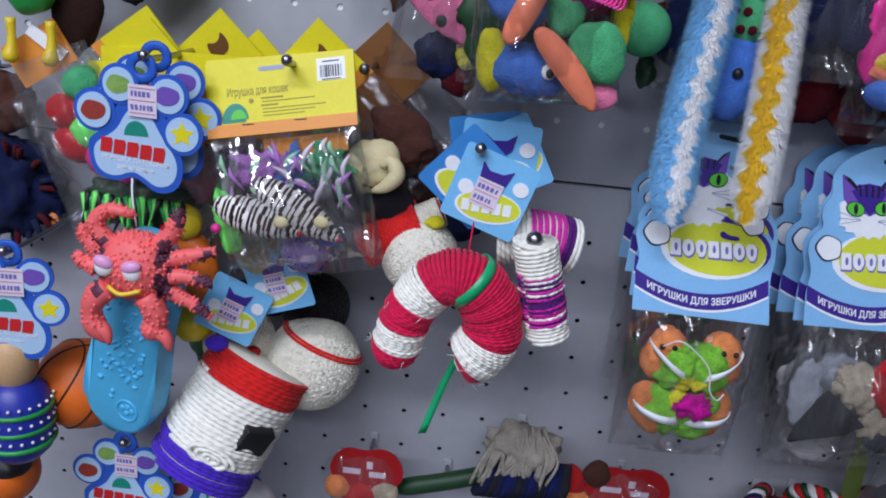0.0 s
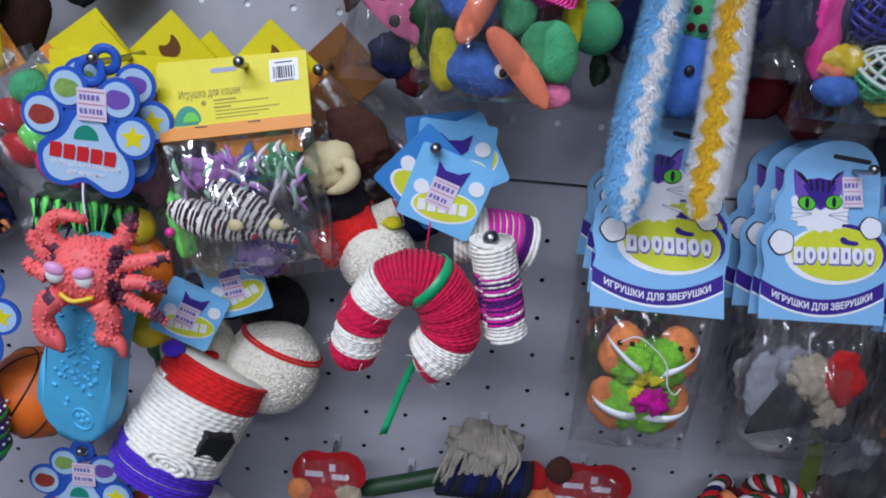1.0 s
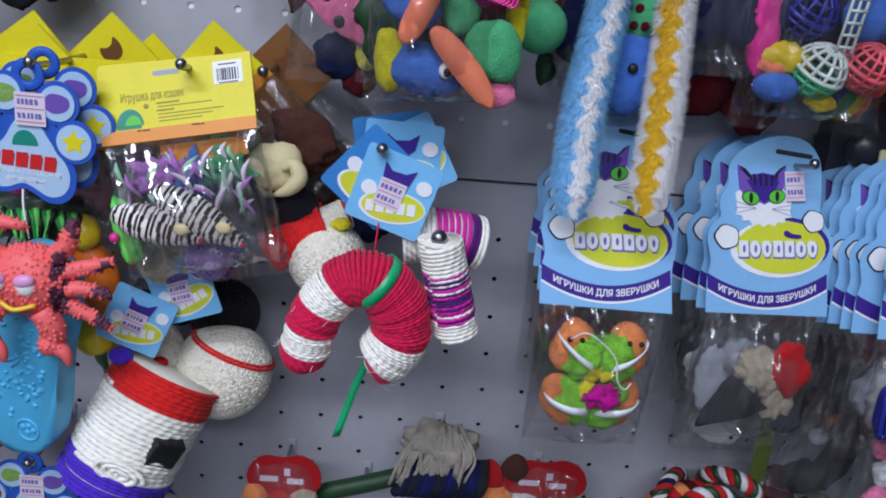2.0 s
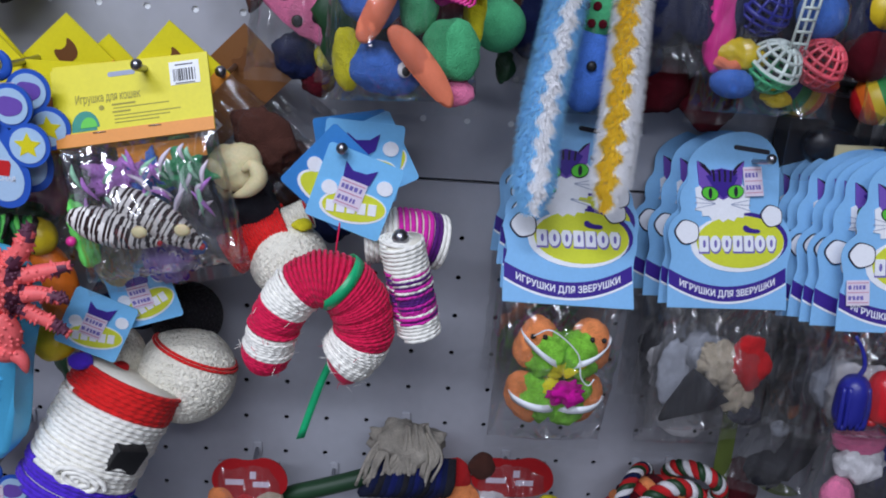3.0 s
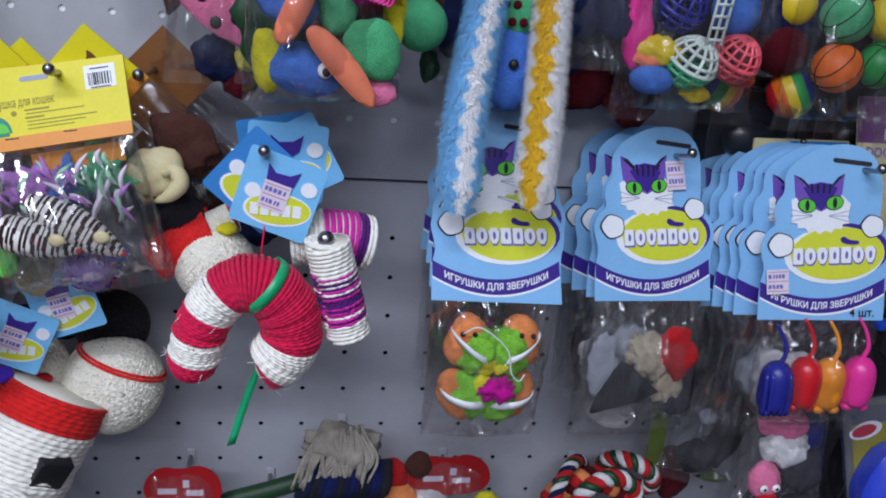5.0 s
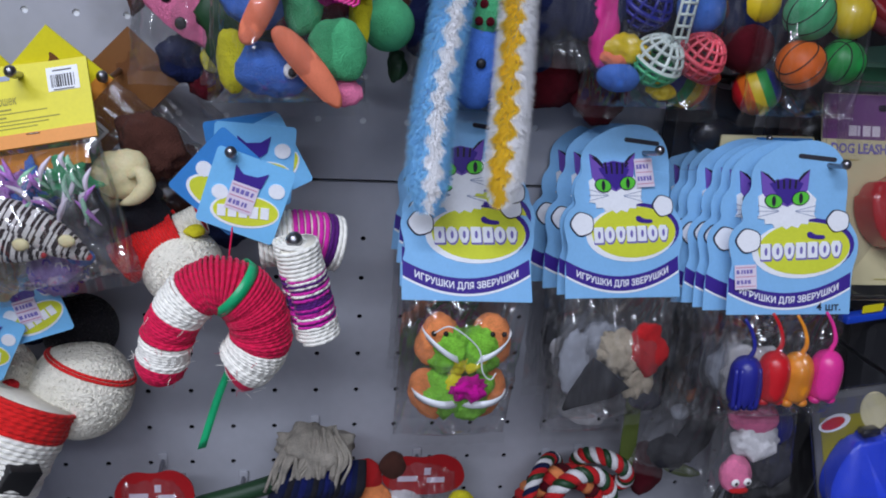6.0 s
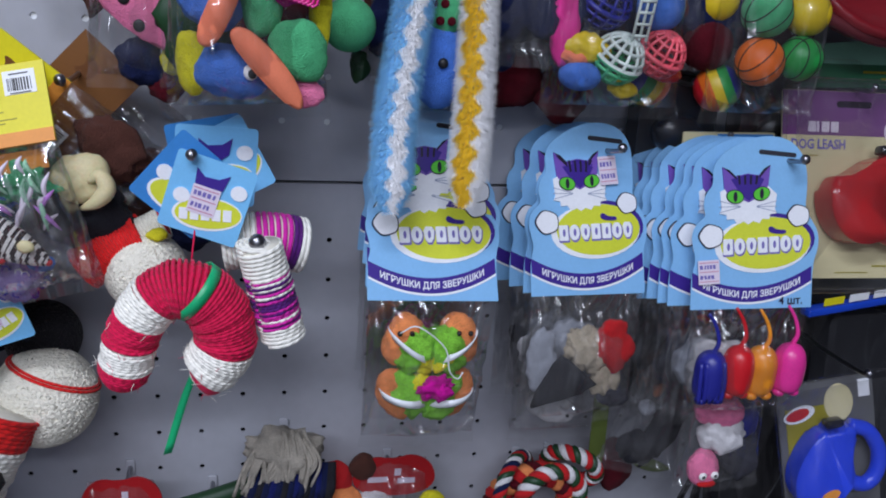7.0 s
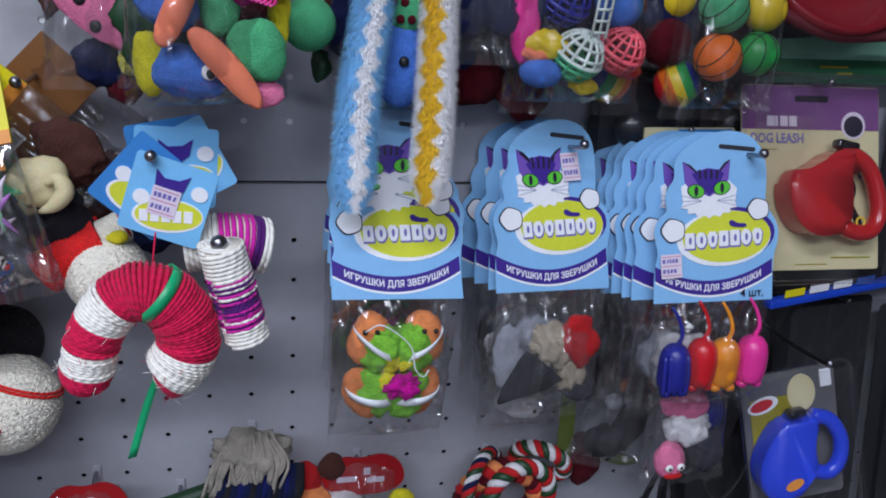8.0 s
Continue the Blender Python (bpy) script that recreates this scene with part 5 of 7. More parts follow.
part("toy_body", knobbly_body(), [CORAL, DARK_SPOT, LILAC_PAINT, WHITE_PAINT, YELLOW_PAINT], crab, "coral rubber with dark dabs")
spare = thing("rubber_toy", pose(-0.353, -0.150, 1.473, 0, -4, 6), "turquoise rubber slipper-sole toy on a blue paw card", "dog toy", "latex toys")
paw_card(spare)
SOLE_RIM = smooth_loop([(-0.012, 0.0), (-0.030, 0.014), (-0.034, 0.046), (-0.029, 0.088), (-0.026, 0.118), (-0.030, 0.158), (-0.018, 0.186), (0.010, 0.190), (0.028, 0.172), (0.030, 0.132), (0.028, 0.098), (0.033, 0.050), (0.031, 0.018), (0.016, 0.001)], 2)
sole = part("rubber_sole", slab(SOLE_RIM, -0.012, 0.012, 0.005, 3), SOLE, spare, "turquoise moulded rubber sole")
sole.matrix_local = pose(-0.054, 0.000, -0.261, 2, 17, -20)
rnd = random.Random(21)
for k in range(120):
    z = rnd.uniform(0.035, 0.175)
    x = rnd.uniform(-0.020, 0.020)
    if 0.020 < z < 0.052 and x > -0.004:
        continue
    part("tread_knob", lump((x, -0.0120, z), (rnd.uniform(0.0014, 0.0034), 0.0020, rnd.uniform(0.0012, 0.0024)), 0.2, 200, (0, rnd.uniform(-40, 40), 0), 2, seed=k), SOLE, sole)
ring = tube([(0.011 + 0.0095 * math.cos(2 * math.pi * j / 24), -0.0122, 0.028 + 0.0095 * math.sin(2 * math.pi * j / 24)) for j in range(24)], 0.0010, 6, closed=True)
part("moulded_ring", ring, SOLE, sole)
for x, z in ((0.011, 0.0255), (0.0065, 0.029), (0.011, 0.0315), (0.0155, 0.029)):
    part("tread_knob", lump((x, -0.0122, z), (0.0026, 0.0012, 0.0026), 0, 1, sub=2), SOLE, sole)

toy = thing("rubber_toy", pose(-0.475, -0.160, 1.310, 0, 0, 8), "blue and green dotted rubber toy on a blue paw card", "dog toy", "latex toys")
paw_card(toy)
part("tan_neck", lathe([(0.014, -0.075), (0.019, -0.066), (0.021, -0.050), (0.019, -0.038), (0.012, -0.032)], 20, m=pose(-0.004, 0.012, 0)), mat("tan_rubber", (206, 166, 120), 0.5), toy)
body = part("ringed_body", lathe([(0.004, -0.150), (0.018, -0.146), (0.027, -0.136), (0.0295, -0.122), (0.0300, -0.108), (0.0285, -0.094), (0.025, -0.082), (0.016, -0.072), (0.004, -0.069)], 28, m=pose(-0.004, 0.012, 0)), rubber("navy_blue_rubber", (40, 52, 160)), toy, "dark blue rubber with green rings")
for z in (-0.096, -0.112, -0.128):
    r = 0.0290 if z < -0.1 else 0.0284
    part("green_ring", tube([(-0.004 + r * math.cos(2 * math.pi * j / 28), 0.012 + r * math.sin(2 * math.pi * j / 28), z) for j in range(28)], 0.0024, 7, closed=True), GREEN_RUBBER, body)
    for j in range(22):
        a = 2 * math.pi * j / 22
        part("white_dot", lump((-0.004 + (r + 0.001) * math.cos(a), 0.012 + (r + 0.001) * math.sin(a), z + 0.008), (0.0016, 0.0016, 0.0016), 0, 1, sub=1), WHITE_PAINT, body)
hook(-0.471, 1.352, 0.166, 0.004)


def plain_ball(c, r, material, label, seams=True, turn=(0, 0, 20), group="rubber balls"):
    b = thing("rubber_ball", pose(*c), label, "ball", group)
    bm = bmesh.new()
    bmesh.ops.create_uvsphere(bm, u_segments=32, v_segments=20, radius=r)
    part("ball_skin", bm, material, b)
    if seams:
        ball_seams(r, (0, 0, 0), b, None, turn, r * 0.022)
    return b


plain_ball((-0.448, -0.095, 1.208), 0.041, ORANGE_RUBBER, "orange rubber basketball hanging behind the slipper sole", True, (10, 30, 40))
b = plain_ball((-0.510, -0.125, 1.126), 0.030, ORANGE_RUBBER, "orange ball with a black patch", False)
part("black_patch", lump((0.006, -0.008, 0.016), (0.022, 0.020, 0.014), 0.1, 40), BLACK_RUBBER, b)

# toys hung behind at the left
t = thing("rubber_toy", pose(-0.474, -0.095, 1.548), "green rubber toy with yellow legs and an orange card", "dog toy", "latex toys")
part("green_body", lump((0.002, 0, 0.010), (0.021, 0.016, 0.026), 0.12, 40), GREEN_RUBBER, t)
for x in (-0.012, 0.020):
    part("yellow_leg", tube(spline([(x, -0.006, -0.018), (x + 0.001, -0.008, -0.036), (x - 0.001, -0.010, -0.052)], 8), [0.0042, 0.004, 0.0036, 0.0036, 0.004, 0.0045, 0.0058, 0.007, 0.004], 10), YELLOW_RUBBER, t)
part("orange_card", plate(rect(0.004, -0.046, 0.052, 0.036, 32), 0.004, 0.006), ORANGE_CARD, t, smooth=False)
part("white_slip", plate(rect(0.012, -0.036, 0.034, 0.010, -35), 0.001, 0.003), WHITE_PRINT, t, smooth=False)
hook(-0.474, 1.590, 0.10, 0.0)
t = thing("plush_toy", pose(-0.448, -0.070, 1.548), "dark brown plush toy in a clear bag", "toy", "plush toys")
part("plush_body", lump((0, 0, 0), (0.022, 0.014, 0.048), 0.2, 40), DARK_BROWN, t)
# Black lumps added as a backdrop; their colour imitates shadow in this corner.
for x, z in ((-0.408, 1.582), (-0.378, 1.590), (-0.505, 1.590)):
    t = thing("plush_toy", pose(x, -0.050, z), "black filler toy added to imitate corner shade", "toy", "plush toys")
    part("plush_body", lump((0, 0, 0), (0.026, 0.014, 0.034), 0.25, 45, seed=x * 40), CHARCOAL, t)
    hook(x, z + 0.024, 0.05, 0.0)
t = thing("plush_toy", pose(-0.528, -0.036, 1.368), "dark feathered ball toy with orange tips", "toy", "plush toys")
part("plush_body", lump((0, 0, 0), (0.040, 0.026, 0.044), 0.4, 60), PLUSH_NAVY, t)
rnd = random.Random(33)
for k in range(40):
    a = rnd.uniform(0, 2 * math.pi)
    q = Vector((0.040 * math.cos(a), rnd.uniform(-0.02, 0.0), 0.042 * math.sin(a)))
    part("feather", tube([q * 0.8, q * 1.08, q * 1.22 + Vector((0, 0, -0.003))], [0.0030, 0.0030, 0.0006], 5), PLUSH_ORANGE if k % 4 == 0 and q.z < 0 else (PLUSH_MAROON if k % 3 == 0 else PLUSH_NAVY), t)
t = thing("plush_toy", pose(-0.528, -0.036, 1.448), "brown plush ball toy", "toy", "plush toys")
part("plush_body", lump((0, 0, 0), (0.024, 0.020, 0.026), 0.3, 60), PLUSH_BROWN, t)
hook(-0.528, 1.480, 0.05, 0.0)
t = thing("toy_pack", pose(-0.428, -0.118, 1.452, 0, -24, 0), "clear bag with strawberry-pink rubber toys", "toy pack", "clear bags")
part("clear_bag", bag(0.070, 0.085, 0.060, -0.070, 0.030, 51, fold=0.003), FILM_SOFT, t)
for x, z, mt in ((-0.004, 0.014, PLUSH_RED), (-0.010, -0.010, RED_RUBBER), (0.010, -0.028, PINK_RUBBER), (0.022, -0.040, PINK_RUBBER), (0.006, -0.004, NEON), (0.018, 0.030, PLUSH_MINT)):
    part("small_toy", lump((x, 0, z), (0.014, 0.011, 0.015), 0.15, 60, seed=x * 90), mt, t)
t = thing("plush_toy", pose(-0.385, -0.112, 1.392), "green and black tiger-striped soft toy", "toy", "plush toys")
part("plush_body", lump((0, 0, 0), (0.045, 0.014, 0.020), 0.3, 60), TURF, t)
rnd = random.Random(35)
for k in range(26):
    x = -0.04 + 0.08 * k / 25
    part("tuft", tube(spline([(x, -0.010, 0.006), (x + 0.004, -0.018, 0.010 * rnd.random()), (x + rnd.uniform(-0.006, 0.010), -0.020, -0.014 - 0.008 * rnd.random())], 6), [0.003, 0.003, 0.0028, 0.0024, 0.002, 0.0014, 0.0005], 5), NEON if k % 3 == 0 else (BLACK_RUBBER if k % 3 == 1 else GREEN_RUBBER), t)
t = thing("rubber_toy", pose(-0.338, -0.118, 1.338), "orange and yellow rubber duck toy", "dog toy", "latex toys")
part("yellow_head", lump((-0.004, -0.004, 0.046), (0.014, 0.013, 0.015), 0.06, 40), YELLOW_RUBBER, t)
part("orange_body", lump((0.004, 0, 0.006), (0.018, 0.014, 0.034), 0.10, 40, (0, -12, 0)), mat("orange_latex", (216, 110, 30), 0.4), t)
part("yellow_foot", lump((0.000, -0.004, -0.044), (0.018, 0.012, 0.016), 0.15, 50), YELLOW_RUBBER, t)
part("red_beak", lump((-0.016, -0.010, 0.040), (0.007, 0.006, 0.005), 0.1, 40, sub=2), RED_RUBBER, t)
hook(-0.338, 1.390, 0.12, 0.0)

# sisal toys lower at the left
hook(-0.262, 1.352, 0.125, 0.004)
ball = sisal_ball((-0.240, -0.082, 1.248), 0.0425, (-12, 22, 0), CREAM_SISAL, "natural sisal ball with one red stripe", (0.73, 0.785, RED_SISAL))
square_tag(ball, 0, 0, 0, 0.052, 20, -4, SKYTAG).matrix_local = ball.matrix_basis.inverted() @ pose(-0.2640, -0.1250, 1.3420, -3, -20, -4)
ball = sisal_ball((-0.306, -0.085, 1.262), 0.032, (15, -20, 0), CREAM_SISAL, "natural sisal ball with a red patch")
part("red_patch", lump((0.014, -0.026, 0.006), (0.012, 0.006, 0.006), 0.2, 60), PLUSH_RED, ball)
square_tag(ball, 0, 0, 0, 0.050, 34, 4, SKYTAG).matrix_local = ball.matrix_basis.inverted() @ pose(-0.2980, -0.1350, 1.3170, -3, 24, 4)
sisal_ball((-0.246, -0.048, 1.288), 0.031, (0, 10, 0), twine("black_sisal", (30, 28, 32)), "black sisal-wound ball in shade")
t = thing("yarn_ball", pose(-0.240, -0.132, 1.376), "purple curly yarn ball in a clear bag", "cat toy")
part("yarn_core", lump((0, 0, 0), (0.020, 0.016, 0.018), 0.2, 90), LILAC_YARN, t)
rnd = random.Random(44)
for k in range(60):
    a, b = rnd.uniform(0, 6.28), rnd.uniform(-1.2, 1.2)
    n = Vector((math.cos(a) * math.cos(b) * 0.020, math.sin(a) * math.cos(b) * 0.016, math.sin(b) * 0.018))
    part("curl", tube([n + Vector((0.003 * math.cos(q), 0.001 * q / 3, 0.003 * math.sin(q))) for q in (0, 1.2, 2.4, 3.6, 4.8, 6.0)], 0.0009, 5), PURPLE_SISAL if k % 3 else PALE_LILAC, t)
sisal_ball((-0.282, -0.105, 1.358), 0.022, (0, 0, 0), twine("tan_sisal", (190, 180, 140)), "small tan sisal ball in a clear bag")

drum = thing("sisal_drum", pose(-0.277, -0.130, 1.257), "white sisal drum with red and purple ends and a square hole", "cat toy")
ax = spline([(0.000, 0.018, 0.006), (-0.022, 0.0, -0.038), (-0.046, -0.018, -0.088)], 30)
part("core", core(ax, lambda u: 0.0430, 32), CREAM_SISAL, drum)
for k, (a, b, mt) in enumerate(((-0.0, 0.24, RED_SISAL), (0.24, 0.78, WHITE_SISAL), (0.78, 1.0, PURPLE_SISAL))):
    part("sisal_band", wrap(ax, lambda u: 0.0440, 0.0022, a, b, 34, 0.34, seed=k), mt, drum)
d = (ax[-1] - ax[0]).normalized()
hole_m = Matrix.Translation((0.006, -0.036, -0.044)) @ pose(0, 0, 0, 20, 24, 38)
# Solid black block; its colour stands for the darkness inside the opening.
part("square_hole", slab(rect(0, 0, 0.027, 0.026, r=0.002), -0.0030, 0.010, 0.001), BLACK_RUBBER, drum, "black block standing in for a shaded square opening").matrix_local = hole_m
coil = [Vector((-0.026, -0.0530, -0.052)) + pose(0, 0, 0, 0, 28, 4) @ Vector((0.022 * (1 - q / 3.2) * math.cos(2 * math.pi * q) * 1.0, 0.0, 0.010 * (1 - q / 3.2) * math.sin(2 * math.pi * q))) for q in [j / 24 for j in range(68)]]
part("coil", tube(coil, 0.0022, 7, uvscale=200), WHITE_SISAL, drum)
part("purple_tuft", lump((-0.034, -0.010, 0.030), (0.010, 0.010, 0.006), 0.2, 60), PURPLE_SISAL, drum)

# ---------------------------------------------------------------- bags along the top
hook(-0.080, 1.668, 0.150, 0.0)
t = thing("toy_pack", pose(-0.079, -0.150, 1.665, 0, -3, 0), "clear bag of felt fish with orange fins", "toy pack", "clear bags")
part("clear_bag", bag(0.085, 0.112, 0.0, -0.152, 0.080, 61, fold=0.0034), FILM, t)


def felt_fish(parent, x, z, r, material, turn):
    f = part("felt_fish", lump((x, -0.010, z), (r, 0.014, r * 0.75), 0.14, 45, (0, turn, 0), seed=x * 50), material, parent, "felt fish with a button")
    part("white_disc", lump((x + r * 0.52, -0.025, z + r * 0.10), (0.0052, 0.0015, 0.0058), 0, 1, sub=2), WHITE_PAINT, f)
    part("black_disc", lump((x + r * 0.52 + 0.001, -0.0266, z + r * 0.10 - 0.001), (0.0030, 0.0010, 0.0034), 0, 1, sub=2), BLACK_RUBBER, f)
    return f


felt_fish(t, -0.010, -0.128, 0.025, PLUSH_BLUE, 6)
felt_fish(t, -0.022, -0.082, 0.022, PLUSH_BLUE, 20)
for pts, cx, cz, ang in (([(-0.034, 0.010), (-0.020, 0.014), (0.014, 0.010), (0.036, -0.002), (0.030, -0.010), (-0.010, -0.006), (-0.034, 0.000)], 0.014, -0.124, -42), ([(-0.028, 0.006), (0.000, 0.012), (0.030, 0.014), (0.034, 0.002), (0.004, -0.006), (-0.026, -0.008)], -0.012, -0.085, 54)):
    c, s = math.cos(radians(ang)), math.sin(radians(ang))
    part("foam_fin", slab(smooth_loop([(cx + c * a - s * b, cz + s * a + c * b) for a, b in pts], 2), -0.032, -0.022, 0.003), PLUSH_SALMON, t, "orange foam fin")
part("mint_cone", lump((0.036, -0.018, -0.112), (0.022, 0.010, 0.020), 0.15, 50, (0, 40, 0)), PLUSH_MINT, t)
part("mint_cone", lump((0.012, -0.012, -0.082), (0.014, 0.010, 0.022), 0.15, 50), PLUSH_MINT, t)
part("yellow_scrap", lump((-0.036, -0.006, -0.122), (0.012, 0.008, 0.022), 0.2, 60), PLUSH_YELLOW, t)
part("yellow_scrap", lump((0.052, 0.0, -0.080), (0.008, 0.006, 0.040), 0.15, 60), PLUSH_YELLOW, t)
part("pink_fringe", lump((0.030, -0.014, -0.066), (0.026, 0.010, 0.014), 0.5, 110), PLUSH_MAGENTA, t)
for k in range(10):
    part("pink_strand", tube(spline([(0.012 + 0.002 * k, -0.024, -0.060), (0.020 + 0.003 * k, -0.027, -0.074 - 0.001 * k), (0.038 + 0.0016 * k, -0.026, -0.066 + 0.0008 * k), (0.046 + 0.0006 * k, -0.024, -0.052)], 10), 0.0011, 5), PINK_RUBBER, t)
part("pink_scrap", lump((0.040, -0.014, -0.142), (0.012, 0.006, 0.010), 0.3, 70), PLUSH_PINK, t)

t = thing("felt_ladybird_toy", pose(-0.148, -0.084, 1.566), "pink felt ladybird toy with black dots and navy scraps", "cat toy")
part("pink_shell", slab(smooth_loop([(-0.034, 0.034), (-0.034, 0.010), (-0.006, -0.014), (0.020, -0.028), (0.026, -0.016), (0.028, 0.034)], 1), -0.016, -0.004, 0.004), PLUSH_PINK, t)
for x, z in ((-0.002, -0.007), (0.013, -0.003), (-0.012, 0.012), (0.012, 0.018)):
    part("black_dot", lump((x, -0.0166, z), (0.0044, 0.0012, 0.0048), 0, 1, sub=2), BLACK_RUBBER, t)
for c, r, mt in (((-0.004, 0.0, -0.034), 0.017, PLUSH_NAVY), ((0.014, 0.004, -0.050), 0.014, PLUSH_MAROON), ((0.020, -0.006, -0.032), 0.010, PLUSH_YELLOW), ((0.026, -0.008, -0.018), 0.010, PLUSH_MINT)):
    part("felt_scrap", lump(c, (r, 0.010, r * 1.1), 0.25, 60, seed=r * 300), mt, t)
part("clear_bag", bag(0.070, 0.085, 0.060, -0.046, 0.040, 63, fold=0.003), FILM_SOFT, t)
hook(-0.146, 1.640, 0.09, 0.0)
t = thing("plush_toy", pose(-0.190, -0.040, 1.580), "dark brown dangling plush toy", "toy", "plush toys")
part("plush_body", lump((0, 0, 0), (0.010, 0.008, 0.020), 0.4, 90), PLUSH_BROWN, t)
part("plush_leg", lump((-0.036, 0, 0.012), (0.009, 0.007, 0.012), 0.4, 90), PLUSH_BROWN, t)
b = plain_ball((0.004, -0.085, 1.566), 0.021, PLUSH_MINT, "mint green ball in a clear bag", False)
t = thing("plush_toy", pose(0.010, -0.050, 1.535), "dark green soft toy in shade", "toy", "plush toys")
part("plush_body", lump((0.006, 0, -0.004), (0.008, 0.008, 0.014), 0.4, 60), TURF, t)

t = thing("toy_pack", pose(0.076, -0.080, 1.660), "clear bag with blue and green soft birds", "toy pack", "clear bags")
part("clear_bag", bag(0.070, 0.085, 0.0, -0.160, 0.034, 65, fold=0.003), FILM_SOFT, t)
blue = part("blue_bird", lump((0.002, -0.008, -0.122), (0.026, 0.013, 0.034), 0.12, 40), PLUSH_BLUE, t, "blue plush with a bead")
part("bead", lump((0.001, -0.022, -0.118), (0.0042, 0.003, 0.0042), 0, 1, sub=2), BLACK_RUBBER, blue)
mint = part("mint_bird", lump((0.004, -0.008, -0.072), (0.022, 0.012, 0.026), 0.12, 40), PLUSH_MINT, t)
for k in range(9):
    part("magenta_dot", lump((-0.012 + 0.009 * (k % 4) + 0.003 * (k // 4), -0.0196, -0.086 + 0.013 * (k // 3)), (0.0036, 0.0012, 0.0036), 0, 1, sub=2), PLUSH_MAROON, mint)
for c, r, mt in (((0.150, -0.045, 1.580), 0.028, PLUSH_NAVY), ((0.152, -0.040, 1.522), 0.026, PLUSH_MAROON), ((0.130, -0.040, 1.545), 0.024, PLUSH_NAVY), ((0.200, -0.040, 1.512), 0.026, PLUSH_MAROON), ((0.128, -0.04, 1.600), 0.02, TURF)):
    t = thing("plush_toy", pose(*c), ("dark navy" if mt is PLUSH_NAVY else "dark red" if mt is PLUSH_MAROON else "dark green") + " soft ball hanging at the back", "toy", "plush toys")
    part("plush_body", lump((0, 0, 0), (r, 0.018, r), 0.2, 45, seed=c[0] * 40), mt, t)
hook(0.150, 1.640, 0.06, 0.0)


def lattice_ball(parent, c, r, material, low, n=12, label=""):
    """A hollow plastic ball of ribs and rings, its lower half in a second colour."""
    bm = bmesh.new()
    c = Vector(c)
    tiltm = pose(0, 0, 0, 26, 18, 0)
    def at(a, b):
        return c + tiltm @ (r * Vector((math.cos(b) * math.cos(a), math.cos(b) * math.sin(a), math.sin(b))))
    for k in range(n):
        a = 2 * math.pi * k / n
        tube([at(a, -1.45 + 2.9 * j / 18) for j in range(19)], r * 0.075, 6, bm, index=0)
    for b in (-1.15, -0.75, -0.30, 0.0, 0.32, 0.75, 1.15):
        tube([at(2 * math.pi * j / 30, b) for j in range(30)], r * (0.12 if abs(b) < 0.01 else 0.075), 6, bm, closed=True, index=0)
    for f in bm.faces:
        if (tiltm.inverted() @ (f.calc_center_median() - c)).z < -0.02 * r:
            f.material_index = 1
    return part("lattice_ball", bm, [material, low], parent, label)


t = thing("toy_pack", pose(0.222, -0.094, 1.680), "clear bag of lattice balls and bright small toys", "toy pack", "clear bags")
part("clear_bag", bag(0.100, 0.122, 0.0, -0.168, 0.064, 67, fold=0.0032), FILM, t)
lattice_ball(t, (0.000, -0.006, -0.128), 0.0205, PLASTIC_WHITE, PLASTIC_MINT, label="white and mint hollow plastic ball")
lattice_ball(t, (0.038, -0.004, -0.123), 0.0190, PLASTIC_PINK, PLASTIC_PINK, 14, "pink hollow plastic ball")
lattice_ball(t, (-0.012, 0.004, -0.086), 0.0200, NAVY_RUBBER, NAVY_RUBBER, 12, "navy hollow plastic ball")
part("blue_ball", lump((0.034, 0.002, -0.086), (0.020, 0.018, 0.020), 0.04, 30), PLUSH_BLUE, t)
st = bmesh.new()
for k in range(3):
    tube([(0.004 + 0.006 * k, -0.020, -0.112), (0.012 + 0.006 * k, -0.018, -0.050)], 0.0013, 5, st)
for k in range(7):
    tube([(0.005 + 0.0012 * k, -0.020, -0.108 + 0.009 * k), (0.017 + 0.0012 * k, -0.020, -0.108 + 0.009 * k)], 0.0013, 5, st)
part("lattice_stick", st, PLASTIC_WHITE, t)
part("pink_tuft", lump((-0.046, 0.0, -0.100), (0.012, 0.008, 0.040), 0.3, 60), PINK_RUBBER, t)
part("yellow_tuft", lump((-0.028, -0.004, -0.120), (0.022, 0.010, 0.012), 0.3, 60), YELLOW_RUBBER, t)
part("orange_tuft", lump((-0.038, -0.005, -0.128), (0.014, 0.008, 0.007), 0.3, 60), PLUSH_SALMON, t)
part("grey_blue_ball", lump((-0.032, -0.008, -0.143), (0.018, 0.012, 0.012), 0.1, 40), PLUSH_BLUE, t)
part("yellow_tail", lump((0.008, -0.004, -0.152), (0.012, 0.006, 0.008), 0.4, 90), YELLOW_RUBBER, t)
part("green_scrap", lump((0.050, 0.010, -0.140), (0.014, 0.008, 0.008), 0.3, 60), RED_RUBBER, t)
hook(0.222, 1.684, 0.095, 0.0)

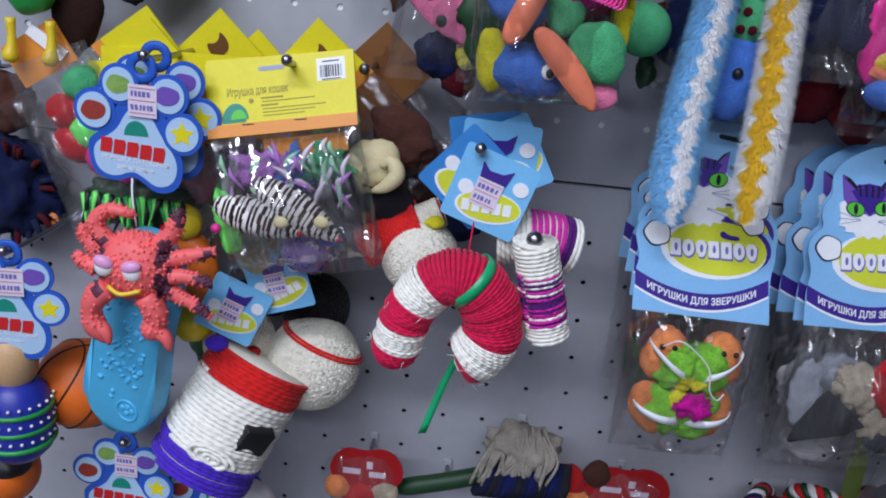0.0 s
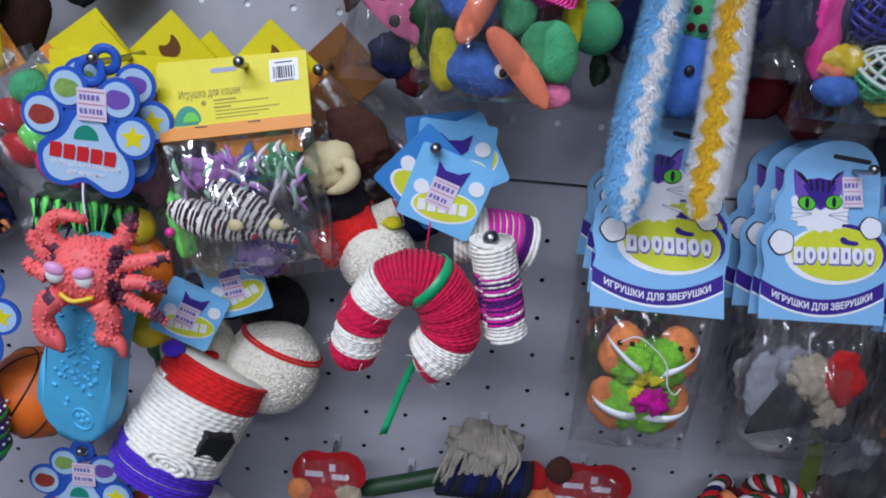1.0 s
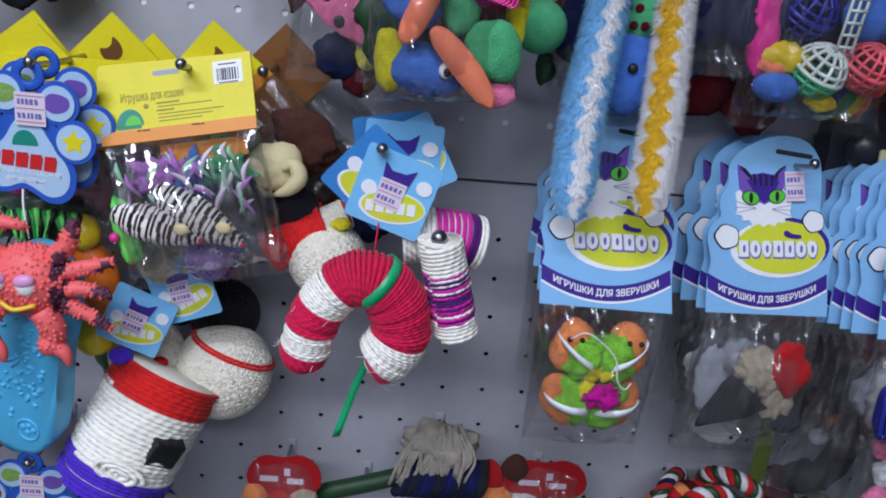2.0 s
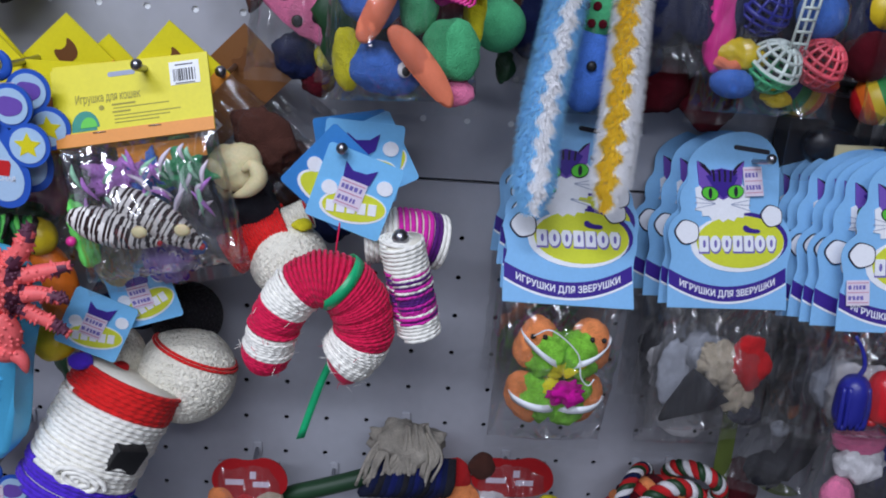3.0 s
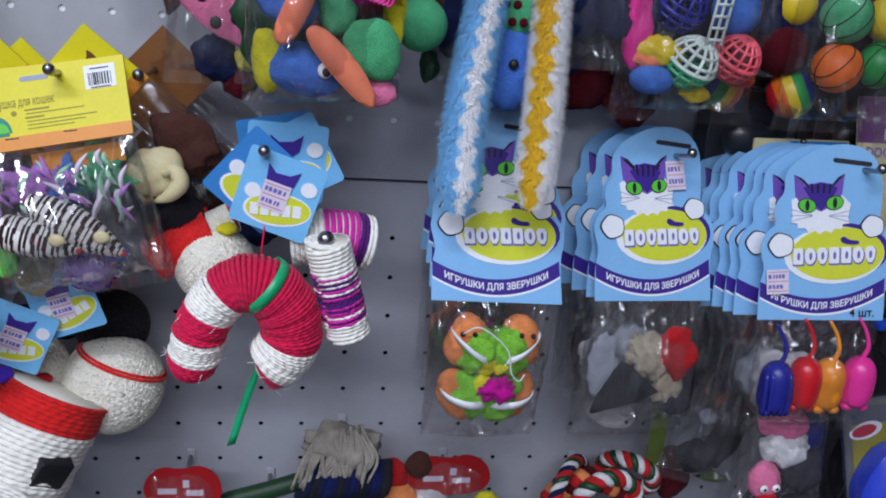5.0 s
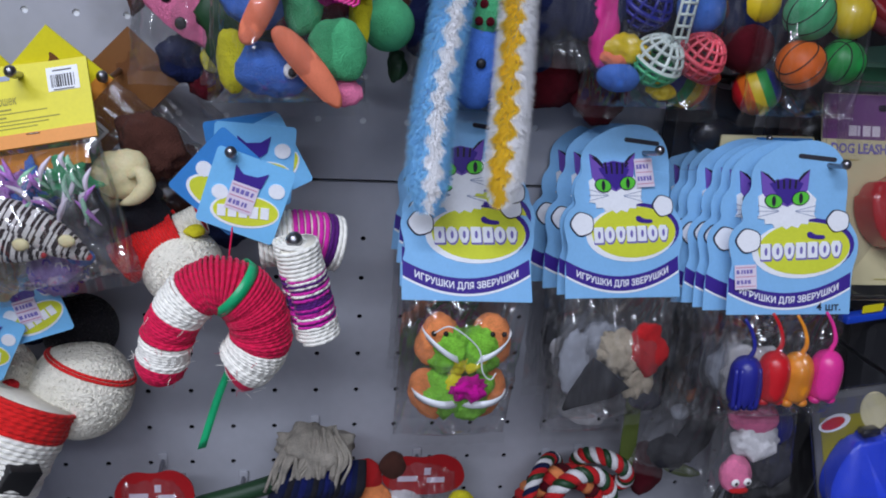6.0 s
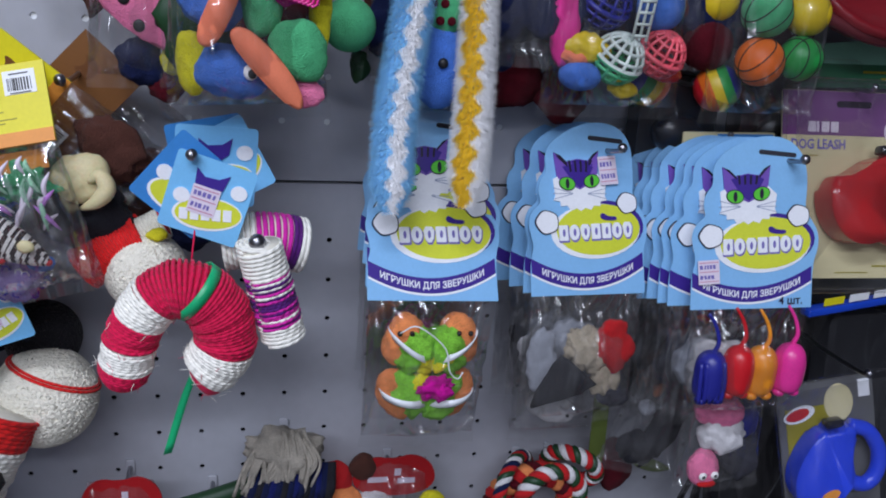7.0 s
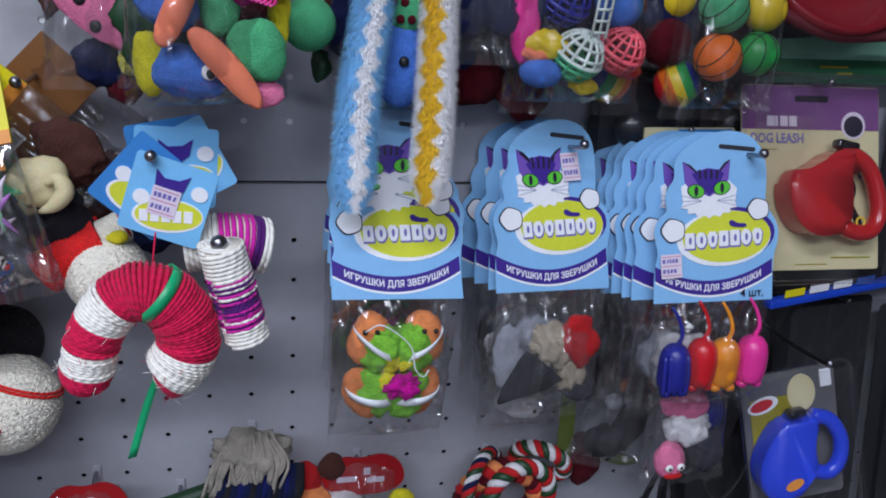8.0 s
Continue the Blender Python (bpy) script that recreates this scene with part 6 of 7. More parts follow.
t = thing("toy_pack", pose(0.358, -0.094, 1.690), "clear bag of small rubber sports balls", "toy pack", "clear bags")
part("clear_bag", bag(0.092, 0.105, 0.0, -0.180, 0.064, 69, fold=0.0032), FILM, t)
for x, y, z, r, mt, lab in ((-0.010, -0.006, -0.135, 0.0205, ORANGE_RUBBER, "orange basketball"), (0.028, -0.004, -0.131, 0.0190, GREEN_RUBBER, "green ball"), (-0.010, -0.004, -0.095, 0.0210, PLUSH_MINT, "pale green striped ball"), (0.030, 0.000, -0.094, 0.0190, YELLOW_RUBBER, "yellow ball")):
    bm = bmesh.new()
    bmesh.ops.create_uvsphere(bm, u_segments=28, v_segments=18, radius=r)
    bl = part("small_ball", moved(bm, pose(x, y, z)), mt, t, lab)
    if mt is not YELLOW_RUBBER:
        ball_seams(r, (x, y, z), bl, None, (20, 40 * (x < 0), 25), 0.0006)
hook(0.358, 1.694, 0.095, 0.0)
for c, r, mt, lab in (((0.318, -0.060, 1.563), 0.023, PLUSH_MAROON, "dark red tufted ball"), ((0.322, -0.060, 1.600), 0.019, YELLOW_RUBBER, "yellow rubber ball behind a bag")):
    plain_ball(c, r, mt, lab, False)
t = thing("rubber_ball", pose(0.334, -0.062, 1.526), "rainbow-banded small rubber ball", "ball", "rubber balls")
for k, mt in enumerate((RED_RUBBER, ORANGE_RUBBER, YELLOW_RUBBER, GREEN_RUBBER, NAVY_RUBBER)):
    z0, z1 = -0.021 + 0.0084 * k, -0.021 + 0.0084 * (k + 1)
    part("colour_band", lathe([(math.sqrt(max(0, 0.021**2 - z * z)), z) for z in [z0 + (z1 - z0) * j / 4 for j in range(5)]], 24, m=pose(0, 0, 0, 20, 60, 0)), mt, t)
t = thing("rubber_ball", pose(0.270, -0.055, 1.528), "rainbow-banded small rubber ball", "ball", "rubber balls")
for k, mt in enumerate((RED_RUBBER, ORANGE_RUBBER, YELLOW_RUBBER, GREEN_RUBBER, NAVY_RUBBER)):
    z0, z1 = -0.021 + 0.0084 * k, -0.021 + 0.0084 * (k + 1)
    part("colour_band", lathe([(math.sqrt(max(0, 0.021**2 - z * z)), z) for z in [z0 + (z1 - z0) * j / 4 for j in range(5)]], 24, m=pose(0, 0, 0, 10, -70, 0)), mt, t)

# more bags added behind on the upper hooks, each under its folded header, to block light
def upper_shade_stock(x, y, z, fills, seed):
    for k, mt in enumerate(fills):
        yy = y + 0.030 * (k + 1)
        if yy > -0.018:
            break
        s = thing("toy_pack", pose(x + 0.006 * (k % 2), yy, z, 0, 2 * (k % 2), 0), "clear bag of soft toys added behind others to cast shade", "toy pack", "clear bags")
        part("header_card", plate(rect(0, 0.026, 0.108, 0.056), -0.001, 0.001), (GREEN_CARD, PURPLE_CARD, DEEPTAG)[k % 3], s, smooth=False)
        part("clear_bag", bag(0.100, 0.106, 0.0, -0.140 + 0.008 * k, 0.022, seed + k, fold=0.0012, nx=12, nz=16), FILM_SOFT, s)
        for j in range(4):
            part("soft_toy", lump((-0.026 + 0.052 * (j % 2), 0, -0.040 - 0.058 * (j // 2)), (0.030, 0.009, 0.034), 0.30, 50, seed=seed + j + 5 * k), fills[(k + j) % len(fills)], s)


upper_shade_stock(-0.080, -0.150, 1.668, (PLUSH_MAROON, PLUSH_NAVY, TURF), 81)
upper_shade_stock(0.076, -0.080, 1.662, (PLUSH_NAVY, PLUSH_BROWN), 85)
upper_shade_stock(0.150, -0.120, 1.690, (PLUSH_NAVY, TURF, PLUSH_NAVY), 98)
upper_shade_stock(0.290, -0.090, 1.690, (PLUSH_MAROON, PLUSH_NAVY), 99)
upper_shade_stock(0.222, -0.094, 1.684, (PLUSH_NAVY, PLUSH_MAROON, PLUSH_BROWN), 88)
upper_shade_stock(0.358, -0.094, 1.690, (PLUSH_MAROON, TURF, PLUSH_NAVY), 92)
# Unseen headers added over the top bags, shading what hangs below.
for x, y, z in ((-0.079, -0.150, 1.665), (0.222, -0.094, 1.680), (0.358, -0.094, 1.690), (0.076, -0.080, 1.660), (-0.148, -0.084, 1.640)):
    near = [o for o in bpy.data.objects if o.parent is None and o.type == "EMPTY" and abs(o.location.x - x) < 0.004 and abs(o.location.y - y) < 0.004 and o.name.startswith(("toy_pack", "felt"))]
    for o in near[:1]:
        part("header_card", plate(rect(0, z - o.location.z + 0.030, 0.110, 0.060), -0.001, 0.001), YELLOW, o, "folded paper header", smooth=False)

# ---------------------------------------------------------------- dog leads and dark packs at the right
lead = thing("dog_lead_pack", pose(0.4820, -0.1000, 1.3590, -18, 0, 0) @ Matrix.Scale(0.875, 4), "red retractable dog lead on a purple and straw card", "dog lead", "dog lead packs")
cd = part("backing_card", plate(rect(0, 0.100, 0.170, 0.200, r=0.003), -0.001, 0.0), STRAW_CARD, lead, "straw and purple printed card", smooth=False)
part("purple_band", plate(rect(0, 0.176, 0.169, 0.047), -0.0014, -0.001), PURPLE_CARD, cd, smooth=False)
part("lettering", moved(words("DOG LEASH", 0.0145, 0.0004, 0.064), pose(-0.042, -0.0016, 0.1425, 0, 0, 0)), LILAC_INK, cd, smooth=False)
part("emblem_block", bars([(-0.050, 0.1615, 0.009, 0.011), (-0.043, 0.1615, 0.003, 0.011), (-0.034, 0.1615, 0.009, 0.011), (-0.023, 0.1615, 0.009, 0.011)], -0.0018), PALE_LILAC, cd, smooth=False)
part("printed_rim", plate(ellipse(0.052, 0.158, 0.0150, 0.0150), -0.0018, -0.001), PALE_LILAC, cd, smooth=False)
part("printed_dot", plate(ellipse(0.052, 0.157, 0.0120, 0.0115), -0.0022, -0.001), DARK_PRINT, cd, smooth=False)
part("fine_print", bars([(-0.052, 0.131, 0.020, 0.0010), (0.046, 0.131, 0.030, 0.0010), (0.050, 0.013, 0.050, 0.0016), (0.0, 0.006, 0.04, 0.001)], -0.0016), OLIVE_INK, cd, smooth=False)
part("price_sticker", plate(rect(0.068, 0.112, 0.016, 0.024), -0.0018, -0.001), LILAC_INK, cd, smooth=False)
part("hang_slot", plate(rect(0.0, 0.186, 0.042, 0.007, 0, 0.003), -0.0018, -0.001), BLACK_PRINT, cd, smooth=False)
shell = part("lead_case", slab(smooth_loop([(-0.060, 0.108), (-0.070, 0.088), (-0.066, 0.060), (-0.050, 0.036), (-0.022, 0.026), (0.008, 0.034), (0.018, 0.046), (0.020, 0.075), (0.018, 0.105), (0.030, 0.122), (0.024, 0.132), (-0.004, 0.128), (-0.026, 0.114), (-0.044, 0.106)], 2), -0.036, -0.004, 0.009, 4), PLASTIC_RED, lead, "glossy red plastic case")
part("handle_loop", tube(spline([(0.014, -0.020, 0.124), (0.034, -0.020, 0.124), (0.056, -0.020, 0.108), (0.068, -0.020, 0.080), (0.070, -0.020, 0.052), (0.058, -0.020, 0.034), (0.036, -0.020, 0.032), (0.014, -0.020, 0.040)], 40), 0.0105, 14), PLASTIC_RED, lead)
for ob in lead.children[-2:]:
    ob.data.transform(Matrix.Translation((0.010, 0, 0.012)) @ Matrix.Diagonal((0.84, 1, 0.90, 1)))
part("brake_button", slab(rect(0.028, 0.134, 0.026, 0.010, -12, 0.003), -0.028, -0.014, 0.002), PLASTIC_BLACK, lead)
part("cord_clip", tube(spline([(0.030, -0.014, 0.110), (0.040, -0.016, 0.090), (0.036, -0.018, 0.070), (0.046, -0.018, 0.052), (0.044, -0.018, 0.044)], 20), 0.0038, 8), PLASTIC_BLACK, lead)
part("brass_ring", tube([(0.046 + 0.005 * math.cos(2 * math.pi * j / 14), -0.022, 0.052 + 0.005 * math.sin(2 * math.pi * j / 14)) for j in range(14)], 0.0012, 6, closed=True), YELLOW_PAINT, lead)
part("blister", slab(rect(0, 0.098, 0.184, 0.216, r=0.006), -0.040, -0.037, 0.001), BLISTER, lead)
edge = tube([(x, -0.020, z) for x, z in rect(0, 0.098, 0.188, 0.220, r=0.008)], 0.0030, 6, closed=True)
part("blister_edge", edge, BLISTER, lead)
hook(0.482, 1.530, 0.075, 0.0)

t = thing("carded_pack", pose(0.540, -0.050, 1.530, -10, -1, -2), "mint and dark green printed card", "card pack", "dog lead packs")
cd = part("backing_card", plate(rect(0, 0.011, 0.230, 0.022), -0.001, 0.001), GREEN_CARD, t, "dark green card", smooth=False)
part("mint_band", plate(smooth_loop([(-0.114, 0.022), (-0.114, 0.038), (-0.05, 0.044), (0.02, 0.044), (0.114, 0.038), (0.114, 0.022), (0.1135, 0.022), (-0.1135, 0.022)], 1), -0.001, 0.001), MINT_CARD, cd, smooth=False)
part("fine_print", bars([(-0.038, 0.015, 0.030, 0.002), (-0.026, 0.009, 0.016, 0.002), (0.03, 0.010, 0.02, 0.004)], -0.0016), OLIVE_INK, cd, smooth=False)
part("dark_dot", plate(ellipse(0.030, 0.032, 0.004, 0.004), -0.0016, -0.001), BLACK_PRINT, cd, smooth=False)
bowl = thing("red_dish_pack", pose(0.500, -0.060, 1.630), "dark red plastic dish in its pack", "pet dish")
part("dish", lathe([(0.020, -0.050), (0.050, -0.044), (0.072, -0.028), (0.082, -0.006), (0.084, 0.010), (0.078, 0.012), (0.066, -0.020), (0.030, -0.036), (0.002, -0.038)], 36, m=pose(-0.03, 0, 0.02, 62, 0, 0)), mat("dark_red_plastic", (120, 26, 34), 0.3, coat=0.3), bowl)
part("rim_band", tube(spline([(-0.10, -0.030, -0.034), (-0.04, -0.036, -0.052), (0.03, -0.036, -0.050), (0.10, -0.03, -0.060)], 24), 0.006, 8), mat("maroon_band", (90, 34, 40), 0.4), bowl)
part("pale_wedge", lump((0.045, -0.012, -0.020), (0.022, 0.010, 0.018), 0.1, 30), PLUSH_PINK, bowl)
hook(0.500, 1.690, 0.07, 0.0)

rail = thing("price_rail", pose(0.510, -0.096, 1.333, 0, 0, 16), "blue plastic price rail on a shelf edge", "shelf rail")
part("rail_channel", slab(rect(0.08, 0, 0.330, 0.0075, r=0.002), -0.006, 0.006, 0.0015), RAIL_BLUE, rail)
for k in range(4):
    part("price_label", plate(rect(-0.055 + 0.034 * k, 0.0095, 0.026, 0.007), -0.006, -0.005), (YELLOW, WHITE_PRINT, WHITE_PRINT, BLUE_PRINT)[k], rail, smooth=False)
part("rail_arm", box(-0.06, 0.22, 0.006, 0.075, -0.004, 0.002), PLASTIC_BLACK, rail, smooth=False)


def dark_pack(m, w, h, label, tint, oval=True):
    p = thing("carded_pack", m, label, "card pack", "dark carded packs")
    c = part("backing_card", plate(rect(0, h / 2, w, h, r=0.006), -0.001, 0.001), tint, p, smooth=False)
    if oval:
        part("printed_rim", plate(ellipse(w * 0.05, h * 0.72, w * 0.30, h * 0.10), -0.0015, -0.001), GREY_PRINT, c, smooth=False)
        part("printed_oval", plate(ellipse(w * 0.05, h * 0.72, w * 0.27, h * 0.08), -0.0019, -0.001), RED_PRINT, c, smooth=False)
    part("lead_case", lump((0, -0.014, h * 0.35), (w * 0.30, 0.014, h * 0.24), 0.05, 20), PLASTIC_BLACK, p)
    part("blister", slab(rect(0, h / 2, w * 1.05, h * 1.04, r=0.01), -0.032, -0.030, 0.001), BLISTER, p)
    return p


dark_pack(pose(0.470, -0.030, 1.030, -3, 0, 0), 0.10, 0.280, "black carded lead pack in shade", BLACK_CARD, False)
dark_pack(pose(0.580, -0.050, 1.030, -4, -4, 0), 0.115, 0.270, "black carded lead pack", BLACK_CARD, False)
dark_pack(pose(0.702, -0.060, 1.030, -4, -4, 0), 0.120, 0.270, "black blister pack on the panel", BLACK_CARD, False)
dark_pack(pose(0.660, -0.030, 1.330, -6, 2, 0), 0.120, 0.200, "dark carded pack beside the red lead", BLACK_CARD, False)
# Next two black packs are added to imitate deep shade over the panel.
dark_pack(pose(0.428, -0.020, 1.440, -2, 0, 0), 0.110, 0.112, "black carded filler pack added to darken the gap behind packs", BLACK_CARD, False)
dark_pack(pose(0.318, -0.018, 1.450, -2, 0, 0), 0.090, 0.080, "black carded filler pack added to darken the gap behind packs", BLACK_CARD, False)
straw = thing("carded_pack", pose(0.362, -0.050, 1.456, -4, -1, 0), "straw yellow card hung behind the blue packs", "card pack", "dark carded packs")
part("backing_card", plate(rect(0, 0.010, 0.092, 0.036, r=0.002), -0.001, 0.001), STRAW_CARD, straw, smooth=False)
part("printed_band", plate(rect(0.016, 0.022, 0.056, 0.009), -0.0015, -0.001), DEEPTAG, straw, smooth=False)
dark_pack(pose(0.410, -0.018, 1.250, -2, 0, 0), 0.085, 0.120, "dark green carded pack in shade", GREEN_CARD)
for x, z in ((0.428, 1.548), (0.318, 1.526), (0.362, 1.478), (0.47, 1.31), (0.575, 1.30), (0.69, 1.30), (0.66, 1.525), (0.41, 1.365)):
    hook(x, z, 0.05, 0.0)

strap = thing("webbing_lead", pose(0.392, -0.060, 1.150), "black webbing dog lead looped on a hook", "dog lead", "dog lead packs")
for dx, w in ((-0.012, 0.010), (0.004, 0.012), (0.018, 0.010)):
    part("webbing", ribbon(spline([(0.010, 0.002, 0.022), (dx * 0.4, -0.004, -0.010), (dx - 0.012, -0.008, -0.050), (dx * 2.2 - 0.006, -0.004, -0.100)], 18), (1, 0.3, 0.2), w, 0.0016), BLACK_RUBBER, strap)
part("clip", tube(spline([(0.010, -0.002, 0.020), (0.016, -0.006, 0.030), (0.008, -0.008, 0.036), (0.002, -0.004, 0.028)], 14), 0.0022, 8), STEEL, strap)
hook(0.400, 1.180, 0.062, 0.0)
bl = thing("dog_lead_pack", pose(0.4830, -0.130, 1.186, -10, -12, -6) @ Matrix.Scale(0.80, 4), "blue retractable dog lead in a clear blister", "dog lead", "dog lead packs")
cd = part("backing_card", plate(rect(0.004, 0.006, 0.120, 0.170, r=0.006), 0.012, 0.014), paper("grey_card", (96, 96, 98)), bl, "grey printed card", smooth=False)
part("printed_field", plate(rect(-0.016, 0.030, 0.062, 0.060, 0), 0.0112, 0.012), OLIVE_INK, cd, smooth=False)
part("printed_patch", plate(ellipse(0.020, 0.060, 0.018, 0.024), 0.0110, 0.012), STRAW_CARD, cd, smooth=False)
part("printed_rim", plate(ellipse(-0.030, 0.052, 0.020, 0.010, turn=14), 0.0106, 0.012), WHITE_PRINT, cd, smooth=False)
part("printed_oval", plate(ellipse(-0.032, 0.052, 0.015, 0.007, turn=14), 0.0102, 0.012), RED_PRINT, cd, smooth=False)
part("price_sticker", plate(rect(0.052, 0.074, 0.014, 0.022), 0.0102, 0.012), WHITE_PRINT, cd, smooth=False)
part("lead_case", slab(smooth_loop([(-0.044, 0.008), (-0.056, -0.018), (-0.054, -0.048), (-0.034, -0.066), (-0.010, -0.062), (0.010, -0.040), (0.020, -0.030), (0.016, -0.006), (0.020, 0.018), (0.028, 0.034), (0.016, 0.042), (-0.002, 0.032), (-0.014, 0.040), (-0.030, 0.026)], 2), -0.022, 0.010, 0.0055, 4), PLASTIC_BLUE, bl, "glossy blue plastic case")
part("handle_loop", tube(spline([(0.022, -0.006, 0.036), (0.044, -0.006, 0.026), (0.056, -0.006, 0.000), (0.052, -0.006, -0.028), (0.036, -0.006, -0.042), (0.014, -0.006, -0.034)], 30), 0.0095, 14), PLASTIC_BLUE, bl)
part("orange_badge", plate(ellipse(-0.014, -0.042, 0.012, 0.006, turn=20), -0.0235, -0.020), ORANGE_CARD, bl, smooth=False)
part("brake_button", slab(rect(0.004, 0.042, 0.022, 0.010, 0, 0.003), -0.012, 0.004, 0.002), PLASTIC_BLACK, bl)
part("blister", slab(rect(0.004, 0.004, 0.136, 0.190, r=0.010), -0.030, -0.028, 0.001), BLISTER, bl)
part("blister_edge", tube([(x, -0.010, z) for x, z in rect(0.004, 0.004, 0.140, 0.194, r=0.010)], 0.0026, 6, closed=True), BLISTER, bl)
hook(0.486, 1.276, 0.150, 0.004)

# ---------------------------------------------------------------- plush packs under the carded packs
t = thing("toy_pack", pose(0.364, -0.118, 1.262, 0, -4, 0), "clear bag with a pink and white plush toy", "toy pack", "clear bags")
part("clear_bag", bag(0.080, 0.088, 0.010, -0.110, 0.030, 71, fold=0.0026), FILM_SOFT, t)
pk = part("plush_body", lump((-0.004, -0.004, -0.026), (0.024, 0.010, 0.020), 0.25, 60), PLUSH_PINK, t)
part("white_plush", lump((0.000, -0.005, -0.052), (0.024, 0.010, 0.020), 0.3, 70), PLUSH_WHITE, t)
part("pink_foot", lump((-0.018, -0.006, -0.086), (0.016, 0.010, 0.020), 0.15, 50), PLUSH_PINK, t)
part("grey_plush", lump((0.024, -0.002, -0.082), (0.018, 0.008, 0.022), 0.35, 80), PLUSH_GREY, t)
for x in (-0.022, -0.010):
    part("white_bead", lump((x, -0.016, -0.090), (0.0042, 0.002, 0.0042), 0, 1, sub=2), WHITE_PAINT, t)
    part("black_bead", lump((x, -0.0178, -0.090), (0.0018, 0.001, 0.0018), 0, 1, sub=1), BLACK_RUBBER, t)
part("red_lip", lump((-0.017, -0.014, -0.100), (0.010, 0.004, 0.003), 0.1, 60, sub=2), PLUSH_RED, t)
t = thing("toy_pack", pose(0.332, -0.085, 1.262, 0, 14, 0), "clear bag with charcoal and white plush toys", "toy pack", "clear bags")
part("clear_bag", bag(0.075, 0.090, 0.020, -0.112, 0.028, 73, fold=0.003), FILM_SOFT, t)
part("grey_plush", lump((0.012, 0, -0.062), (0.016, 0.008, 0.050), 0.25, 60, (0, 14, 0)), CHARCOAL, t)
part("grey_plush", lump((-0.010, 0, -0.092), (0.020, 0.008, 0.018), 0.25, 60), CHARCOAL, t)
part("white_plush", lump((0.030, -0.006, -0.010), (0.011, 0.007, 0.034), 0.1, 40, (0, 16, 0)), PLUSH_WHITE, t)
part("orange_scrap", lump((-0.012, 0, -0.018), (0.006, 0.006, 0.018), 0.2, 60), PLUSH_ORANGE, t)
part("white_plush", lump((-0.016, 0, -0.048), (0.009, 0.006, 0.008), 0.2, 60), PALE_SCRAP, t)
t = thing("toy_pack", pose(0.215, -0.070, 1.250), "clear bag with a white plush mouse", "toy pack", "clear bags")
part("clear_bag", bag(0.085, 0.085, 0.020, -0.060, 0.026, 75, fold=0.003), FILM_SOFT, t)
part("white_plush", lump((-0.002, -0.004, -0.034), (0.026, 0.010, 0.014), 0.15, 60, (0, 12, 0)), PLUSH_WHITE, t)
for x, z in ((0.010, -0.038), (0.020, -0.034)):
    part("black_bead", lump((x, -0.014, z), (0.002, 0.0015, 0.002), 0, 1, sub=1), BLACK_RUBBER, t)
t = thing("blue_plush", pose(0.395, -0.100, 1.215), "royal blue soft toy behind a bag", "toy", "plush toys")
part("plush_body", lump((0, 0, 0), (0.020, 0.012, 0.030), 0.2, 50), NAVY_RUBBER, t)

# ---------------------------------------------------------------- rope toys along the bottom
t = thing("green_strip_tag", pose(0.276, -0.046, 1.215), "olive green card strip hanging from a hook", "tag")
part("card_strip", plate(rect(0, -0.050, 0.017, 0.110, 2), -0.001, 0.0), STRIP_GREEN, t, smooth=False)
hook(0.276, 1.216, 0.05, 0.0)
t = thing("rope_toy", pose(-0.040, -0.055, 1.170), "grey wool tassel over a dark navy rope knot", "dog toy", "rope toys")
part("wool_knot", lump((0.000, -0.004, 0.002), (0.034, 0.020, 0.020), 0.45, 60), WOOL, t)
rnd = random.Random(71)
for k in range(46):
    x = rnd.uniform(-0.034, 0.030)
    part("wool_strand", tube(spline([(x * 0.6, -0.012, 0.022 + rnd.uniform(-0.01, 0.006)), (x + rnd.uniform(-0.006, 0.006), -0.022, 0.0), (x * 1.1 - 0.006 + rnd.uniform(-0.008, 0.008), -0.020, -0.018 - rnd.uniform(0, 0.020))], 8), rnd.uniform(0.0012, 0.0024), 5), WOOL, t)
for k in range(14):
    a = 0.45 * k
    part("navy_rope", tube(spline([(-0.04 + 0.006 * k, 0.004, -0.060), (-0.030 + 0.0055 * k, -0.020 - 0.004 * math.sin(a), -0.034), (-0.020 + 0.0048 * k, -0.006, -0.012)], 10), 0.0056, 7, uvscale=120), (PLUSH_NAVY, CHARCOAL, PLUSH_NAVY, DEEP_NAVY)[k % 4], t)
hook(-0.040, 1.164, 0.048, 0.0)


def rope_ring(c, R, r, turn, mats, label):
    """A loop of three twisted strands of different colours."""
    t = thing("rope_toy", pose(*c, *turn), label, "dog toy", "rope toys")
    for s, mt in enumerate(mats):
        pts = []
        for j in range(120):
            a = 2 * math.pi * j / 120
            b = 9 * a + 2 * math.pi * s / len(mats)
            pts.append(((R + r * math.cos(b)) * math.cos(a), r * math.sin(b), (R + r * math.cos(b)) * math.sin(a)))
        part("rope_strand", tube(pts, r * 0.95, 8, closed=True, uvscale=150), mt, t)
    return t


rope_ring((0.228, -0.060, 1.100), 0.034, 0.0046, (0, 0, 10), (PLUSH_RED, PLUSH_WHITE, TURF), "red, white and green twisted rope ring")
rope_ring((0.190, -0.050, 1.108), 0.036, 0.0036, (0, 0, 50), (PLUSH_RED, PLUSH_NAVY, PLUSH_WHITE, TURF), "multicoloured twisted rope ring")
rope_ring((0.252, -0.045, 1.130), 0.026, 0.0044, (30, 0, -30), (TURF, PLUSH_WHITE, PLUSH_RED), "green, white and red twisted rope ring")
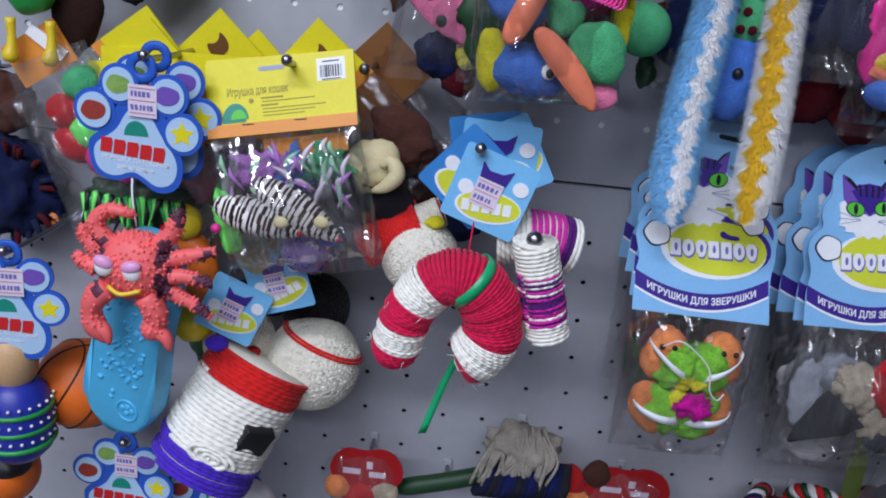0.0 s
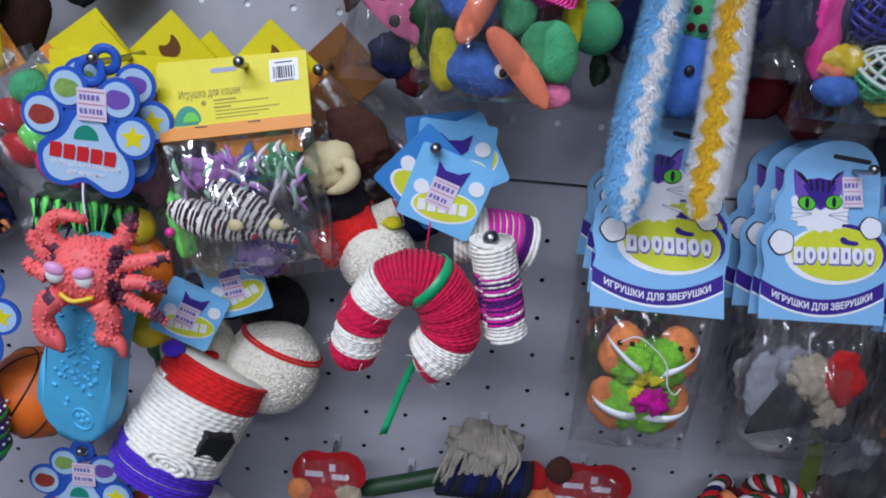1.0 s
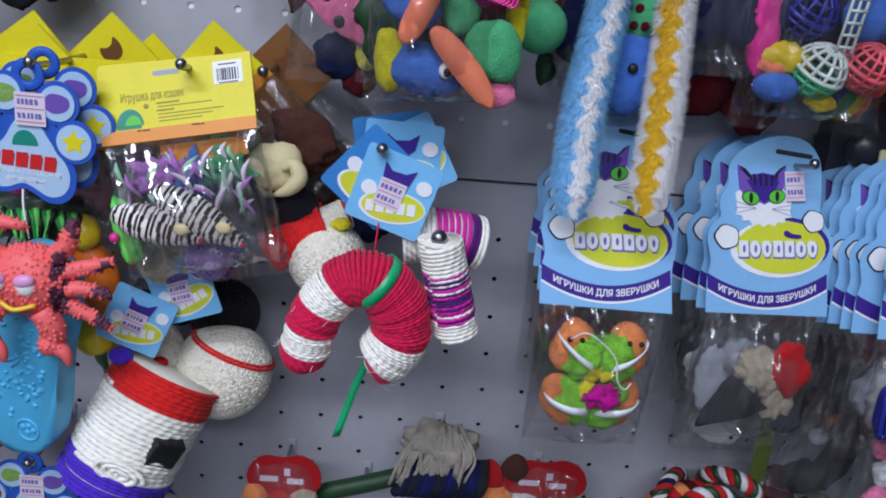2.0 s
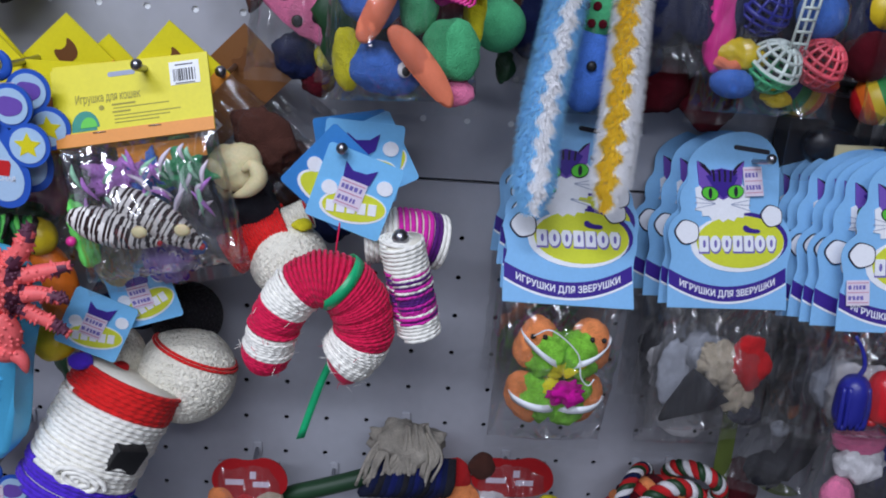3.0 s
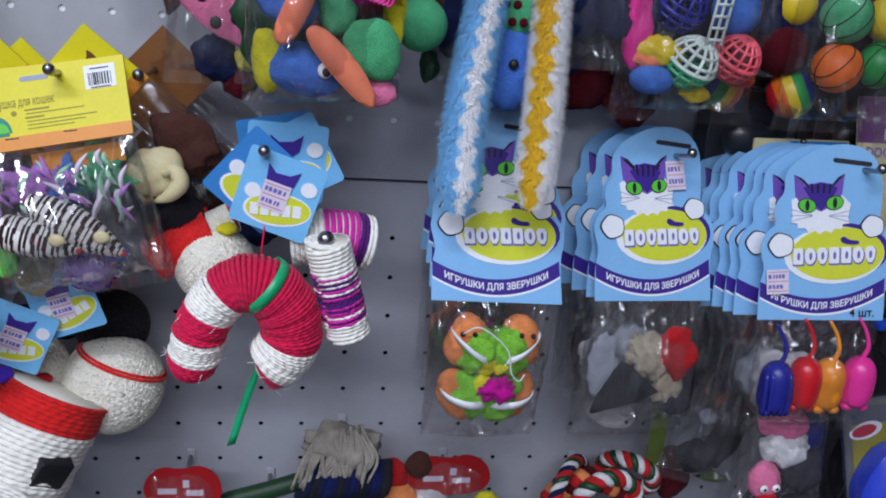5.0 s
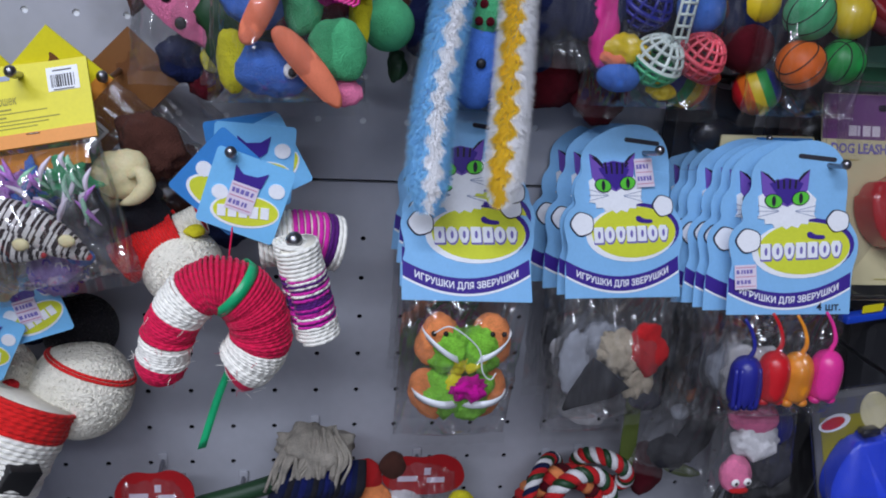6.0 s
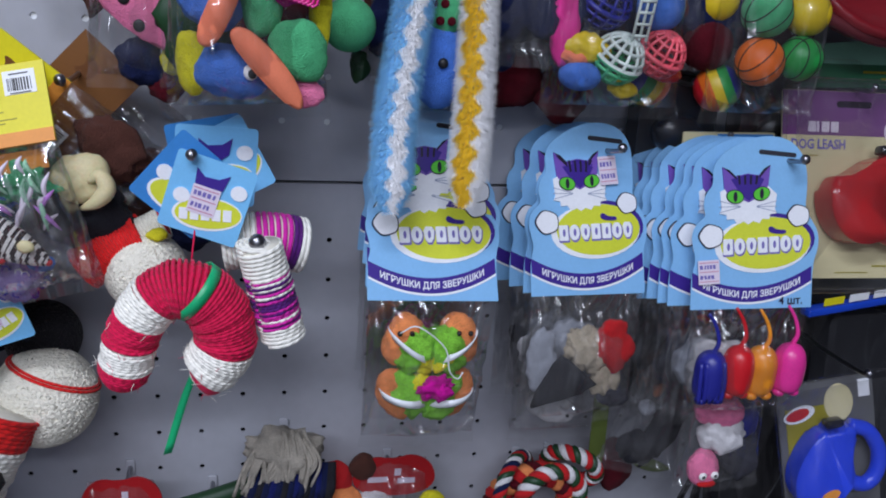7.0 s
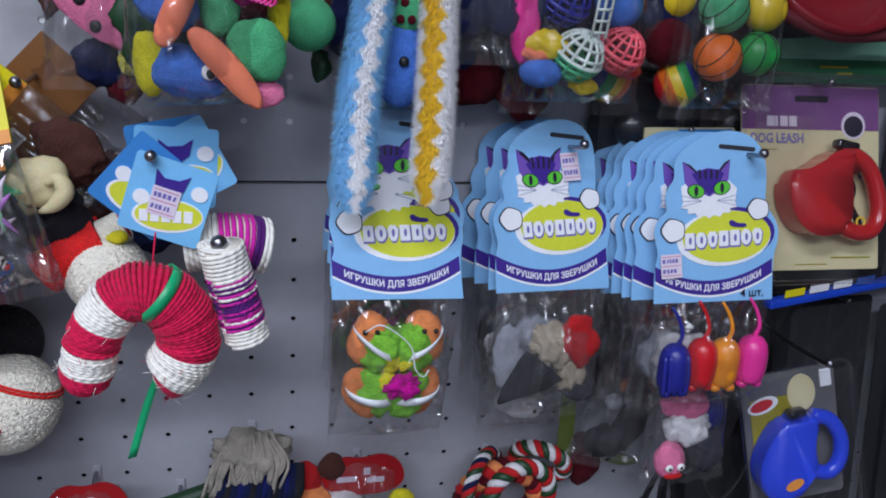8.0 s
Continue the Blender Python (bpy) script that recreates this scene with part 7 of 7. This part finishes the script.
rope_ring((0.215, -0.040, 1.085), 0.040, 0.0070, (10, 0, 0), (PLUSH_RED, PLUSH_ORANGE, PLUSH_MAROON), "red twisted rope ring")
hook(0.205, 1.120, 0.056, 0.0)
hook(0.240, 1.124, 0.056, 0.0)
t = thing("plush_toy", pose(0.300, -0.040, 1.128), "dark maroon soft toy on the panel", "toy", "plush toys")
part("plush_body", lump((0, 0, 0), (0.020, 0.014, 0.030), 0.2, 50), PLUSH_MAROON, t)
part("lime_leaf", slab(smooth_loop([(0.012, 0.016), (0.044, 0.006), (0.066, -0.006), (0.040, -0.008), (0.014, 0.004)], 2), -0.010, -0.006, 0.001), STRIP_GREEN, t)
hook(0.300, 1.134, 0.036, 0.0)


def red_tag_toy(c, scale, label, extras):
    t = thing("tagged_toy", pose(*c), label, "dog toy", "red tagged toys")
    tg = part("red_tag", plate(smooth_loop([(-0.034 * scale, 0.012), (-0.020 * scale, 0.024), (0.0, 0.020), (0.018 * scale, 0.026), (0.036 * scale, 0.014), (0.040 * scale, -0.010), (0.020 * scale, -0.022), (-0.022 * scale, -0.020), (-0.038 * scale, -0.006)]), -0.002, 0.0), TAG_RED, t, "glossy red shaped tag", smooth=False)
    part("white_block", bars([(-0.014 * scale, -0.002, 0.018 * scale, 0.006), (0.012 * scale, -0.004, 0.016 * scale, 0.006), (0.004 * scale, 0.006, 0.006 * scale, 0.008)], -0.0026), PALE_LILAC, tg, smooth=False)
    for (x, y, z), r, mt in extras:
        part("soft_piece", lump((x, y, z), (r, r * 0.6, r), 0.15, 50, seed=x * 70), mt, t)
    part("clear_bag", bag(0.060 * scale, 0.075 * scale, 0.020, -0.060, 0.030, c[0] * 100, fold=0.003), FILM_SOFT, t)
    return t


red_tag_toy((-0.188, -0.062, 1.128), 0.95, "red shaped tag on a round-faced toy in a bag", (((-0.026, 0, -0.022), 0.013, PLUSH_ORANGE), ((0.020, 0, -0.024), 0.013, PLUSH_BEIGE), ((0, 0.004, -0.036), 0.022, PLUSH_RED)))
red_tag_toy((0.066, -0.045, 1.128), 1.1, "red shaped tag with white marks on a rope toy", (((-0.060, 0.0, 0.000), 0.020, PLUSH_RED), ((-0.052, -0.006, -0.026), 0.022, PLUSH_ORANGE), ((-0.020, 0, -0.034), 0.020, PLUSH_WHITE), ((0.040, -0.004, -0.030), 0.014, PLUSH_YELLOW), ((-0.030, 0.0, 0.012), 0.014, PLUSH_BROWN)))
hook(-0.188, 1.124, 0.056, 0.0)
hook(0.066, 1.124, 0.040, 0.0)
t = thing("green_stick_toy", pose(-0.110, -0.045, 1.112), "dark green padded stick toy", "dog toy")
part("padded_stick", tube(spline([(-0.050, 0, -0.014), (0.0, -0.002, 0.002), (0.050, 0, 0.018)], 14), [0.005, 0.008] + [0.009] * 11 + [0.008, 0.005], 12), TURF, t)
hook(-0.110, 1.102, 0.044, 0.0)
t = thing("tagged_toy", pose(-0.412, -0.100, 1.108), "blue paw card with small toys beneath", "dog toy", "latex toys")
paw_card(t)
hook(-0.408, 1.152, 0.105, 0.0)
t = thing("tagged_toy", pose(-0.330, -0.080, 1.095, 0, -20, 0), "blue paw card with small toys beneath", "dog toy", "latex toys")
paw_card(t)
t = thing("plush_toy", pose(-0.295, -0.110, 1.100), "black and white ball toy under the drum", "ball", "rubber balls")
part("white_skin", lump((0, 0, 0), (0.034, 0.026, 0.034), 0.03, 20), PLUSH_WHITE, t)
part("black_patch", lump((-0.012, -0.014, 0.008), (0.016, 0.014, 0.014), 0.1, 30), BLACK_RUBBER, t)
hook(-0.310, 1.114, 0.064, 0.0)

# Dark balls added in the gaps to deepen the shade between toys.
for c, rr, mt, lab in (((-0.300, -0.040, 1.300), 0.030, PLUSH_NAVY, "dark navy filler ball added to deepen shade behind toys"), ((-0.385, -0.050, 1.330), 0.034, PLUSH_BROWN, "dark brown filler ball added to deepen shade behind toys"), ((-0.335, -0.045, 1.240), 0.032, TURF, "dark green filler ball added to deepen shade behind toys"), ((-0.160, -0.045, 1.420), 0.030, PLUSH_BROWN, "dark brown filler ball added for shade behind a clear bag"), ((-0.215, -0.040, 1.400), 0.032, PLUSH_GREY, "charcoal filler ball added for shade behind a clear bag"), ((-0.120, -0.060, 1.395), 0.022, PLUSH_NAVY, "dark navy filler ball added for shade behind the arch toy")):
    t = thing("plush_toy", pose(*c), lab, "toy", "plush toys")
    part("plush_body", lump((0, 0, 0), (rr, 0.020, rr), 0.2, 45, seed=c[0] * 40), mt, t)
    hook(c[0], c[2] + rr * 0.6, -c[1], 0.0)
